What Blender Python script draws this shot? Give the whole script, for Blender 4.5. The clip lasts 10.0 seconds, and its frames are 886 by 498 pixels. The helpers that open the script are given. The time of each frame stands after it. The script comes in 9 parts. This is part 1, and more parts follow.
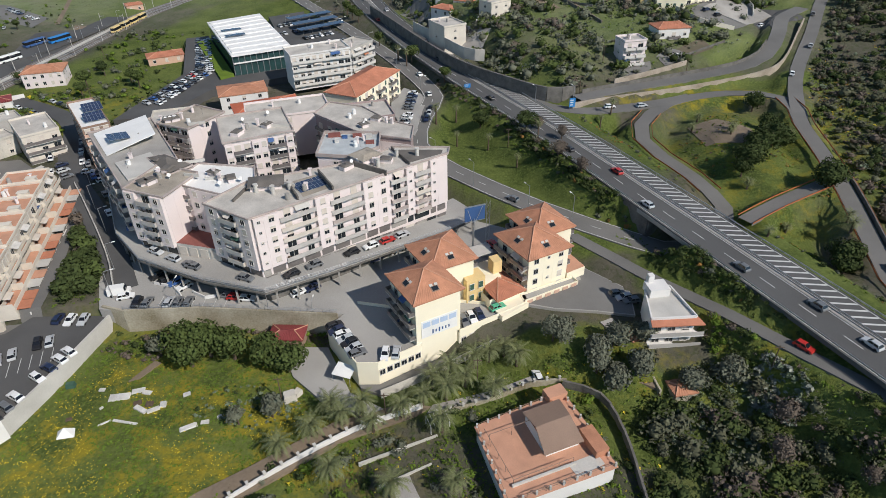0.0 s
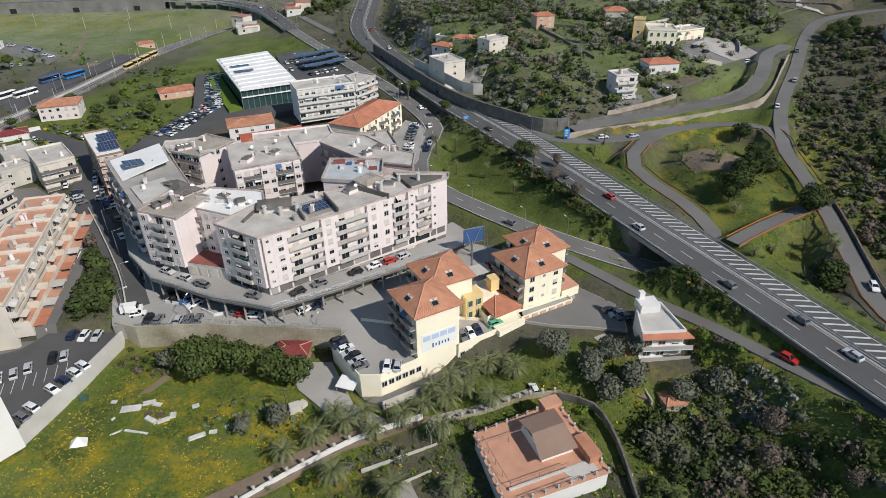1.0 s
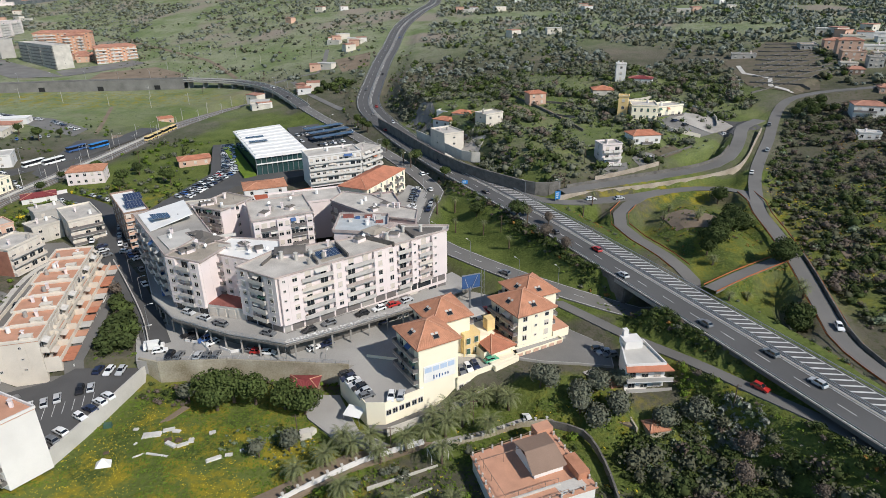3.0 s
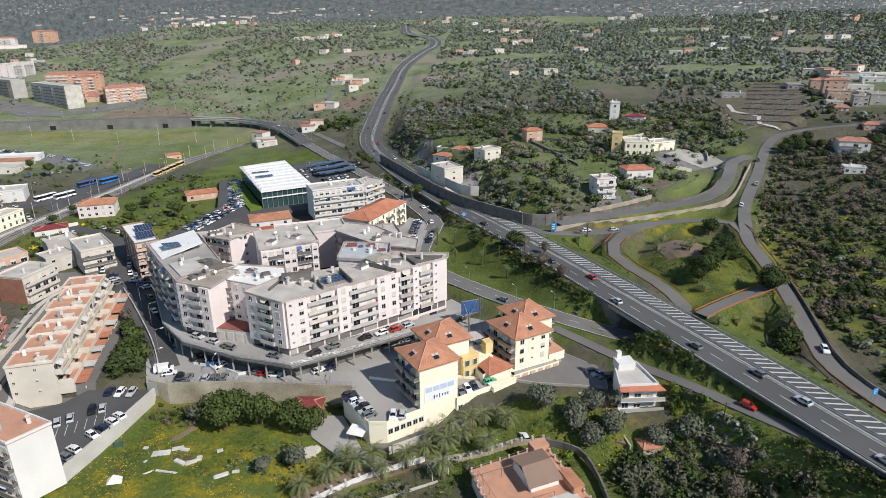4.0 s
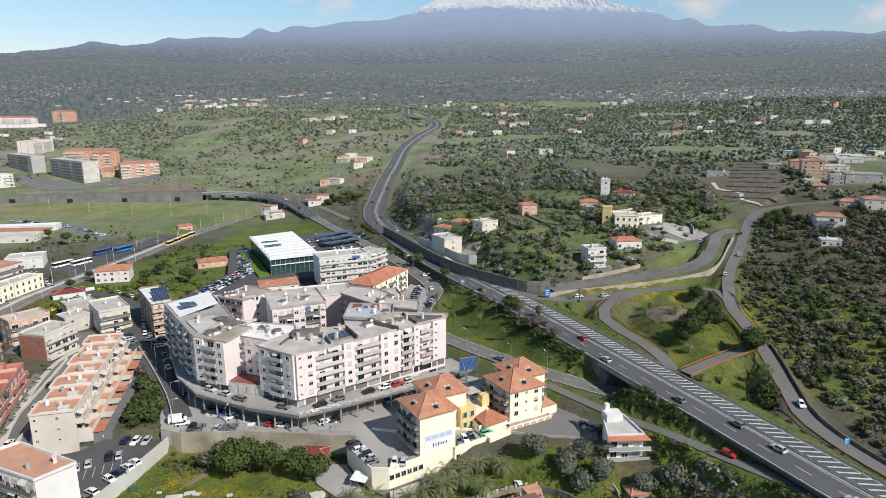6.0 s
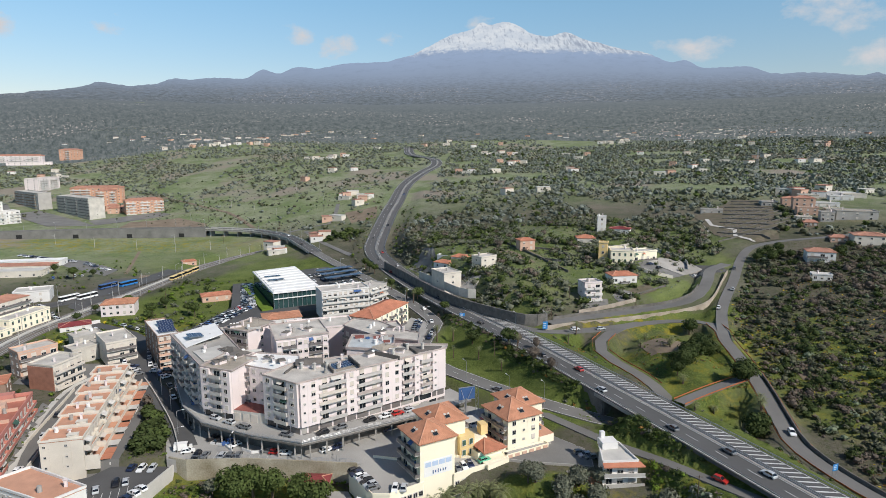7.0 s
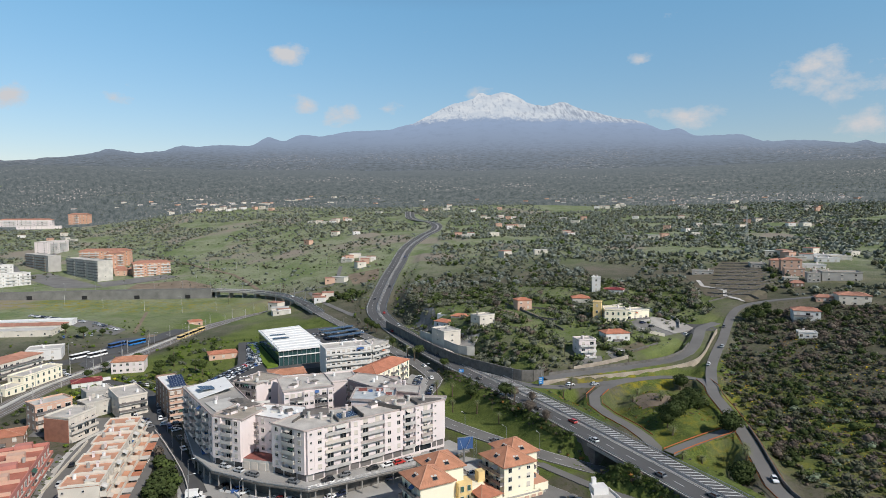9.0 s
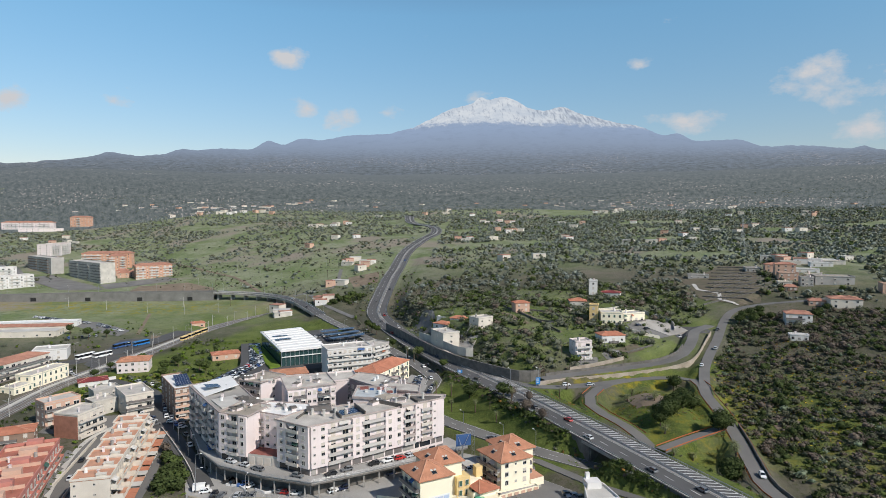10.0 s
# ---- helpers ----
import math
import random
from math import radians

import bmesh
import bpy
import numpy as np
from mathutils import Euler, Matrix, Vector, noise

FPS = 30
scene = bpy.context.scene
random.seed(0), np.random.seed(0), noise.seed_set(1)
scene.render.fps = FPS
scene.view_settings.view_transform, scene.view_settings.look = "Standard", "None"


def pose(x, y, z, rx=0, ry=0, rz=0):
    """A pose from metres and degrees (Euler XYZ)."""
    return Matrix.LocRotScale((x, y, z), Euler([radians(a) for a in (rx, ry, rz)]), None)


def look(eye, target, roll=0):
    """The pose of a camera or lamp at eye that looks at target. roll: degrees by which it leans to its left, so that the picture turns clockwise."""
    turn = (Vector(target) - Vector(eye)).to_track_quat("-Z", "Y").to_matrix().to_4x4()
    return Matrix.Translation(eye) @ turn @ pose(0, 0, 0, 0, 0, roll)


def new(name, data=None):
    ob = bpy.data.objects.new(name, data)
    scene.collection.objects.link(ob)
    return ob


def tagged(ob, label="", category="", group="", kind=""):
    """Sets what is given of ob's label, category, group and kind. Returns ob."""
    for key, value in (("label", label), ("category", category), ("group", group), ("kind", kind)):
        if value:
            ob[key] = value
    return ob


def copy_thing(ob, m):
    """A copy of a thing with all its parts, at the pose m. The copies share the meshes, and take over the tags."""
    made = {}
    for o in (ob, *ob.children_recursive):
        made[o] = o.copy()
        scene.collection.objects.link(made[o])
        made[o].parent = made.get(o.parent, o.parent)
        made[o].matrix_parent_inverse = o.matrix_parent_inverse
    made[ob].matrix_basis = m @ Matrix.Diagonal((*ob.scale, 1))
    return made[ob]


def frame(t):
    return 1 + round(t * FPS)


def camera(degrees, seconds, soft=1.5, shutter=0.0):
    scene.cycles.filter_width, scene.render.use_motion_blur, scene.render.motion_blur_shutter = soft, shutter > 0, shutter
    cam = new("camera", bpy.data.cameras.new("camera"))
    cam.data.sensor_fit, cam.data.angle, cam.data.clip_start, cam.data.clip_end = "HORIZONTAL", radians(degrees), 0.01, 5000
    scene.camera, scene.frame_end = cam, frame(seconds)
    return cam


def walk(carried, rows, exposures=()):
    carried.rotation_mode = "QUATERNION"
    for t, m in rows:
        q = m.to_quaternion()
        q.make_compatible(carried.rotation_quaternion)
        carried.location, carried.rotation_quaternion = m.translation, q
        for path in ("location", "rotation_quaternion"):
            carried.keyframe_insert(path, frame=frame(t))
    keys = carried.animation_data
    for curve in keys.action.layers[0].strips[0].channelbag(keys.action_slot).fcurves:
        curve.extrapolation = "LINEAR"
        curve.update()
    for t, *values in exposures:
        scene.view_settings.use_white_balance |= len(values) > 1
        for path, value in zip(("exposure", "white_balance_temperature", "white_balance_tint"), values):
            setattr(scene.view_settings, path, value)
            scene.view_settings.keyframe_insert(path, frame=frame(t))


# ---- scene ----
cam = camera(71.5, 10.0, soft=0.7)
PATH = [
    (0, (0.111, -140.479, 84.433), (0.099, -138.825, 83.308), -0.9),
    (0.5, (0.38, -144.145, 84.657), (0.366, -142.461, 83.579), -1.0),
    (1, (0.263, -147.972, 84.599), (0.251, -146.255, 83.573), -0.9),
    (1.5, (0.215, -151.978, 84.438), (0.204, -150.23, 83.467), -0.8),
    (2, (0.148, -156.053, 84.323), (0.139, -154.275, 83.407), -0.8),
    (2.5, (-0.043, -160.119, 84.057), (-0.05, -158.314, 83.196), -0.6),
    (4, (-0.017, -172.0, 83.833), (-0.023, -170.123, 83.142), -0.6),
    (4.5, (0.062, -175.856, 83.757), (0.057, -173.959, 83.123), -0.5),
    (5, (-0.003, -179.488, 83.765), (-0.007, -177.572, 83.192), -0.5),
    (5.5, (-0.106, -183.218, 83.675), (-0.11, -181.285, 83.163), -0.3),
    (7, (-0.069, -194.325, 83.585), (-0.071, -192.353, 83.252), -0.1),
    (7.5, (0.275, -197.849, 83.591), (0.271, -195.868, 83.317), -0.3),
    (8, (0.329, -201.657, 83.524), (0.326, -199.669, 83.305), -0.3),
    (9, (0.266, -209.378, 83.293), (0.263, -207.382, 83.166), -0.1),
    (9.5, (0.282, -212.909, 83.286), (0.279, -210.913, 83.172), -0.0),
    (10, (0.165, -216.31, 83.256), (0.164, -214.313, 83.142), 0.1),
]
walk(cam, [(t, look(e, g, r)) for t, e, g, r in PATH], [(0.0, -0.27), (2.5, -0.18), (4.5, -0.05), (5.7, -0.02), (7.0, -0.14), (10.0, -0.20)])
# ---- world, sun and exposure ----
SUN_AZ, SUN_EL = radians(-40), radians(41)
sun_dir = Vector((math.cos(SUN_AZ) * math.cos(SUN_EL), math.sin(SUN_AZ) * math.cos(SUN_EL), math.sin(SUN_EL)))
sun = new("sun", bpy.data.lights.new("sun", "SUN"))
sun.data.energy, sun.data.angle, sun.data.color = 5.0, radians(0.5), (1.0, 0.94, 0.87)
sun.matrix_world = look(sun_dir * 100, (0, 0, 0))
world = bpy.data.worlds.new("world")
scene.world = world
world.use_nodes = True
wn, wl = world.node_tree.nodes, world.node_tree.links
sky = wn.new("ShaderNodeTexSky")
sky.sky_type, sky.sun_disc = "NISHITA", False
sky.sun_elevation, sky.sun_rotation = SUN_EL, radians(90) - SUN_AZ
sky.air_density, sky.dust_density, sky.ozone_density = 1.0, 0.15, 3.0
wco = wn.new("ShaderNodeTexCoord")
wmap = wn.new("ShaderNodeMapping")
wmap.inputs["Scale"].default_value = (1.0, 1.0, 1.7)
wl.new(wco.outputs["Generated"], wmap.inputs["Vector"])
wnz = wn.new("ShaderNodeTexNoise")
wnz.inputs["Scale"].default_value, wnz.inputs["Detail"].default_value, wnz.inputs["Roughness"].default_value = 15.0, 9, 0.62
wl.new(wmap.outputs["Vector"], wnz.inputs["Vector"])
wr = wn.new("ShaderNodeValToRGB")
wr.color_ramp.elements[0].position, wr.color_ramp.elements[1].position = 0.68, 0.92
csum = None
wsq = wn.new("ShaderNodeVectorMath")
wsq.operation = "MULTIPLY"
wl.new(wco.outputs["Generated"], wsq.inputs[0])
wsq.inputs[1].default_value = (1.0, 1.0, 2.0)
for c_az, c_el, c_w, c_s in ((31.0, 10.9, 0.10, 0.34), (35.0, 9.9, 0.11, 0.34), (34.5, 6.6, 0.06, 0.32), (-14.2, 13.6, 0.045, 0.42), (-12.2, 9.3, 0.05, 0.38), (-9.6, 8.6, 0.06, 0.36), (-5.0, 9.2, 0.04, 0.30), (17.4, 12.9, 0.035, 0.38), (21.2, 8.0, 0.06, 0.38), (2.6, 10.4, 0.05, 0.30), (-35.0, 8.5, 0.05, 0.38), (-28.0, 9.0, 0.03, 0.32), (60.0, 14.0, 0.15, 0.45), (150.0, 20.0, 0.25, 0.4), (-110.0, 18.0, 0.2, 0.4)):
    cd = wn.new("ShaderNodeVectorMath")
    cd.operation = "DISTANCE"
    wl.new(wsq.outputs["Vector"], cd.inputs[0])
    ca, ce = radians(c_az), radians(c_el)
    cd.inputs[1].default_value = (math.sin(ca) * math.cos(ce), math.cos(ca) * math.cos(ce), math.sin(ce) * 2.0)
    cm = wn.new("ShaderNodeMapRange")
    cm.inputs["From Min"].default_value, cm.inputs["From Max"].default_value = c_w, 0.0
    cm.inputs["To Max"].default_value = c_s
    wl.new(cd.outputs["Value"], cm.inputs["Value"])
    cj = wn.new("ShaderNodeMath")
    cj.operation = "MAXIMUM"
    wl.new(cm.outputs[0], cj.inputs[0])
    cj.inputs[1].default_value = 0.0
    if csum:
        wl.new(csum, cj.inputs[1])
    csum = cj.outputs[0]
cadd = wn.new("ShaderNodeMath")
cadd.operation = "ADD"
wl.new(wnz.outputs["Fac"], cadd.inputs[0])
wl.new(csum, cadd.inputs[1])
wl.new(cadd.outputs[0], wr.inputs["Fac"])
wmix = wn.new("ShaderNodeMix")
wmix.data_type = "RGBA"
wl.new(wr.outputs["Color"], wmix.inputs["Factor"])
wsep = wn.new("ShaderNodeSeparateXYZ")
wl.new(wco.outputs["Generated"], wsep.inputs[0])
wel = wn.new("ShaderNodeMapRange")
wel.inputs["From Min"].default_value, wel.inputs["From Max"].default_value = 0.05, 0.30
wl.new(wsep.outputs["Z"], wel.inputs["Value"])
wtint, wmul = wn.new("ShaderNodeMix"), wn.new("ShaderNodeMix")
wtint.data_type = wmul.data_type = "RGBA"
wmul.blend_type = "MULTIPLY"
wmul.inputs["Factor"].default_value = 1.0
wl.new(wel.outputs[0], wtint.inputs["Factor"])
wtint.inputs[6].default_value, wtint.inputs[7].default_value = (1.16, 1.00, 0.97, 1), (1.24, 1.60, 1.52, 1)
wl.new(sky.outputs["Color"], wmul.inputs[6])
wup, wtop = wn.new("ShaderNodeMapRange"), wn.new("ShaderNodeMix")
wup.inputs["From Min"].default_value, wup.inputs["From Max"].default_value = 0.30, 0.60
wl.new(wsep.outputs["Z"], wup.inputs["Value"])
wtop.data_type = "RGBA"
wl.new(wup.outputs[0], wtop.inputs["Factor"])
wl.new(wtint.outputs[2], wtop.inputs[6])
wtop.inputs[7].default_value = (0.90, 0.84, 0.84, 1)
wl.new(wtop.outputs[2], wmul.inputs[7])
wl.new(wmul.outputs[2], wmix.inputs[6])
wmix.inputs[7].default_value = (6.3, 6.4, 6.7, 1)
wl.new(wmix.outputs[2], wn["Background"].inputs["Color"])
wn["Background"].inputs["Strength"].default_value = 0.108


# ---- materials ----
def mat(name, col, rough=0.8, var=0.25, scale=0.6, fine=9.0, bump=0.15, metal=0.0, island=0.0, spec=0.4, stain=None):
    m = bpy.data.materials.new(name)
    m.use_nodes = True
    n, l = m.node_tree.nodes, m.node_tree.links
    b = n["Principled BSDF"]
    b.inputs["Roughness"].default_value, b.inputs["Metallic"].default_value = rough, metal
    b.inputs["Specular IOR Level"].default_value = spec
    geo = n.new("ShaderNodeNewGeometry")
    big, small = n.new("ShaderNodeTexNoise"), n.new("ShaderNodeTexNoise")
    big.inputs["Scale"].default_value, big.inputs["Detail"].default_value = scale, 4
    small.inputs["Scale"].default_value, small.inputs["Detail"].default_value = fine, 3
    l.new(geo.outputs["Position"], big.inputs["Vector"])
    l.new(geo.outputs["Position"], small.inputs["Vector"])
    add = n.new("ShaderNodeMath")
    add.operation = "MULTIPLY_ADD"
    l.new(small.outputs["Fac"], add.inputs[0])
    add.inputs[1].default_value = 0.45
    l.new(big.outputs["Fac"], add.inputs[2])
    last = add.outputs[0]
    if island:
        a2 = n.new("ShaderNodeMath")
        a2.operation = "MULTIPLY_ADD"
        l.new(geo.outputs["Random Per Island"], a2.inputs[0])
        a2.inputs[1].default_value = island
        l.new(last, a2.inputs[2])
        last = a2.outputs[0]
    mr = n.new("ShaderNodeMapRange")
    mr.inputs["From Min"].default_value, mr.inputs["From Max"].default_value = 0.42, 1.03 + island
    l.new(last, mr.inputs["Value"])
    mix = n.new("ShaderNodeMix")
    mix.data_type = "RGBA"
    l.new(mr.outputs[0], mix.inputs["Factor"])
    dark = stain or tuple(c * (1 - var) for c in col)
    mix.inputs[6].default_value = (*dark, 1)
    mix.inputs[7].default_value = (*[min(1, c * (1 + var * 0.6)) for c in col], 1)
    l.new(mix.outputs[2], b.inputs["Base Color"])
    if bump:
        bp = n.new("ShaderNodeBump")
        bp.inputs["Strength"].default_value, bp.inputs["Distance"].default_value = bump, 0.05
        l.new(small.outputs["Fac"], bp.inputs["Height"])
        l.new(bp.outputs["Normal"], b.inputs["Normal"])
    return m


M = {
    "pink": mat("pink_plaster", (0.74, 0.655, 0.635), 0.85, 0.10, 0.12, 5),
    "white": mat("white_plaster", (0.71, 0.69, 0.66), 0.85, 0.12, 0.15, 5),
    "cream": mat("cream_plaster", (0.87, 0.80, 0.62), 0.85, 0.07, 0.15, 5),
    "yellow": mat("ochre_plaster", (0.74, 0.55, 0.26), 0.85, 0.15, 0.2, 5),
    "grey": mat("grey_render", (0.42, 0.40, 0.37), 0.9, 0.25, 0.15, 5),
    "mauve": mat("mauve_plaster", (0.36, 0.28, 0.27), 0.85, 0.15, 0.2, 5),
    "salmon": mat("salmon_plaster", (0.60, 0.39, 0.29), 0.85, 0.15, 0.2, 5),
    "redwall": mat("red_plaster", (0.52, 0.215, 0.17), 0.85, 0.2, 0.2, 5),
    "brown": mat("brown_plaster", (0.28, 0.19, 0.14), 0.85, 0.2, 0.2, 5),
    "roofgrey": mat("bitumen_roof", (0.52, 0.485, 0.435), 0.9, 0.34, 0.22, 3),
    "roofwhite": mat("white_roof_membrane", (0.80, 0.79, 0.76), 0.6, 0.12, 0.2, 3),
    "tile": mat("terracotta_roof_tiles", (0.47, 0.22, 0.13), 0.85, 0.3, 0.5, 7, 0.5),
    "tile2": mat("orange_roof_tiles", (0.46, 0.185, 0.11), 0.85, 0.3, 0.4, 7, 0.5),
    "paving": mat("terracotta_paving", (0.54, 0.29, 0.19), 0.85, 0.2, 0.35, 6),
    "concrete": mat("concrete", (0.36, 0.34, 0.31), 0.9, 0.3, 0.15, 4),
    "kerb": mat("pale_concrete", (0.52, 0.50, 0.46), 0.9, 0.2, 0.2, 4),
    "stonewall": mat("lava_stone_wall", (0.16, 0.15, 0.135), 0.95, 0.5, 0.4, 3, 0.6),
    "bluffwall": mat("weathered_wall", (0.38, 0.35, 0.28), 0.95, 0.45, 0.12, 2.5, 0.5, stain=(0.16, 0.13, 0.07)),
    "asphalt": mat("asphalt", (0.092, 0.091, 0.090), 0.9, 0.3, 0.08, 6, 0.2),
    "plaza": mat("worn_asphalt", (0.36, 0.348, 0.325), 0.9, 0.3, 0.06, 5, 0.2),
    "dirt": mat("bare_earth", (0.22, 0.17, 0.12), 0.95, 0.35, 0.12, 2, 0.4),
    "paint": mat("white_road_paint", (0.60, 0.60, 0.58), 0.7, 0.15, 0.5, 8),
    "pane": mat("window_glass", (0.02, 0.025, 0.03), 0.08, 0.2, 1, 4, 0, spec=0.6),
    "frame": mat("white_window_frame", (0.62, 0.60, 0.56), 0.6, 0.1, 1, 8, 0),
    "shutter": mat("beige_roller_shutter", (0.60, 0.54, 0.47), 0.7, 0.15, 0.7, 12, 0.2),
    "green": mat("dark_green_shutter", (0.05, 0.11, 0.08), 0.6, 0.2, 1, 8),
    "rail": mat("railing_metal", (0.23, 0.21, 0.20), 0.5, 0.2, 1, 8, metal=0.4),
    "steel": mat("galvanised_steel", (0.45, 0.46, 0.47), 0.45, 0.2, 0.6, 6, metal=0.7),
    "solar": mat("solar_cells", (0.035, 0.055, 0.11), 0.25, 0.3, 1, 6, 0, spec=0.6),
    "glass": mat("shopfront_glass", (0.03, 0.07, 0.07), 0.08, 0.3, 0.3, 3, 0, spec=0.7),
    "trunk": mat("bark", (0.12, 0.085, 0.06), 0.95, 0.35, 2, 12, 0.6),
    "leaf": mat("broadleaf_foliage", (0.076, 0.102, 0.032), 0.75, 0.45, 0.3, 3, 0, island=0.5, spec=0.05),
    "olive": mat("grey_green_foliage", (0.148, 0.157, 0.112), 0.8, 0.5, 0.15, 3, 0, island=0.5, spec=0.05),
    "scrub": mat("scrub_foliage", (0.118, 0.122, 0.078), 0.85, 0.5, 0.05, 2, 0, island=0.6, spec=0.05),
    # pale bluish foliage: distance haze is put into its base colour
    "hazeleaf": mat("haze_toned_foliage", (0.198, 0.220, 0.185), 0.85, 0.5, 0.02, 1.5, 0, island=0.6, spec=0.15),
    "twig": mat("bare_twigs", (0.150, 0.122, 0.098), 0.9, 0.4, 0.2, 4, 0, island=0.5, spec=0.05),
    "palm": mat("palm_fronds", (0.165, 0.182, 0.078), 0.65, 0.4, 0.5, 5, 0, island=0.4, spec=0.3),
    "cactus": mat("prickly_pear_pads", (0.16, 0.20, 0.12), 0.7, 0.4, 0.4, 4, 0, island=0.5),
    "tarp": mat("orange_safety_net", (0.42, 0.13, 0.045), 0.7, 0.2, 1, 6),
    "awning": mat("orange_awning", (0.47, 0.19, 0.11), 0.8, 0.15, 1, 6),
    "blue": mat("blue_panel", (0.05, 0.11, 0.26), 0.5, 0.15, 0.6, 5),
    "signblue": mat("road_sign_blue", (0.03, 0.20, 0.50), 0.5, 0.1, 1, 5, 0),
    "tyre": mat("black_rubber", (0.02, 0.02, 0.02), 0.8, 0.2, 3, 20, 0),
    "carglass": mat("car_glass", (0.012, 0.014, 0.018), 0.06, 0.1, 1, 3, 0, spec=0.7),
    "bush": mat("hedge_foliage", (0.058, 0.078, 0.028), 0.8, 0.5, 0.3, 4, 0, island=0.5, spec=0.05),
    "flower": mat("yellow_flowers", (0.62, 0.48, 0.03), 0.8, 0.3, 0.6, 5, 0, island=0.3),
    "weed": mat("green_weeds", (0.125, 0.185, 0.03), 0.8, 0.4, 0.3, 5, 0, island=0.4, spec=0.05),
    "signpale": mat("pale_blue_paint", (0.45, 0.55, 0.70), 0.8, 0.1, 1, 5, 0),
    "redwall2": mat("dark_red_metal_sheet", (0.22, 0.045, 0.045), 0.6, 0.25, 0.6, 4),
    "junkwall": mat("pale_rendered_wall", (0.55, 0.52, 0.46), 0.9, 0.3, 0.2, 4),
    "redpave": mat("dark_red_tiles", (0.24, 0.085, 0.07), 0.8, 0.25, 0.4, 6),
    "roadwall": mat("pinkish_roadside_concrete", (0.42, 0.36, 0.30), 0.9, 0.35, 0.2, 3, 0.3, stain=(0.22, 0.18, 0.13)),
    "beige": mat("beige_plaster", (0.66, 0.605, 0.52), 0.85, 0.15, 0.2, 5),
    "brick": mat("red_brick_wall", (0.33, 0.15, 0.10), 0.9, 0.3, 0.5, 8, 0.3),
    "roofdark": mat("dark_roof_sheeting", (0.15, 0.135, 0.12), 0.85, 0.35, 0.3, 4),
    "roofbrown": mat("brown_weathered_roof", (0.37, 0.325, 0.265), 0.9, 0.35, 0.2, 3),
    "loggia": mat("grey_loggia_parapet", (0.47, 0.445, 0.42), 0.8, 0.25, 0.6, 6),
    "rust": mat("dry_orange_grass", (0.30, 0.165, 0.05), 0.9, 0.35, 0.4, 5, 0, island=0.4, spec=0.1),
    "redroof": mat("dull_red_roof_terrace", (0.40, 0.15, 0.105), 0.85, 0.3, 0.3, 5),
    "highway": mat("worn_highway_asphalt", (0.100, 0.099, 0.098), 0.9, 0.24, 0.05, 6, 0.2),
    "yardgrey": mat("grey_yard_paving", (0.185, 0.18, 0.17), 0.9, 0.3, 0.1, 4, 0.2),
    "agave": mat("pale_agave_leaves", (0.27, 0.285, 0.235), 0.7, 0.4, 0.5, 5, 0, island=0.5, spec=0.3),
    "soil": mat("tilled_dark_soil", (0.125, 0.098, 0.075), 0.95, 0.35, 0.25, 3, 0.5, stain=(0.085, 0.085, 0.045)),
    "bankstone": mat("grey_stone_facing", (0.20, 0.195, 0.18), 0.95, 0.35, 0.15, 2, 0.4),
    "oldroad": mat("pale_worn_asphalt", (0.165, 0.160, 0.150), 0.92, 0.25, 0.07, 4, 0.2),
    "ballast": mat("brown_railway_ballast", (0.20, 0.175, 0.15), 0.95, 0.4, 0.15, 4, 0.4),
    "rim": mat("weathered_pinkish_coping", (0.43, 0.365, 0.335), 0.9, 0.3, 0.3, 5),
    "redtile": mat("bright_red_roof_sheets", (0.50, 0.135, 0.07), 0.8, 0.2, 0.3, 5),
    "paleblue": mat("pale_blue_roof_coating", (0.46, 0.49, 0.50), 0.7, 0.2, 0.3, 4),
    "coral": mat("coral_plaster", (0.62, 0.35, 0.235), 0.85, 0.12, 0.2, 5),
    "fartile": mat("weathered_pale_roof_tiles", (0.40, 0.20, 0.14), 0.9, 0.3, 0.3, 4, 0.3),
    "junk": mat("pale_debris", (0.62, 0.60, 0.56), 0.8, 0.3, 0.6, 5),
}


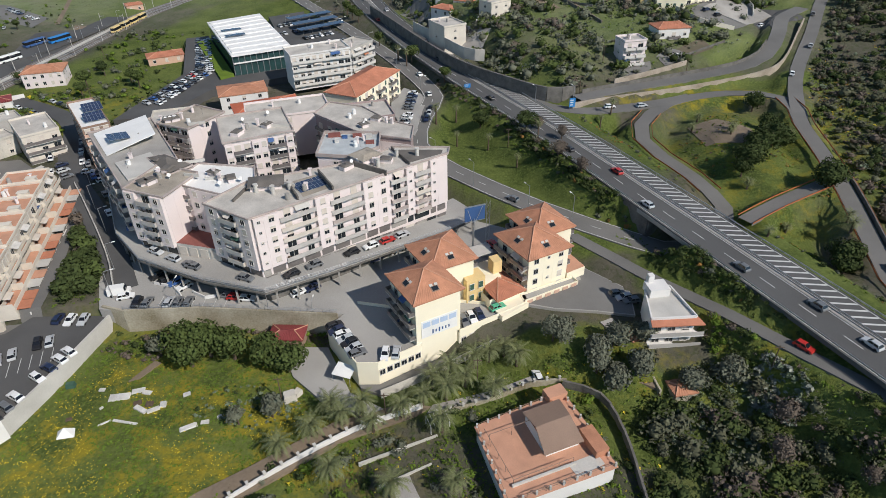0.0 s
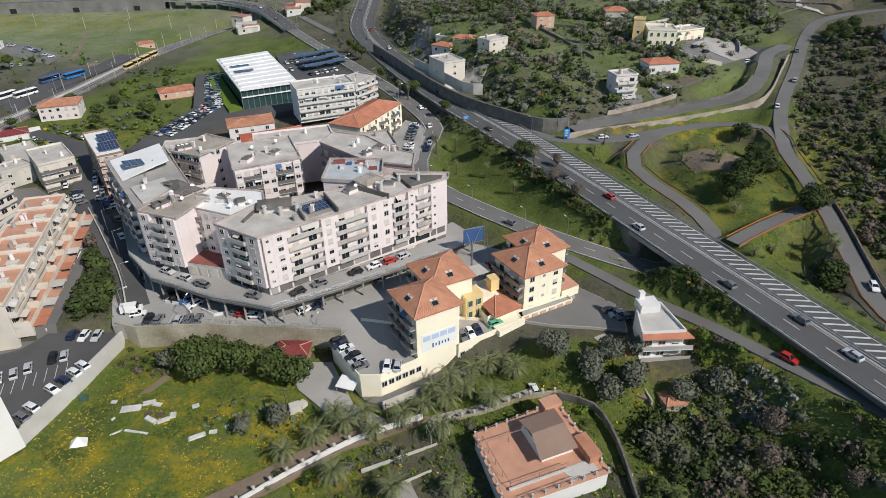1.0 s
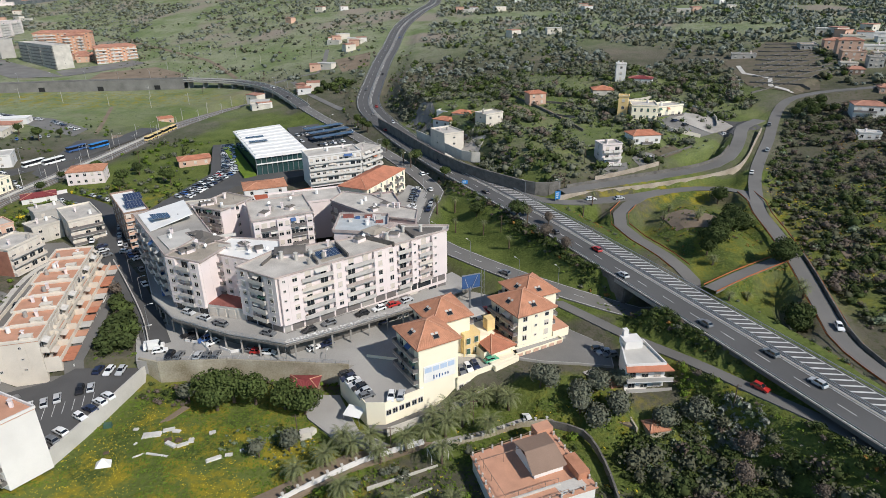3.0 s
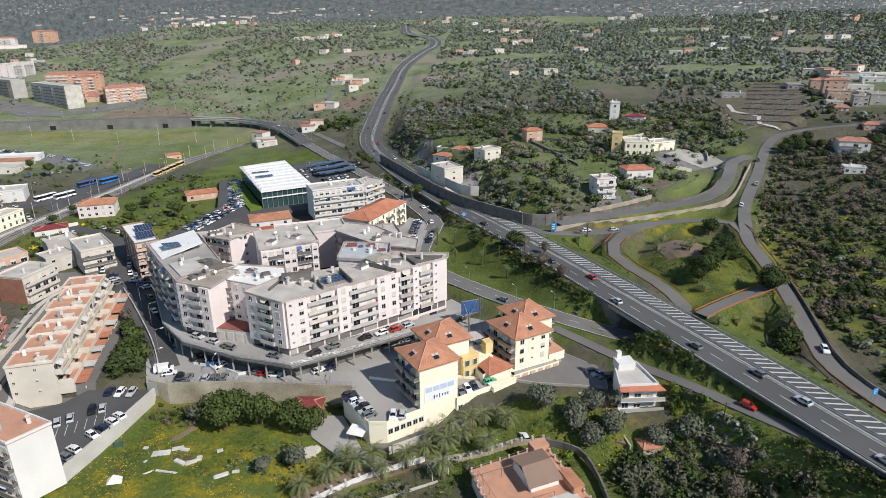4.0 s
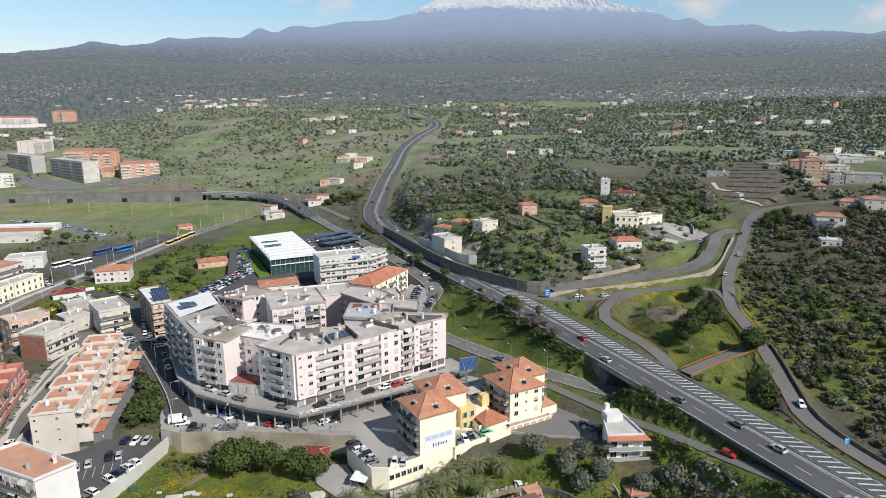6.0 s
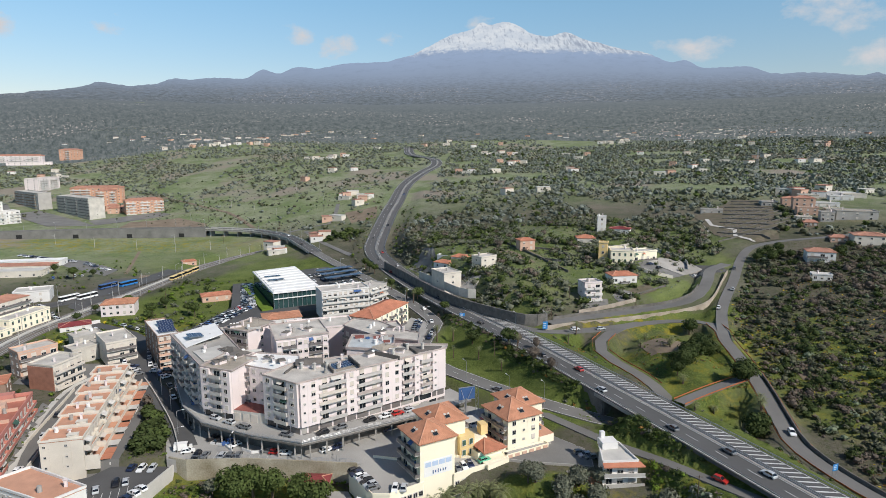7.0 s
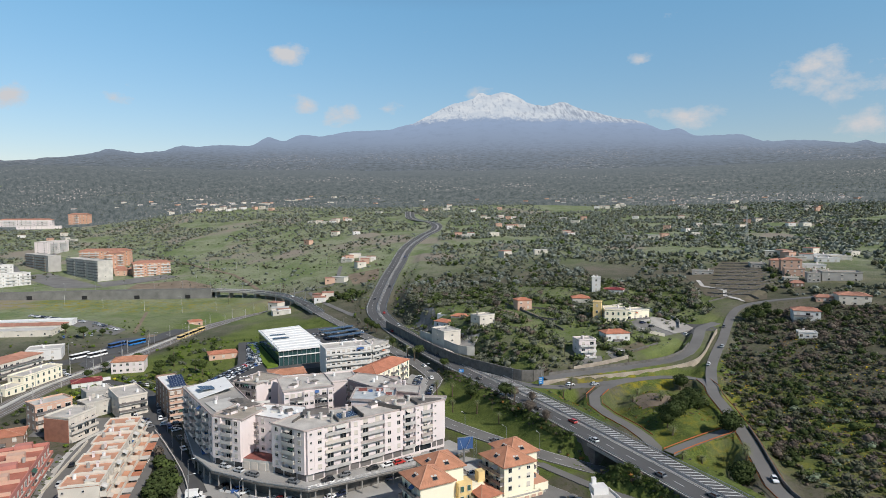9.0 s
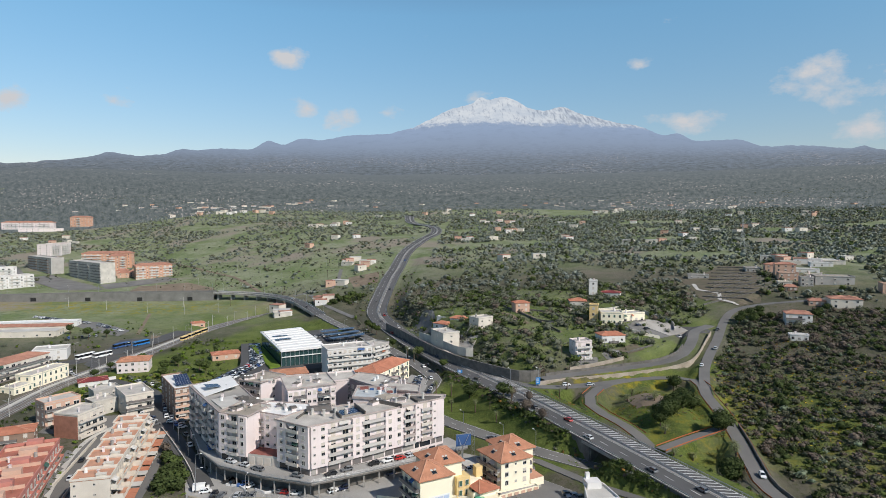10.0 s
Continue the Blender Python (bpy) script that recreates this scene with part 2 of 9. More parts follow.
# ---- mesh helpers ----
class MB:
    """Gathers faces of one mesh, each with a material number."""

    def __init__(self):
        self.v, self.f, self.i = [], [], []

    def face(self, pts, k=0):
        n = len(self.v)
        self.v.extend(tuple(p) for p in pts)
        self.f.append(tuple(range(n, n + len(pts))))
        self.i.append(k)

    def quads(self, verts, faces, k=0):
        n = len(self.v)
        self.v.extend(tuple(p) for p in verts)
        self.f.extend(tuple(n + a for a in f) for f in faces)
        self.i.extend([k] * len(faces))

    def box(self, c, s, k=0, rz=0.0, taper=1.0):
        co, si = math.cos(rz), math.sin(rz)
        vs = []
        for z, q in ((-0.5, 1.0), (0.5, taper)):
            for x, y in ((-0.5, -0.5), (0.5, -0.5), (0.5, 0.5), (-0.5, 0.5)):
                a, b = x * s[0] * q, y * s[1] * q
                vs.append((c[0] + a * co - b * si, c[1] + a * si + b * co, c[2] + z * s[2]))
        self.quads(vs, ((3, 2, 1, 0), (4, 5, 6, 7), (0, 1, 5, 4), (1, 2, 6, 5), (2, 3, 7, 6), (3, 0, 4, 7)), k)

    def bar(self, a, b, w, h, k=0):
        """A box from a to b (middle of its underside), w wide, h high."""
        a, b = Vector(a), Vector(b)
        d = (b - a).xy
        if d.length < 1e-6:
            return
        n = Vector((-d.y, d.x, 0)).normalized() * (w / 2)
        up = Vector((0, 0, h))
        vs = [a - n, b - n, b + n, a + n, a - n + up, b - n + up, b + n + up, a + n + up]
        self.quads(vs, ((3, 2, 1, 0), (4, 5, 6, 7), (0, 1, 5, 4), (1, 2, 6, 5), (2, 3, 7, 6), (3, 0, 4, 7)), k)

    def rod(self, a, b, r0, r1=None, k=0, n=7):
        a, b = Vector(a), Vector(b)
        r1 = r0 if r1 is None else r1
        d = (b - a).normalized()
        u = d.orthogonal().normalized()
        w = d.cross(u)
        vs = []
        for p, r in ((a, r0), (b, r1)):
            for j in range(n):
                t = 2 * math.pi * j / n
                vs.append(p + u * (r * math.cos(t)) + w * (r * math.sin(t)))
        fs = [(j, (j + 1) % n, n + (j + 1) % n, n + j) for j in range(n)] + [tuple(range(n, 2 * n))]
        self.quads(vs, fs, k)

    def prism(self, poly, z0, z1, k=0, top=True, bottom=False, ktop=None):
        """Walls (and lid) over a plan given anticlockwise; z1 may be one height or one a corner."""
        n = len(poly)
        zt = z1 if isinstance(z1, (list, tuple)) else [z1] * n
        zb = z0 if isinstance(z0, (list, tuple)) else [z0] * n
        for j in range(n):
            p, q = poly[j], poly[(j + 1) % n]
            self.face([(*p, zb[j]), (*q, zb[(j + 1) % n]), (*q, zt[(j + 1) % n]), (*p, zt[j])], k)
        if top:
            self.face([(*p, z) for p, z in zip(poly, zt)], k if ktop is None else ktop)
        if bottom:
            self.face([(*p, z) for p, z in reversed(list(zip(poly, zb)))], k)

    def mesh(self, name, mats, smooth=False):
        me = bpy.data.meshes.new(name)
        me.from_pydata(self.v, [], self.f)
        for m in mats:
            me.materials.append(m)
        me.polygons.foreach_set("material_index", self.i)
        if smooth:
            me.polygons.foreach_set("use_smooth", [True] * len(self.f))
        me.update()
        return me


WORLD = {}


def thing(name, at, label, category, group="", kind="", rz=0.0):
    ob = new(name)
    ob.empty_display_size = 0.5
    ob.matrix_basis = WORLD[ob] = Matrix.Translation(at) @ Matrix.Rotation(rz, 4, "Z")
    return tagged(ob, label, category, group, kind)


def part(name, mb, mats, parent, label="", m=None, local=False, smooth=False, kind=""):
    """One mesh object under a thing; its mesh is in world places, or, with local, in the thing's own."""
    me = mb if isinstance(mb, bpy.types.Mesh) else mb.mesh(name, mats if isinstance(mats, (list, tuple)) else [mats], smooth)
    ob = new(name, me)
    ob.parent = parent
    base = WORLD[parent]
    if local:
        ob.matrix_basis = m or Matrix()
        WORLD[ob] = base @ ob.matrix_basis
    else:
        ob.matrix_parent_inverse = base.inverted()
        ob.matrix_basis = WORLD[ob] = m or Matrix()
    return tagged(ob, label, "", "", kind)


def single(name, mb, mats, label, category, group="", kind="", smooth=False):
    ob = new(name, mb.mesh(name, mats if isinstance(mats, (list, tuple)) else [mats], smooth))
    WORLD[ob] = Matrix()
    return tagged(ob, label, category, group, kind)


# ---- terrain ----
def sp(v, k):
    return k * np.logaddexp(0, np.asarray(v, float) / k)


def ss(a, b, v):
    k = np.clip((np.asarray(v, float) - a) / (b - a), 0, 1)
    return k * k * (3 - 2 * k)


def near_line(X, Y, pts):
    """Distance from a plan line, signed side, and the line's height there."""
    best = np.full(np.shape(X), 1e9)
    side, hz = np.zeros(np.shape(X)), np.zeros(np.shape(X))
    for a, b in zip(pts, pts[1:]):
        dx, dy = b[0] - a[0], b[1] - a[1]
        q = dx * dx + dy * dy
        t = np.clip(((X - a[0]) * dx + (Y - a[1]) * dy) / q, 0, 1)
        d = np.hypot(X - a[0] - t * dx, Y - a[1] - t * dy)
        s = dx * (Y - a[1]) - dy * (X - a[0])
        w = d < best
        best, side, hz = np.where(w, d, best), np.where(w, s, side), np.where(w, a[2] + t * (b[2] - a[2]), hz)
    return best, side, hz


def smooth_line(pts, step=6.0):
    """Catmull-Rom through the points, about one point every step metres."""
    out = []
    P = [Vector(p) for p in pts]
    P = [P[0] * 2 - P[1]] + P + [P[-1] * 2 - P[-2]]
    for i in range(1, len(P) - 2):
        a, b, c, d = P[i - 1:i + 3]
        n = max(1, int((c - b).length / step))
        for j in range(n):
            t = j / n
            out.append(0.5 * ((2 * b) + (c - a) * t + (2 * a - 5 * b + 4 * c - d) * t * t + (3 * b - a - 3 * c + d) * t ** 3))
    return [tuple(p) for p in out + [P[-2]]]


HWY = smooth_line([(140, -180, 3), (110, -118, 3.5), (86, -65, 4.2), (72, -34, 4.7), (53, 8, 5), (40.5, 36, 5), (25, 68, 5), (3, 112, 5),
                   (-20, 165, 5), (-41, 225, 5), (-50, 262, 6), (-52, 300, 9), (-50, 378, 19.6), (-47, 430, 26), (-42, 520, 38), (-26, 603, 48.5),
                   (-9, 670, 56), (-14, 740, 63), (-50, 800, 69), (-60, 900, 80)], 10)
FRONTAGE = smooth_line([(71, -9.5, -1.2), (62, -14.5, -1.8), (54, -14.8, -1.8), (47, -11, -1.4), (36.5, -4.5, -0.8), (24, 4, 0), (13, 14, 0.3), (2, 25, 0.5),
                        (-9, 43, 0.5), (-8, 66, 0.5), (-4, 85, 1), (-12, 108, 1.5), (-25, 136, 1.8), (-41, 166, 2), (-60, 200, 2.5), (-80, 234, 3), (-97, 264, 4)], 8)
VIADUCT = smooth_line([(-97, 264, 4), (-110, 287, 5.6), (-133, 322, 7.4), (-168, 350, 8.6), (-216, 364, 8.9)], 8)
BANK = smooth_line([(-216, 364, 8.9), (-257, 362, 8.8), (-318, 356, 8.5), (-395, 343, 8.2), (-520, 322, 8)], 12)
LOWER = smooth_line([(29, -6, -1.0), (39, -17, -1.4), (48, -28.3, -1.2), (58.6, -42.2, 0.5), (68, -55.6, 1.6), (76.6, -66.2, 2.0), (92, -86, 2), (116, -118, 2)], 6)
LOOP = smooth_line([(64, -13.5, -1.7), (71, -8.5, -0.8), (74, 1, 0.6), (70.9, 16.5, 1.6), (65.5, 29, 2.2), (62.6, 40, 2.9), (64.4, 49, 3.9), (69.8, 57, 4.6), (77.5, 65, 4.9), (89, 71, 5.0), (101, 72.6, 5.6), (111, 70.5, 6.2), (116.5, 64, 6.7), (115.5, 52.5, 7.0),
                    (111.5, 40, 7.2), (108.6, 20, 6), (105.4, 0, 4), (99, -26, 2.5), (96.7, -41, 2), (104, -66, 1), (124, -110, 1)], 6)
UPPER = smooth_line([(113.8, 46, 7.0), (117.6, 56, 7.1), (121.6, 66, 7.7), (126.4, 77, 9.1), (132.4, 88, 10.9), (139.5, 99.5, 13), (148.5, 114, 15.2), (159, 132.5, 18), (168, 147.5, 20.8), (178, 160, 23.6), (190, 166.5, 25.6), (206, 167, 27.8), (222, 165, 29.4), (250, 166, 32)], 6)
RAMP = smooth_line([(28, 73, 4.8), (36, 64, 4.8), (46, 59.6, 4.8), (57, 60.4, 4.8), (67, 63.4, 4.8), (77.5, 66.6, 4.9), (88, 71.2, 5.0)], 5)

SIDE = smooth_line([(46, 66.5, 6.8), (58, 71.2, 7.2), (78, 78.4, 7.6), (103, 87.2, 8.4), (115.5, 91.4, 9.8), (123, 96, 11.6), (129, 103.6, 13.4), (136.5, 116.5, 15.8), (143, 129, 17.4), (156, 140, 18.6)], 5)
LINK = smooth_line([(75, -9, 2.6), (87, -1, 3), (103, 7, 4.4)], 5)
STREET = smooth_line([(-75.5, -27, -3.24), (-86, -10, -2.8), (-101, 11, -2.3), (-114.5, 28, -2.4), (-124.5, 46, -2.6), (-133, 66, -3), (-148, 84, -3.5), (-180, 104, -4)], 6)
ALLEY = smooth_line([(-112, -66, -6.2), (-113, -44, -6), (-121, -26, -5.5), (-131, 4, -4.6), (-133, 22, -4), (-126, 36, -3)], 6)
RAILROAD = smooth_line([(-192, 20, -4.3), (-195, 60, -4.3), (-197, 90, -4.3), (-193, 123, -4.3), (-187, 166, -4.3), (-183, 207, -4.3), (-177, 247, -4.0), (-160, 290, -3.6), (-140, 325, -3.0)], 12)
track = smooth_line([(-262, 40, -3.3), (-240, 90, -3.2), (-226, 122, -3.1), (-213, 140, -3.0), (-203, 165, -3.0), (-196, 195, -3.0), (-190, 232, -2.9)], 10)
HILL = [(-60, 260, 0), (-37, 196, 0), (-26, 172, 0), (-6, 127, 0), (8, 101, 0), (23, 83, 0), (37, 70, 0), (47, 71, 0), (58, 75, 0), (74, 81, 0), (90, 88, 0), (105, 95.5, 0), (118, 105, 0), (127, 115, 0), (133, 123, 0), (138, 133, 0), (160, 150, 0)]


def base_height(X, Y):
    X, Y = np.asarray(X, float), np.asarray(Y, float)
    u, r = 0.75 * X + 0.66 * Y, np.hypot(X, Y)
    z = -4.5 + 0.19 * sp(u - 95, 28) - 0.185 * sp(u - 330, 60) + 0.088 * sp(r - 560, 150) - 0.088 * sp(r - 4000, 60)
    f = ss(0, 1, (np.interp(X, [-24, -12, 4, 14, 24, 36], [-33, -41, -42, -41, -45, -49]) - Y) / (1.5 + 10 * ss(12, 24, X)))
    z = z * (1 - f) - 9 * f
    # terraced ground behind the retaining wall
    d, s, _ = near_line(X, Y, HILL)
    d = np.where(s > 0, d, 0)
    inside = (s > 0) & (X > -70) & (Y > 55)
    lift = (15.5 - 6 * ss(20, 110, X)) * (1 - ss(160, 380, Y)) * (0.55 * ss(0, 2, d) + 0.45 * ss(2, 28, d))
    z = z + np.where(inside, lift * (1 - 0.8 * ss(104, 142, X)), 0)
    k = np.clip(1.6 - 1.6 * np.hypot((X - 90) / 20, (Y - 28) / 42), 0, 1)
    z = z * (1 - k) + (2.2 + 0.045 * (Y + 10) + 0.06 * (X - 75)) * k
    z = z + 0.35 * np.sin(X * 0.11 + 1.3 * np.sin(Y * 0.07)) * ss(-36, -50, Y)
    z = z + ss(400, 1500, r) * 4.5 * np.sin(X * 0.011 + np.sin(Y * 0.006)) * np.sin(Y * 0.013)
    return z


ROADS = [(track, 12, 5), (RAILROAD, 13, 6), (ALLEY, 6, 3), (STREET, 7, 3), (SIDE, 6.4, 3), (UPPER, 5.4, 4), (RAMP, 6, 3), (HWY, 18, 14), (LOWER, 4.4, 3), (LOOP, 5.2, 5), (LINK, 4, 3), (FRONTAGE, 7.5, 4)]


def height(X, Y, roads=True):
    z = base_height(X, Y)
    if roads:
        for line, w, soft in ROADS:
            d, _, hz = near_line(X, Y, line)
            k = 1 - ss(w / 2 + 0.8, w / 2 + 0.8 + soft, d)
            z = z * (1 - k) + (hz - 0.3) * k
    return z


def ground(x, y):
    return float(height(np.array([x]), np.array([y]))[0])


# ---- the ground sheet ----
def axis(lo, hi, step, far, grow):
    mid = list(np.arange(lo, hi + 0.01, step))
    s, a, b = step, [lo], [hi]
    while a[-1] > -far or b[-1] < far:
        s *= grow
        if a[-1] > -far:
            a.append(a[-1] - s)
        if b[-1] < far:
            b.append(b[-1] + s)
    return np.array(a[:0:-1] + mid + b[1:])


def ground_material():
    m = bpy.data.materials.new("ground_cover")
    m.use_nodes = True
    n, l = m.node_tree.nodes, m.node_tree.links
    b = n["Principled BSDF"]
    b.inputs["Roughness"].default_value, b.inputs["Specular IOR Level"].default_value = 0.95, 0.15
    geo = n.new("ShaderNodeNewGeometry")

    def noise_at(scale, detail=5, rough=0.6):
        t = n.new("ShaderNodeTexNoise")
        t.inputs["Scale"].default_value, t.inputs["Detail"].default_value, t.inputs["Roughness"].default_value = scale, detail, rough
        l.new(geo.outputs["Position"], t.inputs["Vector"])
        return t.outputs["Fac"]

    def ramp(fac, lo, hi):
        r = n.new("ShaderNodeMapRange")
        r.inputs["From Min"].default_value, r.inputs["From Max"].default_value = lo, hi
        l.new(fac, r.inputs["Value"])
        return r.outputs[0]

    def mix(f, a, c):
        x = n.new("ShaderNodeMix")
        x.data_type = "RGBA"
        l.new(f, x.inputs["Factor"])
        for sock, v in ((x.inputs[6], a), (x.inputs[7], c)):
            if isinstance(v, tuple):
                sock.default_value = (*v, 1)
            else:
                l.new(v, sock)
        return x.outputs[2]

    lush = n.new("ShaderNodeAttribute")
    lush.attribute_name = "lush"
    bloom = n.new("ShaderNodeAttribute")
    bloom.attribute_name = "bloom"
    grass = mix(ramp(noise_at(0.09), 0.38, 0.62), (0.062, 0.088, 0.020), (0.120, 0.148, 0.038))
    grass = mix(ramp(noise_at(1.3, 4), 0.45, 0.75), grass, (0.155, 0.190, 0.050))
    dry = mix(ramp(noise_at(0.06), 0.35, 0.65), (0.078, 0.080, 0.052), (0.135, 0.120, 0.092))
    dry = mix(ramp(noise_at(0.022, 3), 0.55, 0.68), dry, (0.165, 0.138, 0.098))
    dry = mix(ramp(noise_at(0.7, 4), 0.5, 0.72), dry, (0.062, 0.078, 0.030))
    f = n.new("ShaderNodeMath")
    f.operation = "ADD"
    l.new(lush.outputs["Fac"], f.inputs[0])
    a = n.new("ShaderNodeMath")
    a.operation = "MULTIPLY_ADD"
    l.new(noise_at(0.035, 4), a.inputs[0])
    a.inputs[1].default_value, a.inputs[2].default_value = 1.2, -0.6
    l.new(a.outputs[0], f.inputs[1])
    col = mix(ramp(f.outputs[0], 0.25, 0.6), dry, grass)
    # field tones, paler far off: distance haze is put into this base colour
    haze_field = n.new("ShaderNodeAttribute")
    haze_field.attribute_name = "haze_field"
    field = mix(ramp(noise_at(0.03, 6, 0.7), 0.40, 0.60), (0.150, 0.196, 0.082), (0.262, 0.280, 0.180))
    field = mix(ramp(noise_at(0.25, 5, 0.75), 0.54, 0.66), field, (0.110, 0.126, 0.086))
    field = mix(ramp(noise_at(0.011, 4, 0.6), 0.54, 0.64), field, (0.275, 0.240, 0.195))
    col = mix(haze_field.outputs["Fac"], col, field)
    fl = n.new("ShaderNodeMath")
    fl.operation = "MULTIPLY"
    l.new(ramp(noise_at(0.16, 6, 0.75), 0.48, 0.62), fl.inputs[0])
    l.new(bloom.outputs["Fac"], fl.inputs[1])
    col = mix(fl.outputs[0], col, (0.27, 0.225, 0.025))
    l.new(col, b.inputs["Base Color"])
    bp = n.new("ShaderNodeBump")
    bp.inputs["Strength"].default_value, bp.inputs["Distance"].default_value = 0.9, 0.5
    l.new(noise_at(1.1, 6, 0.7), bp.inputs["Height"])
    l.new(bp.outputs["Normal"], b.inputs["Normal"])
    return m


gx, gy = axis(-135, 150, 2.5, 4600, 1.06), axis(-130, 150, 2.5, 4600, 1.06)
GX, GY = np.meshgrid(gx, gy)
GZ = height(GX, GY)
me = bpy.data.meshes.new("ground")
nx, ny = len(gx), len(gy)
idx = np.arange(nx * ny).reshape(ny, nx)
quads = np.stack([idx[:-1, :-1], idx[:-1, 1:], idx[1:, 1:], idx[1:, :-1]], -1).reshape(-1, 4)
me.from_pydata(np.stack([GX, GY, GZ], -1).reshape(-1, 3).tolist(), [], quads.tolist())
me.polygons.foreach_set("use_smooth", [True] * len(quads))


def blob(cx, cy, rx, ry, X, Y):
    return np.clip(1.25 - np.hypot((X - cx) / rx, (Y - cy) / ry) ** 2, 0, 1)


def lush_at(X, Y):
    L = blob(-60, -65, 40, 40, X, Y) + blob(20, 50, 28, 55, X, Y) + 0.62 * blob(88, 30, 26, 50, X, Y) + blob(80, -40, 12, 45, X, Y) + blob(-40, -60, 30, 20, X, Y)
    L = L + 0.95 * blob(-250, 290, 150, 75, X, Y) + 0.6 * blob(-160, 470, 170, 90, X, Y) + 0.5 * blob(-330, 700, 260, 140, X, Y) + blob(-110, 200, 45, 60, X, Y)
    L = L + 0.9 * blob(72, -72, 36, 24, X, Y) + blob(36, -2, 20, 16, X, Y) + blob(56, -26, 14, 16, X, Y) + 0.8 * blob(28, -48, 14, 10, X, Y) + 0.55 * blob(140, 20, 40, 80, X, Y) + 0.5 * blob(140, 150, 26, 18, X, Y) + 0.62 * blob(70, 180, 120, 100, X, Y) + 0.8 * blob(105, 76, 34, 10, X, Y) + 0.7 * blob(64, 112, 24, 14, X, Y) + 0.6 * blob(115, 108, 20, 14, X, Y) + 0.8 * blob(14, -53, 26, 13, X, Y)
    L = L + 0.8 * blob(-140, 130, 50, 70, X, Y) + 0.6 * blob(-160, 80, 40, 40, X, Y)
    L = L + blob(60, -62, 40, 10, X, Y) * 0.7 + blob(20, -60, 40, 14, X, Y) * 0.45
    L = L + 0.8 * blob(52, 50, 9, 16, X, Y) + 0.7 * blob(58, 28, 8, 22, X, Y) + 0.7 * blob(60, -46, 8, 10, X, Y)
    return np.clip(L, 0, 1)


# the term growing with distance carries haze into the ground colour
for key, val in (("lush", lush_at(GX, GY)), ("haze_field", np.clip(0.9 * ss(260, 480, np.hypot(GX, GY)) + 0.25 * blob(-230, 270, 120, 90, GX, GY) + 0.35 * blob(80, 170, 110, 90, GX, GY), 0, 0.92)), ("bloom", np.clip(blob(-62, -70, 55, 38, GX, GY) + 0.5 * blob(95, 30, 30, 60, GX, GY) + 1.0 * blob(-290, 320, 130, 34, GX, GY) + 0.7 * blob(-150, 85, 40, 30, GX, GY) + 0.5 * blob(135, 20, 22, 60, GX, GY) + 0.8 * blob(85, 70, 40, 9, GX, GY) + 0.5 * blob(50, -50, 40, 14, GX, GY), 0, 1))):
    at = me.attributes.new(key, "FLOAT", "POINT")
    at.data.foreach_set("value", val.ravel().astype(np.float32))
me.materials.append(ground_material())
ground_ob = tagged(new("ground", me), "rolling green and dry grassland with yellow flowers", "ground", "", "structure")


def drape(poly, dz=0.1, mb=None):
    """Faces of a convex plan cut along the ground's own lines and laid just over it."""
    mb = mb or MB()
    area = sum(a[0] * b[1] - b[0] * a[1] for a, b in zip(poly, poly[1:] + poly[:1]))
    poly = poly if area > 0 else poly[::-1]
    xs, ys = [p[0] for p in poly], [p[1] for p in poly]
    i0, i1 = np.searchsorted(gx, min(xs)) - 1, np.searchsorted(gx, max(xs))
    j0, j1 = np.searchsorted(gy, min(ys)) - 1, np.searchsorted(gy, max(ys))
    for j in range(j0, j1):
        for i in range(i0, i1):
            cell = [(gx[i], gy[j]), (gx[i + 1], gy[j]), (gx[i + 1], gy[j + 1]), (gx[i], gy[j + 1])]
            for a, b in zip(poly, poly[1:] + poly[:1]):
                side = [(b[0] - a[0]) * (p[1] - a[1]) - (b[1] - a[1]) * (p[0] - a[0]) for p in cell]
                out = []
                for k in range(len(cell)):
                    n_ = (k + 1) % len(cell)
                    if side[k] >= 0:
                        out.append(cell[k])
                    if (side[k] >= 0) != (side[n_] >= 0):
                        f = side[k] / (side[k] - side[n_])
                        out.append((cell[k][0] + f * (cell[n_][0] - cell[k][0]), cell[k][1] + f * (cell[n_][1] - cell[k][1])))
                cell = out
                if len(cell) < 3:
                    break
            if len(cell) >= 3:
                pts = []
                for x, y in cell:
                    u, v = (x - gx[i]) / (gx[i + 1] - gx[i]), (y - gy[j]) / (gy[j + 1] - gy[j])
                    z = (GZ[j, i] * (1 - u) + GZ[j, i + 1] * u) * (1 - v) + (GZ[j + 1, i] * (1 - u) + GZ[j + 1, i + 1] * u) * v
                    pts.append((x, y, z + dz))
                mb.face(pts)
    return mb


# ---- roads ----
def ribbon(mb, line, off0, off1, dz=0.0, k=0, s0=0.0, s1=1e9, skirt=0.0):
    """A strip between two offsets (to the left is positive) along a line, from s0 to s1 metres."""
    P = [Vector(p) for p in line]
    s, prev = 0.0, None
    for j, p in enumerate(P):
        a, b = P[max(0, j - 1)], P[min(len(P) - 1, j + 1)]
        d = (b - a).xy.normalized()
        nrm = Vector((-d.y, d.x, 0))
        if j:
            s += (p - P[j - 1]).length
        cur = (p + nrm * off0 + Vector((0, 0, dz)), p + nrm * off1 + Vector((0, 0, dz)))
        if prev and s0 <= s <= s1:
            mb.face([prev[0], cur[0], cur[1], prev[1]], k)
            if skirt:
                dn = Vector((0, 0, -skirt))
                mb.face([prev[0] + dn, cur[0] + dn, cur[0], prev[0]], k)
                mb.face([prev[1], cur[1], cur[1] + dn, prev[1] + dn], k)
        prev = cur


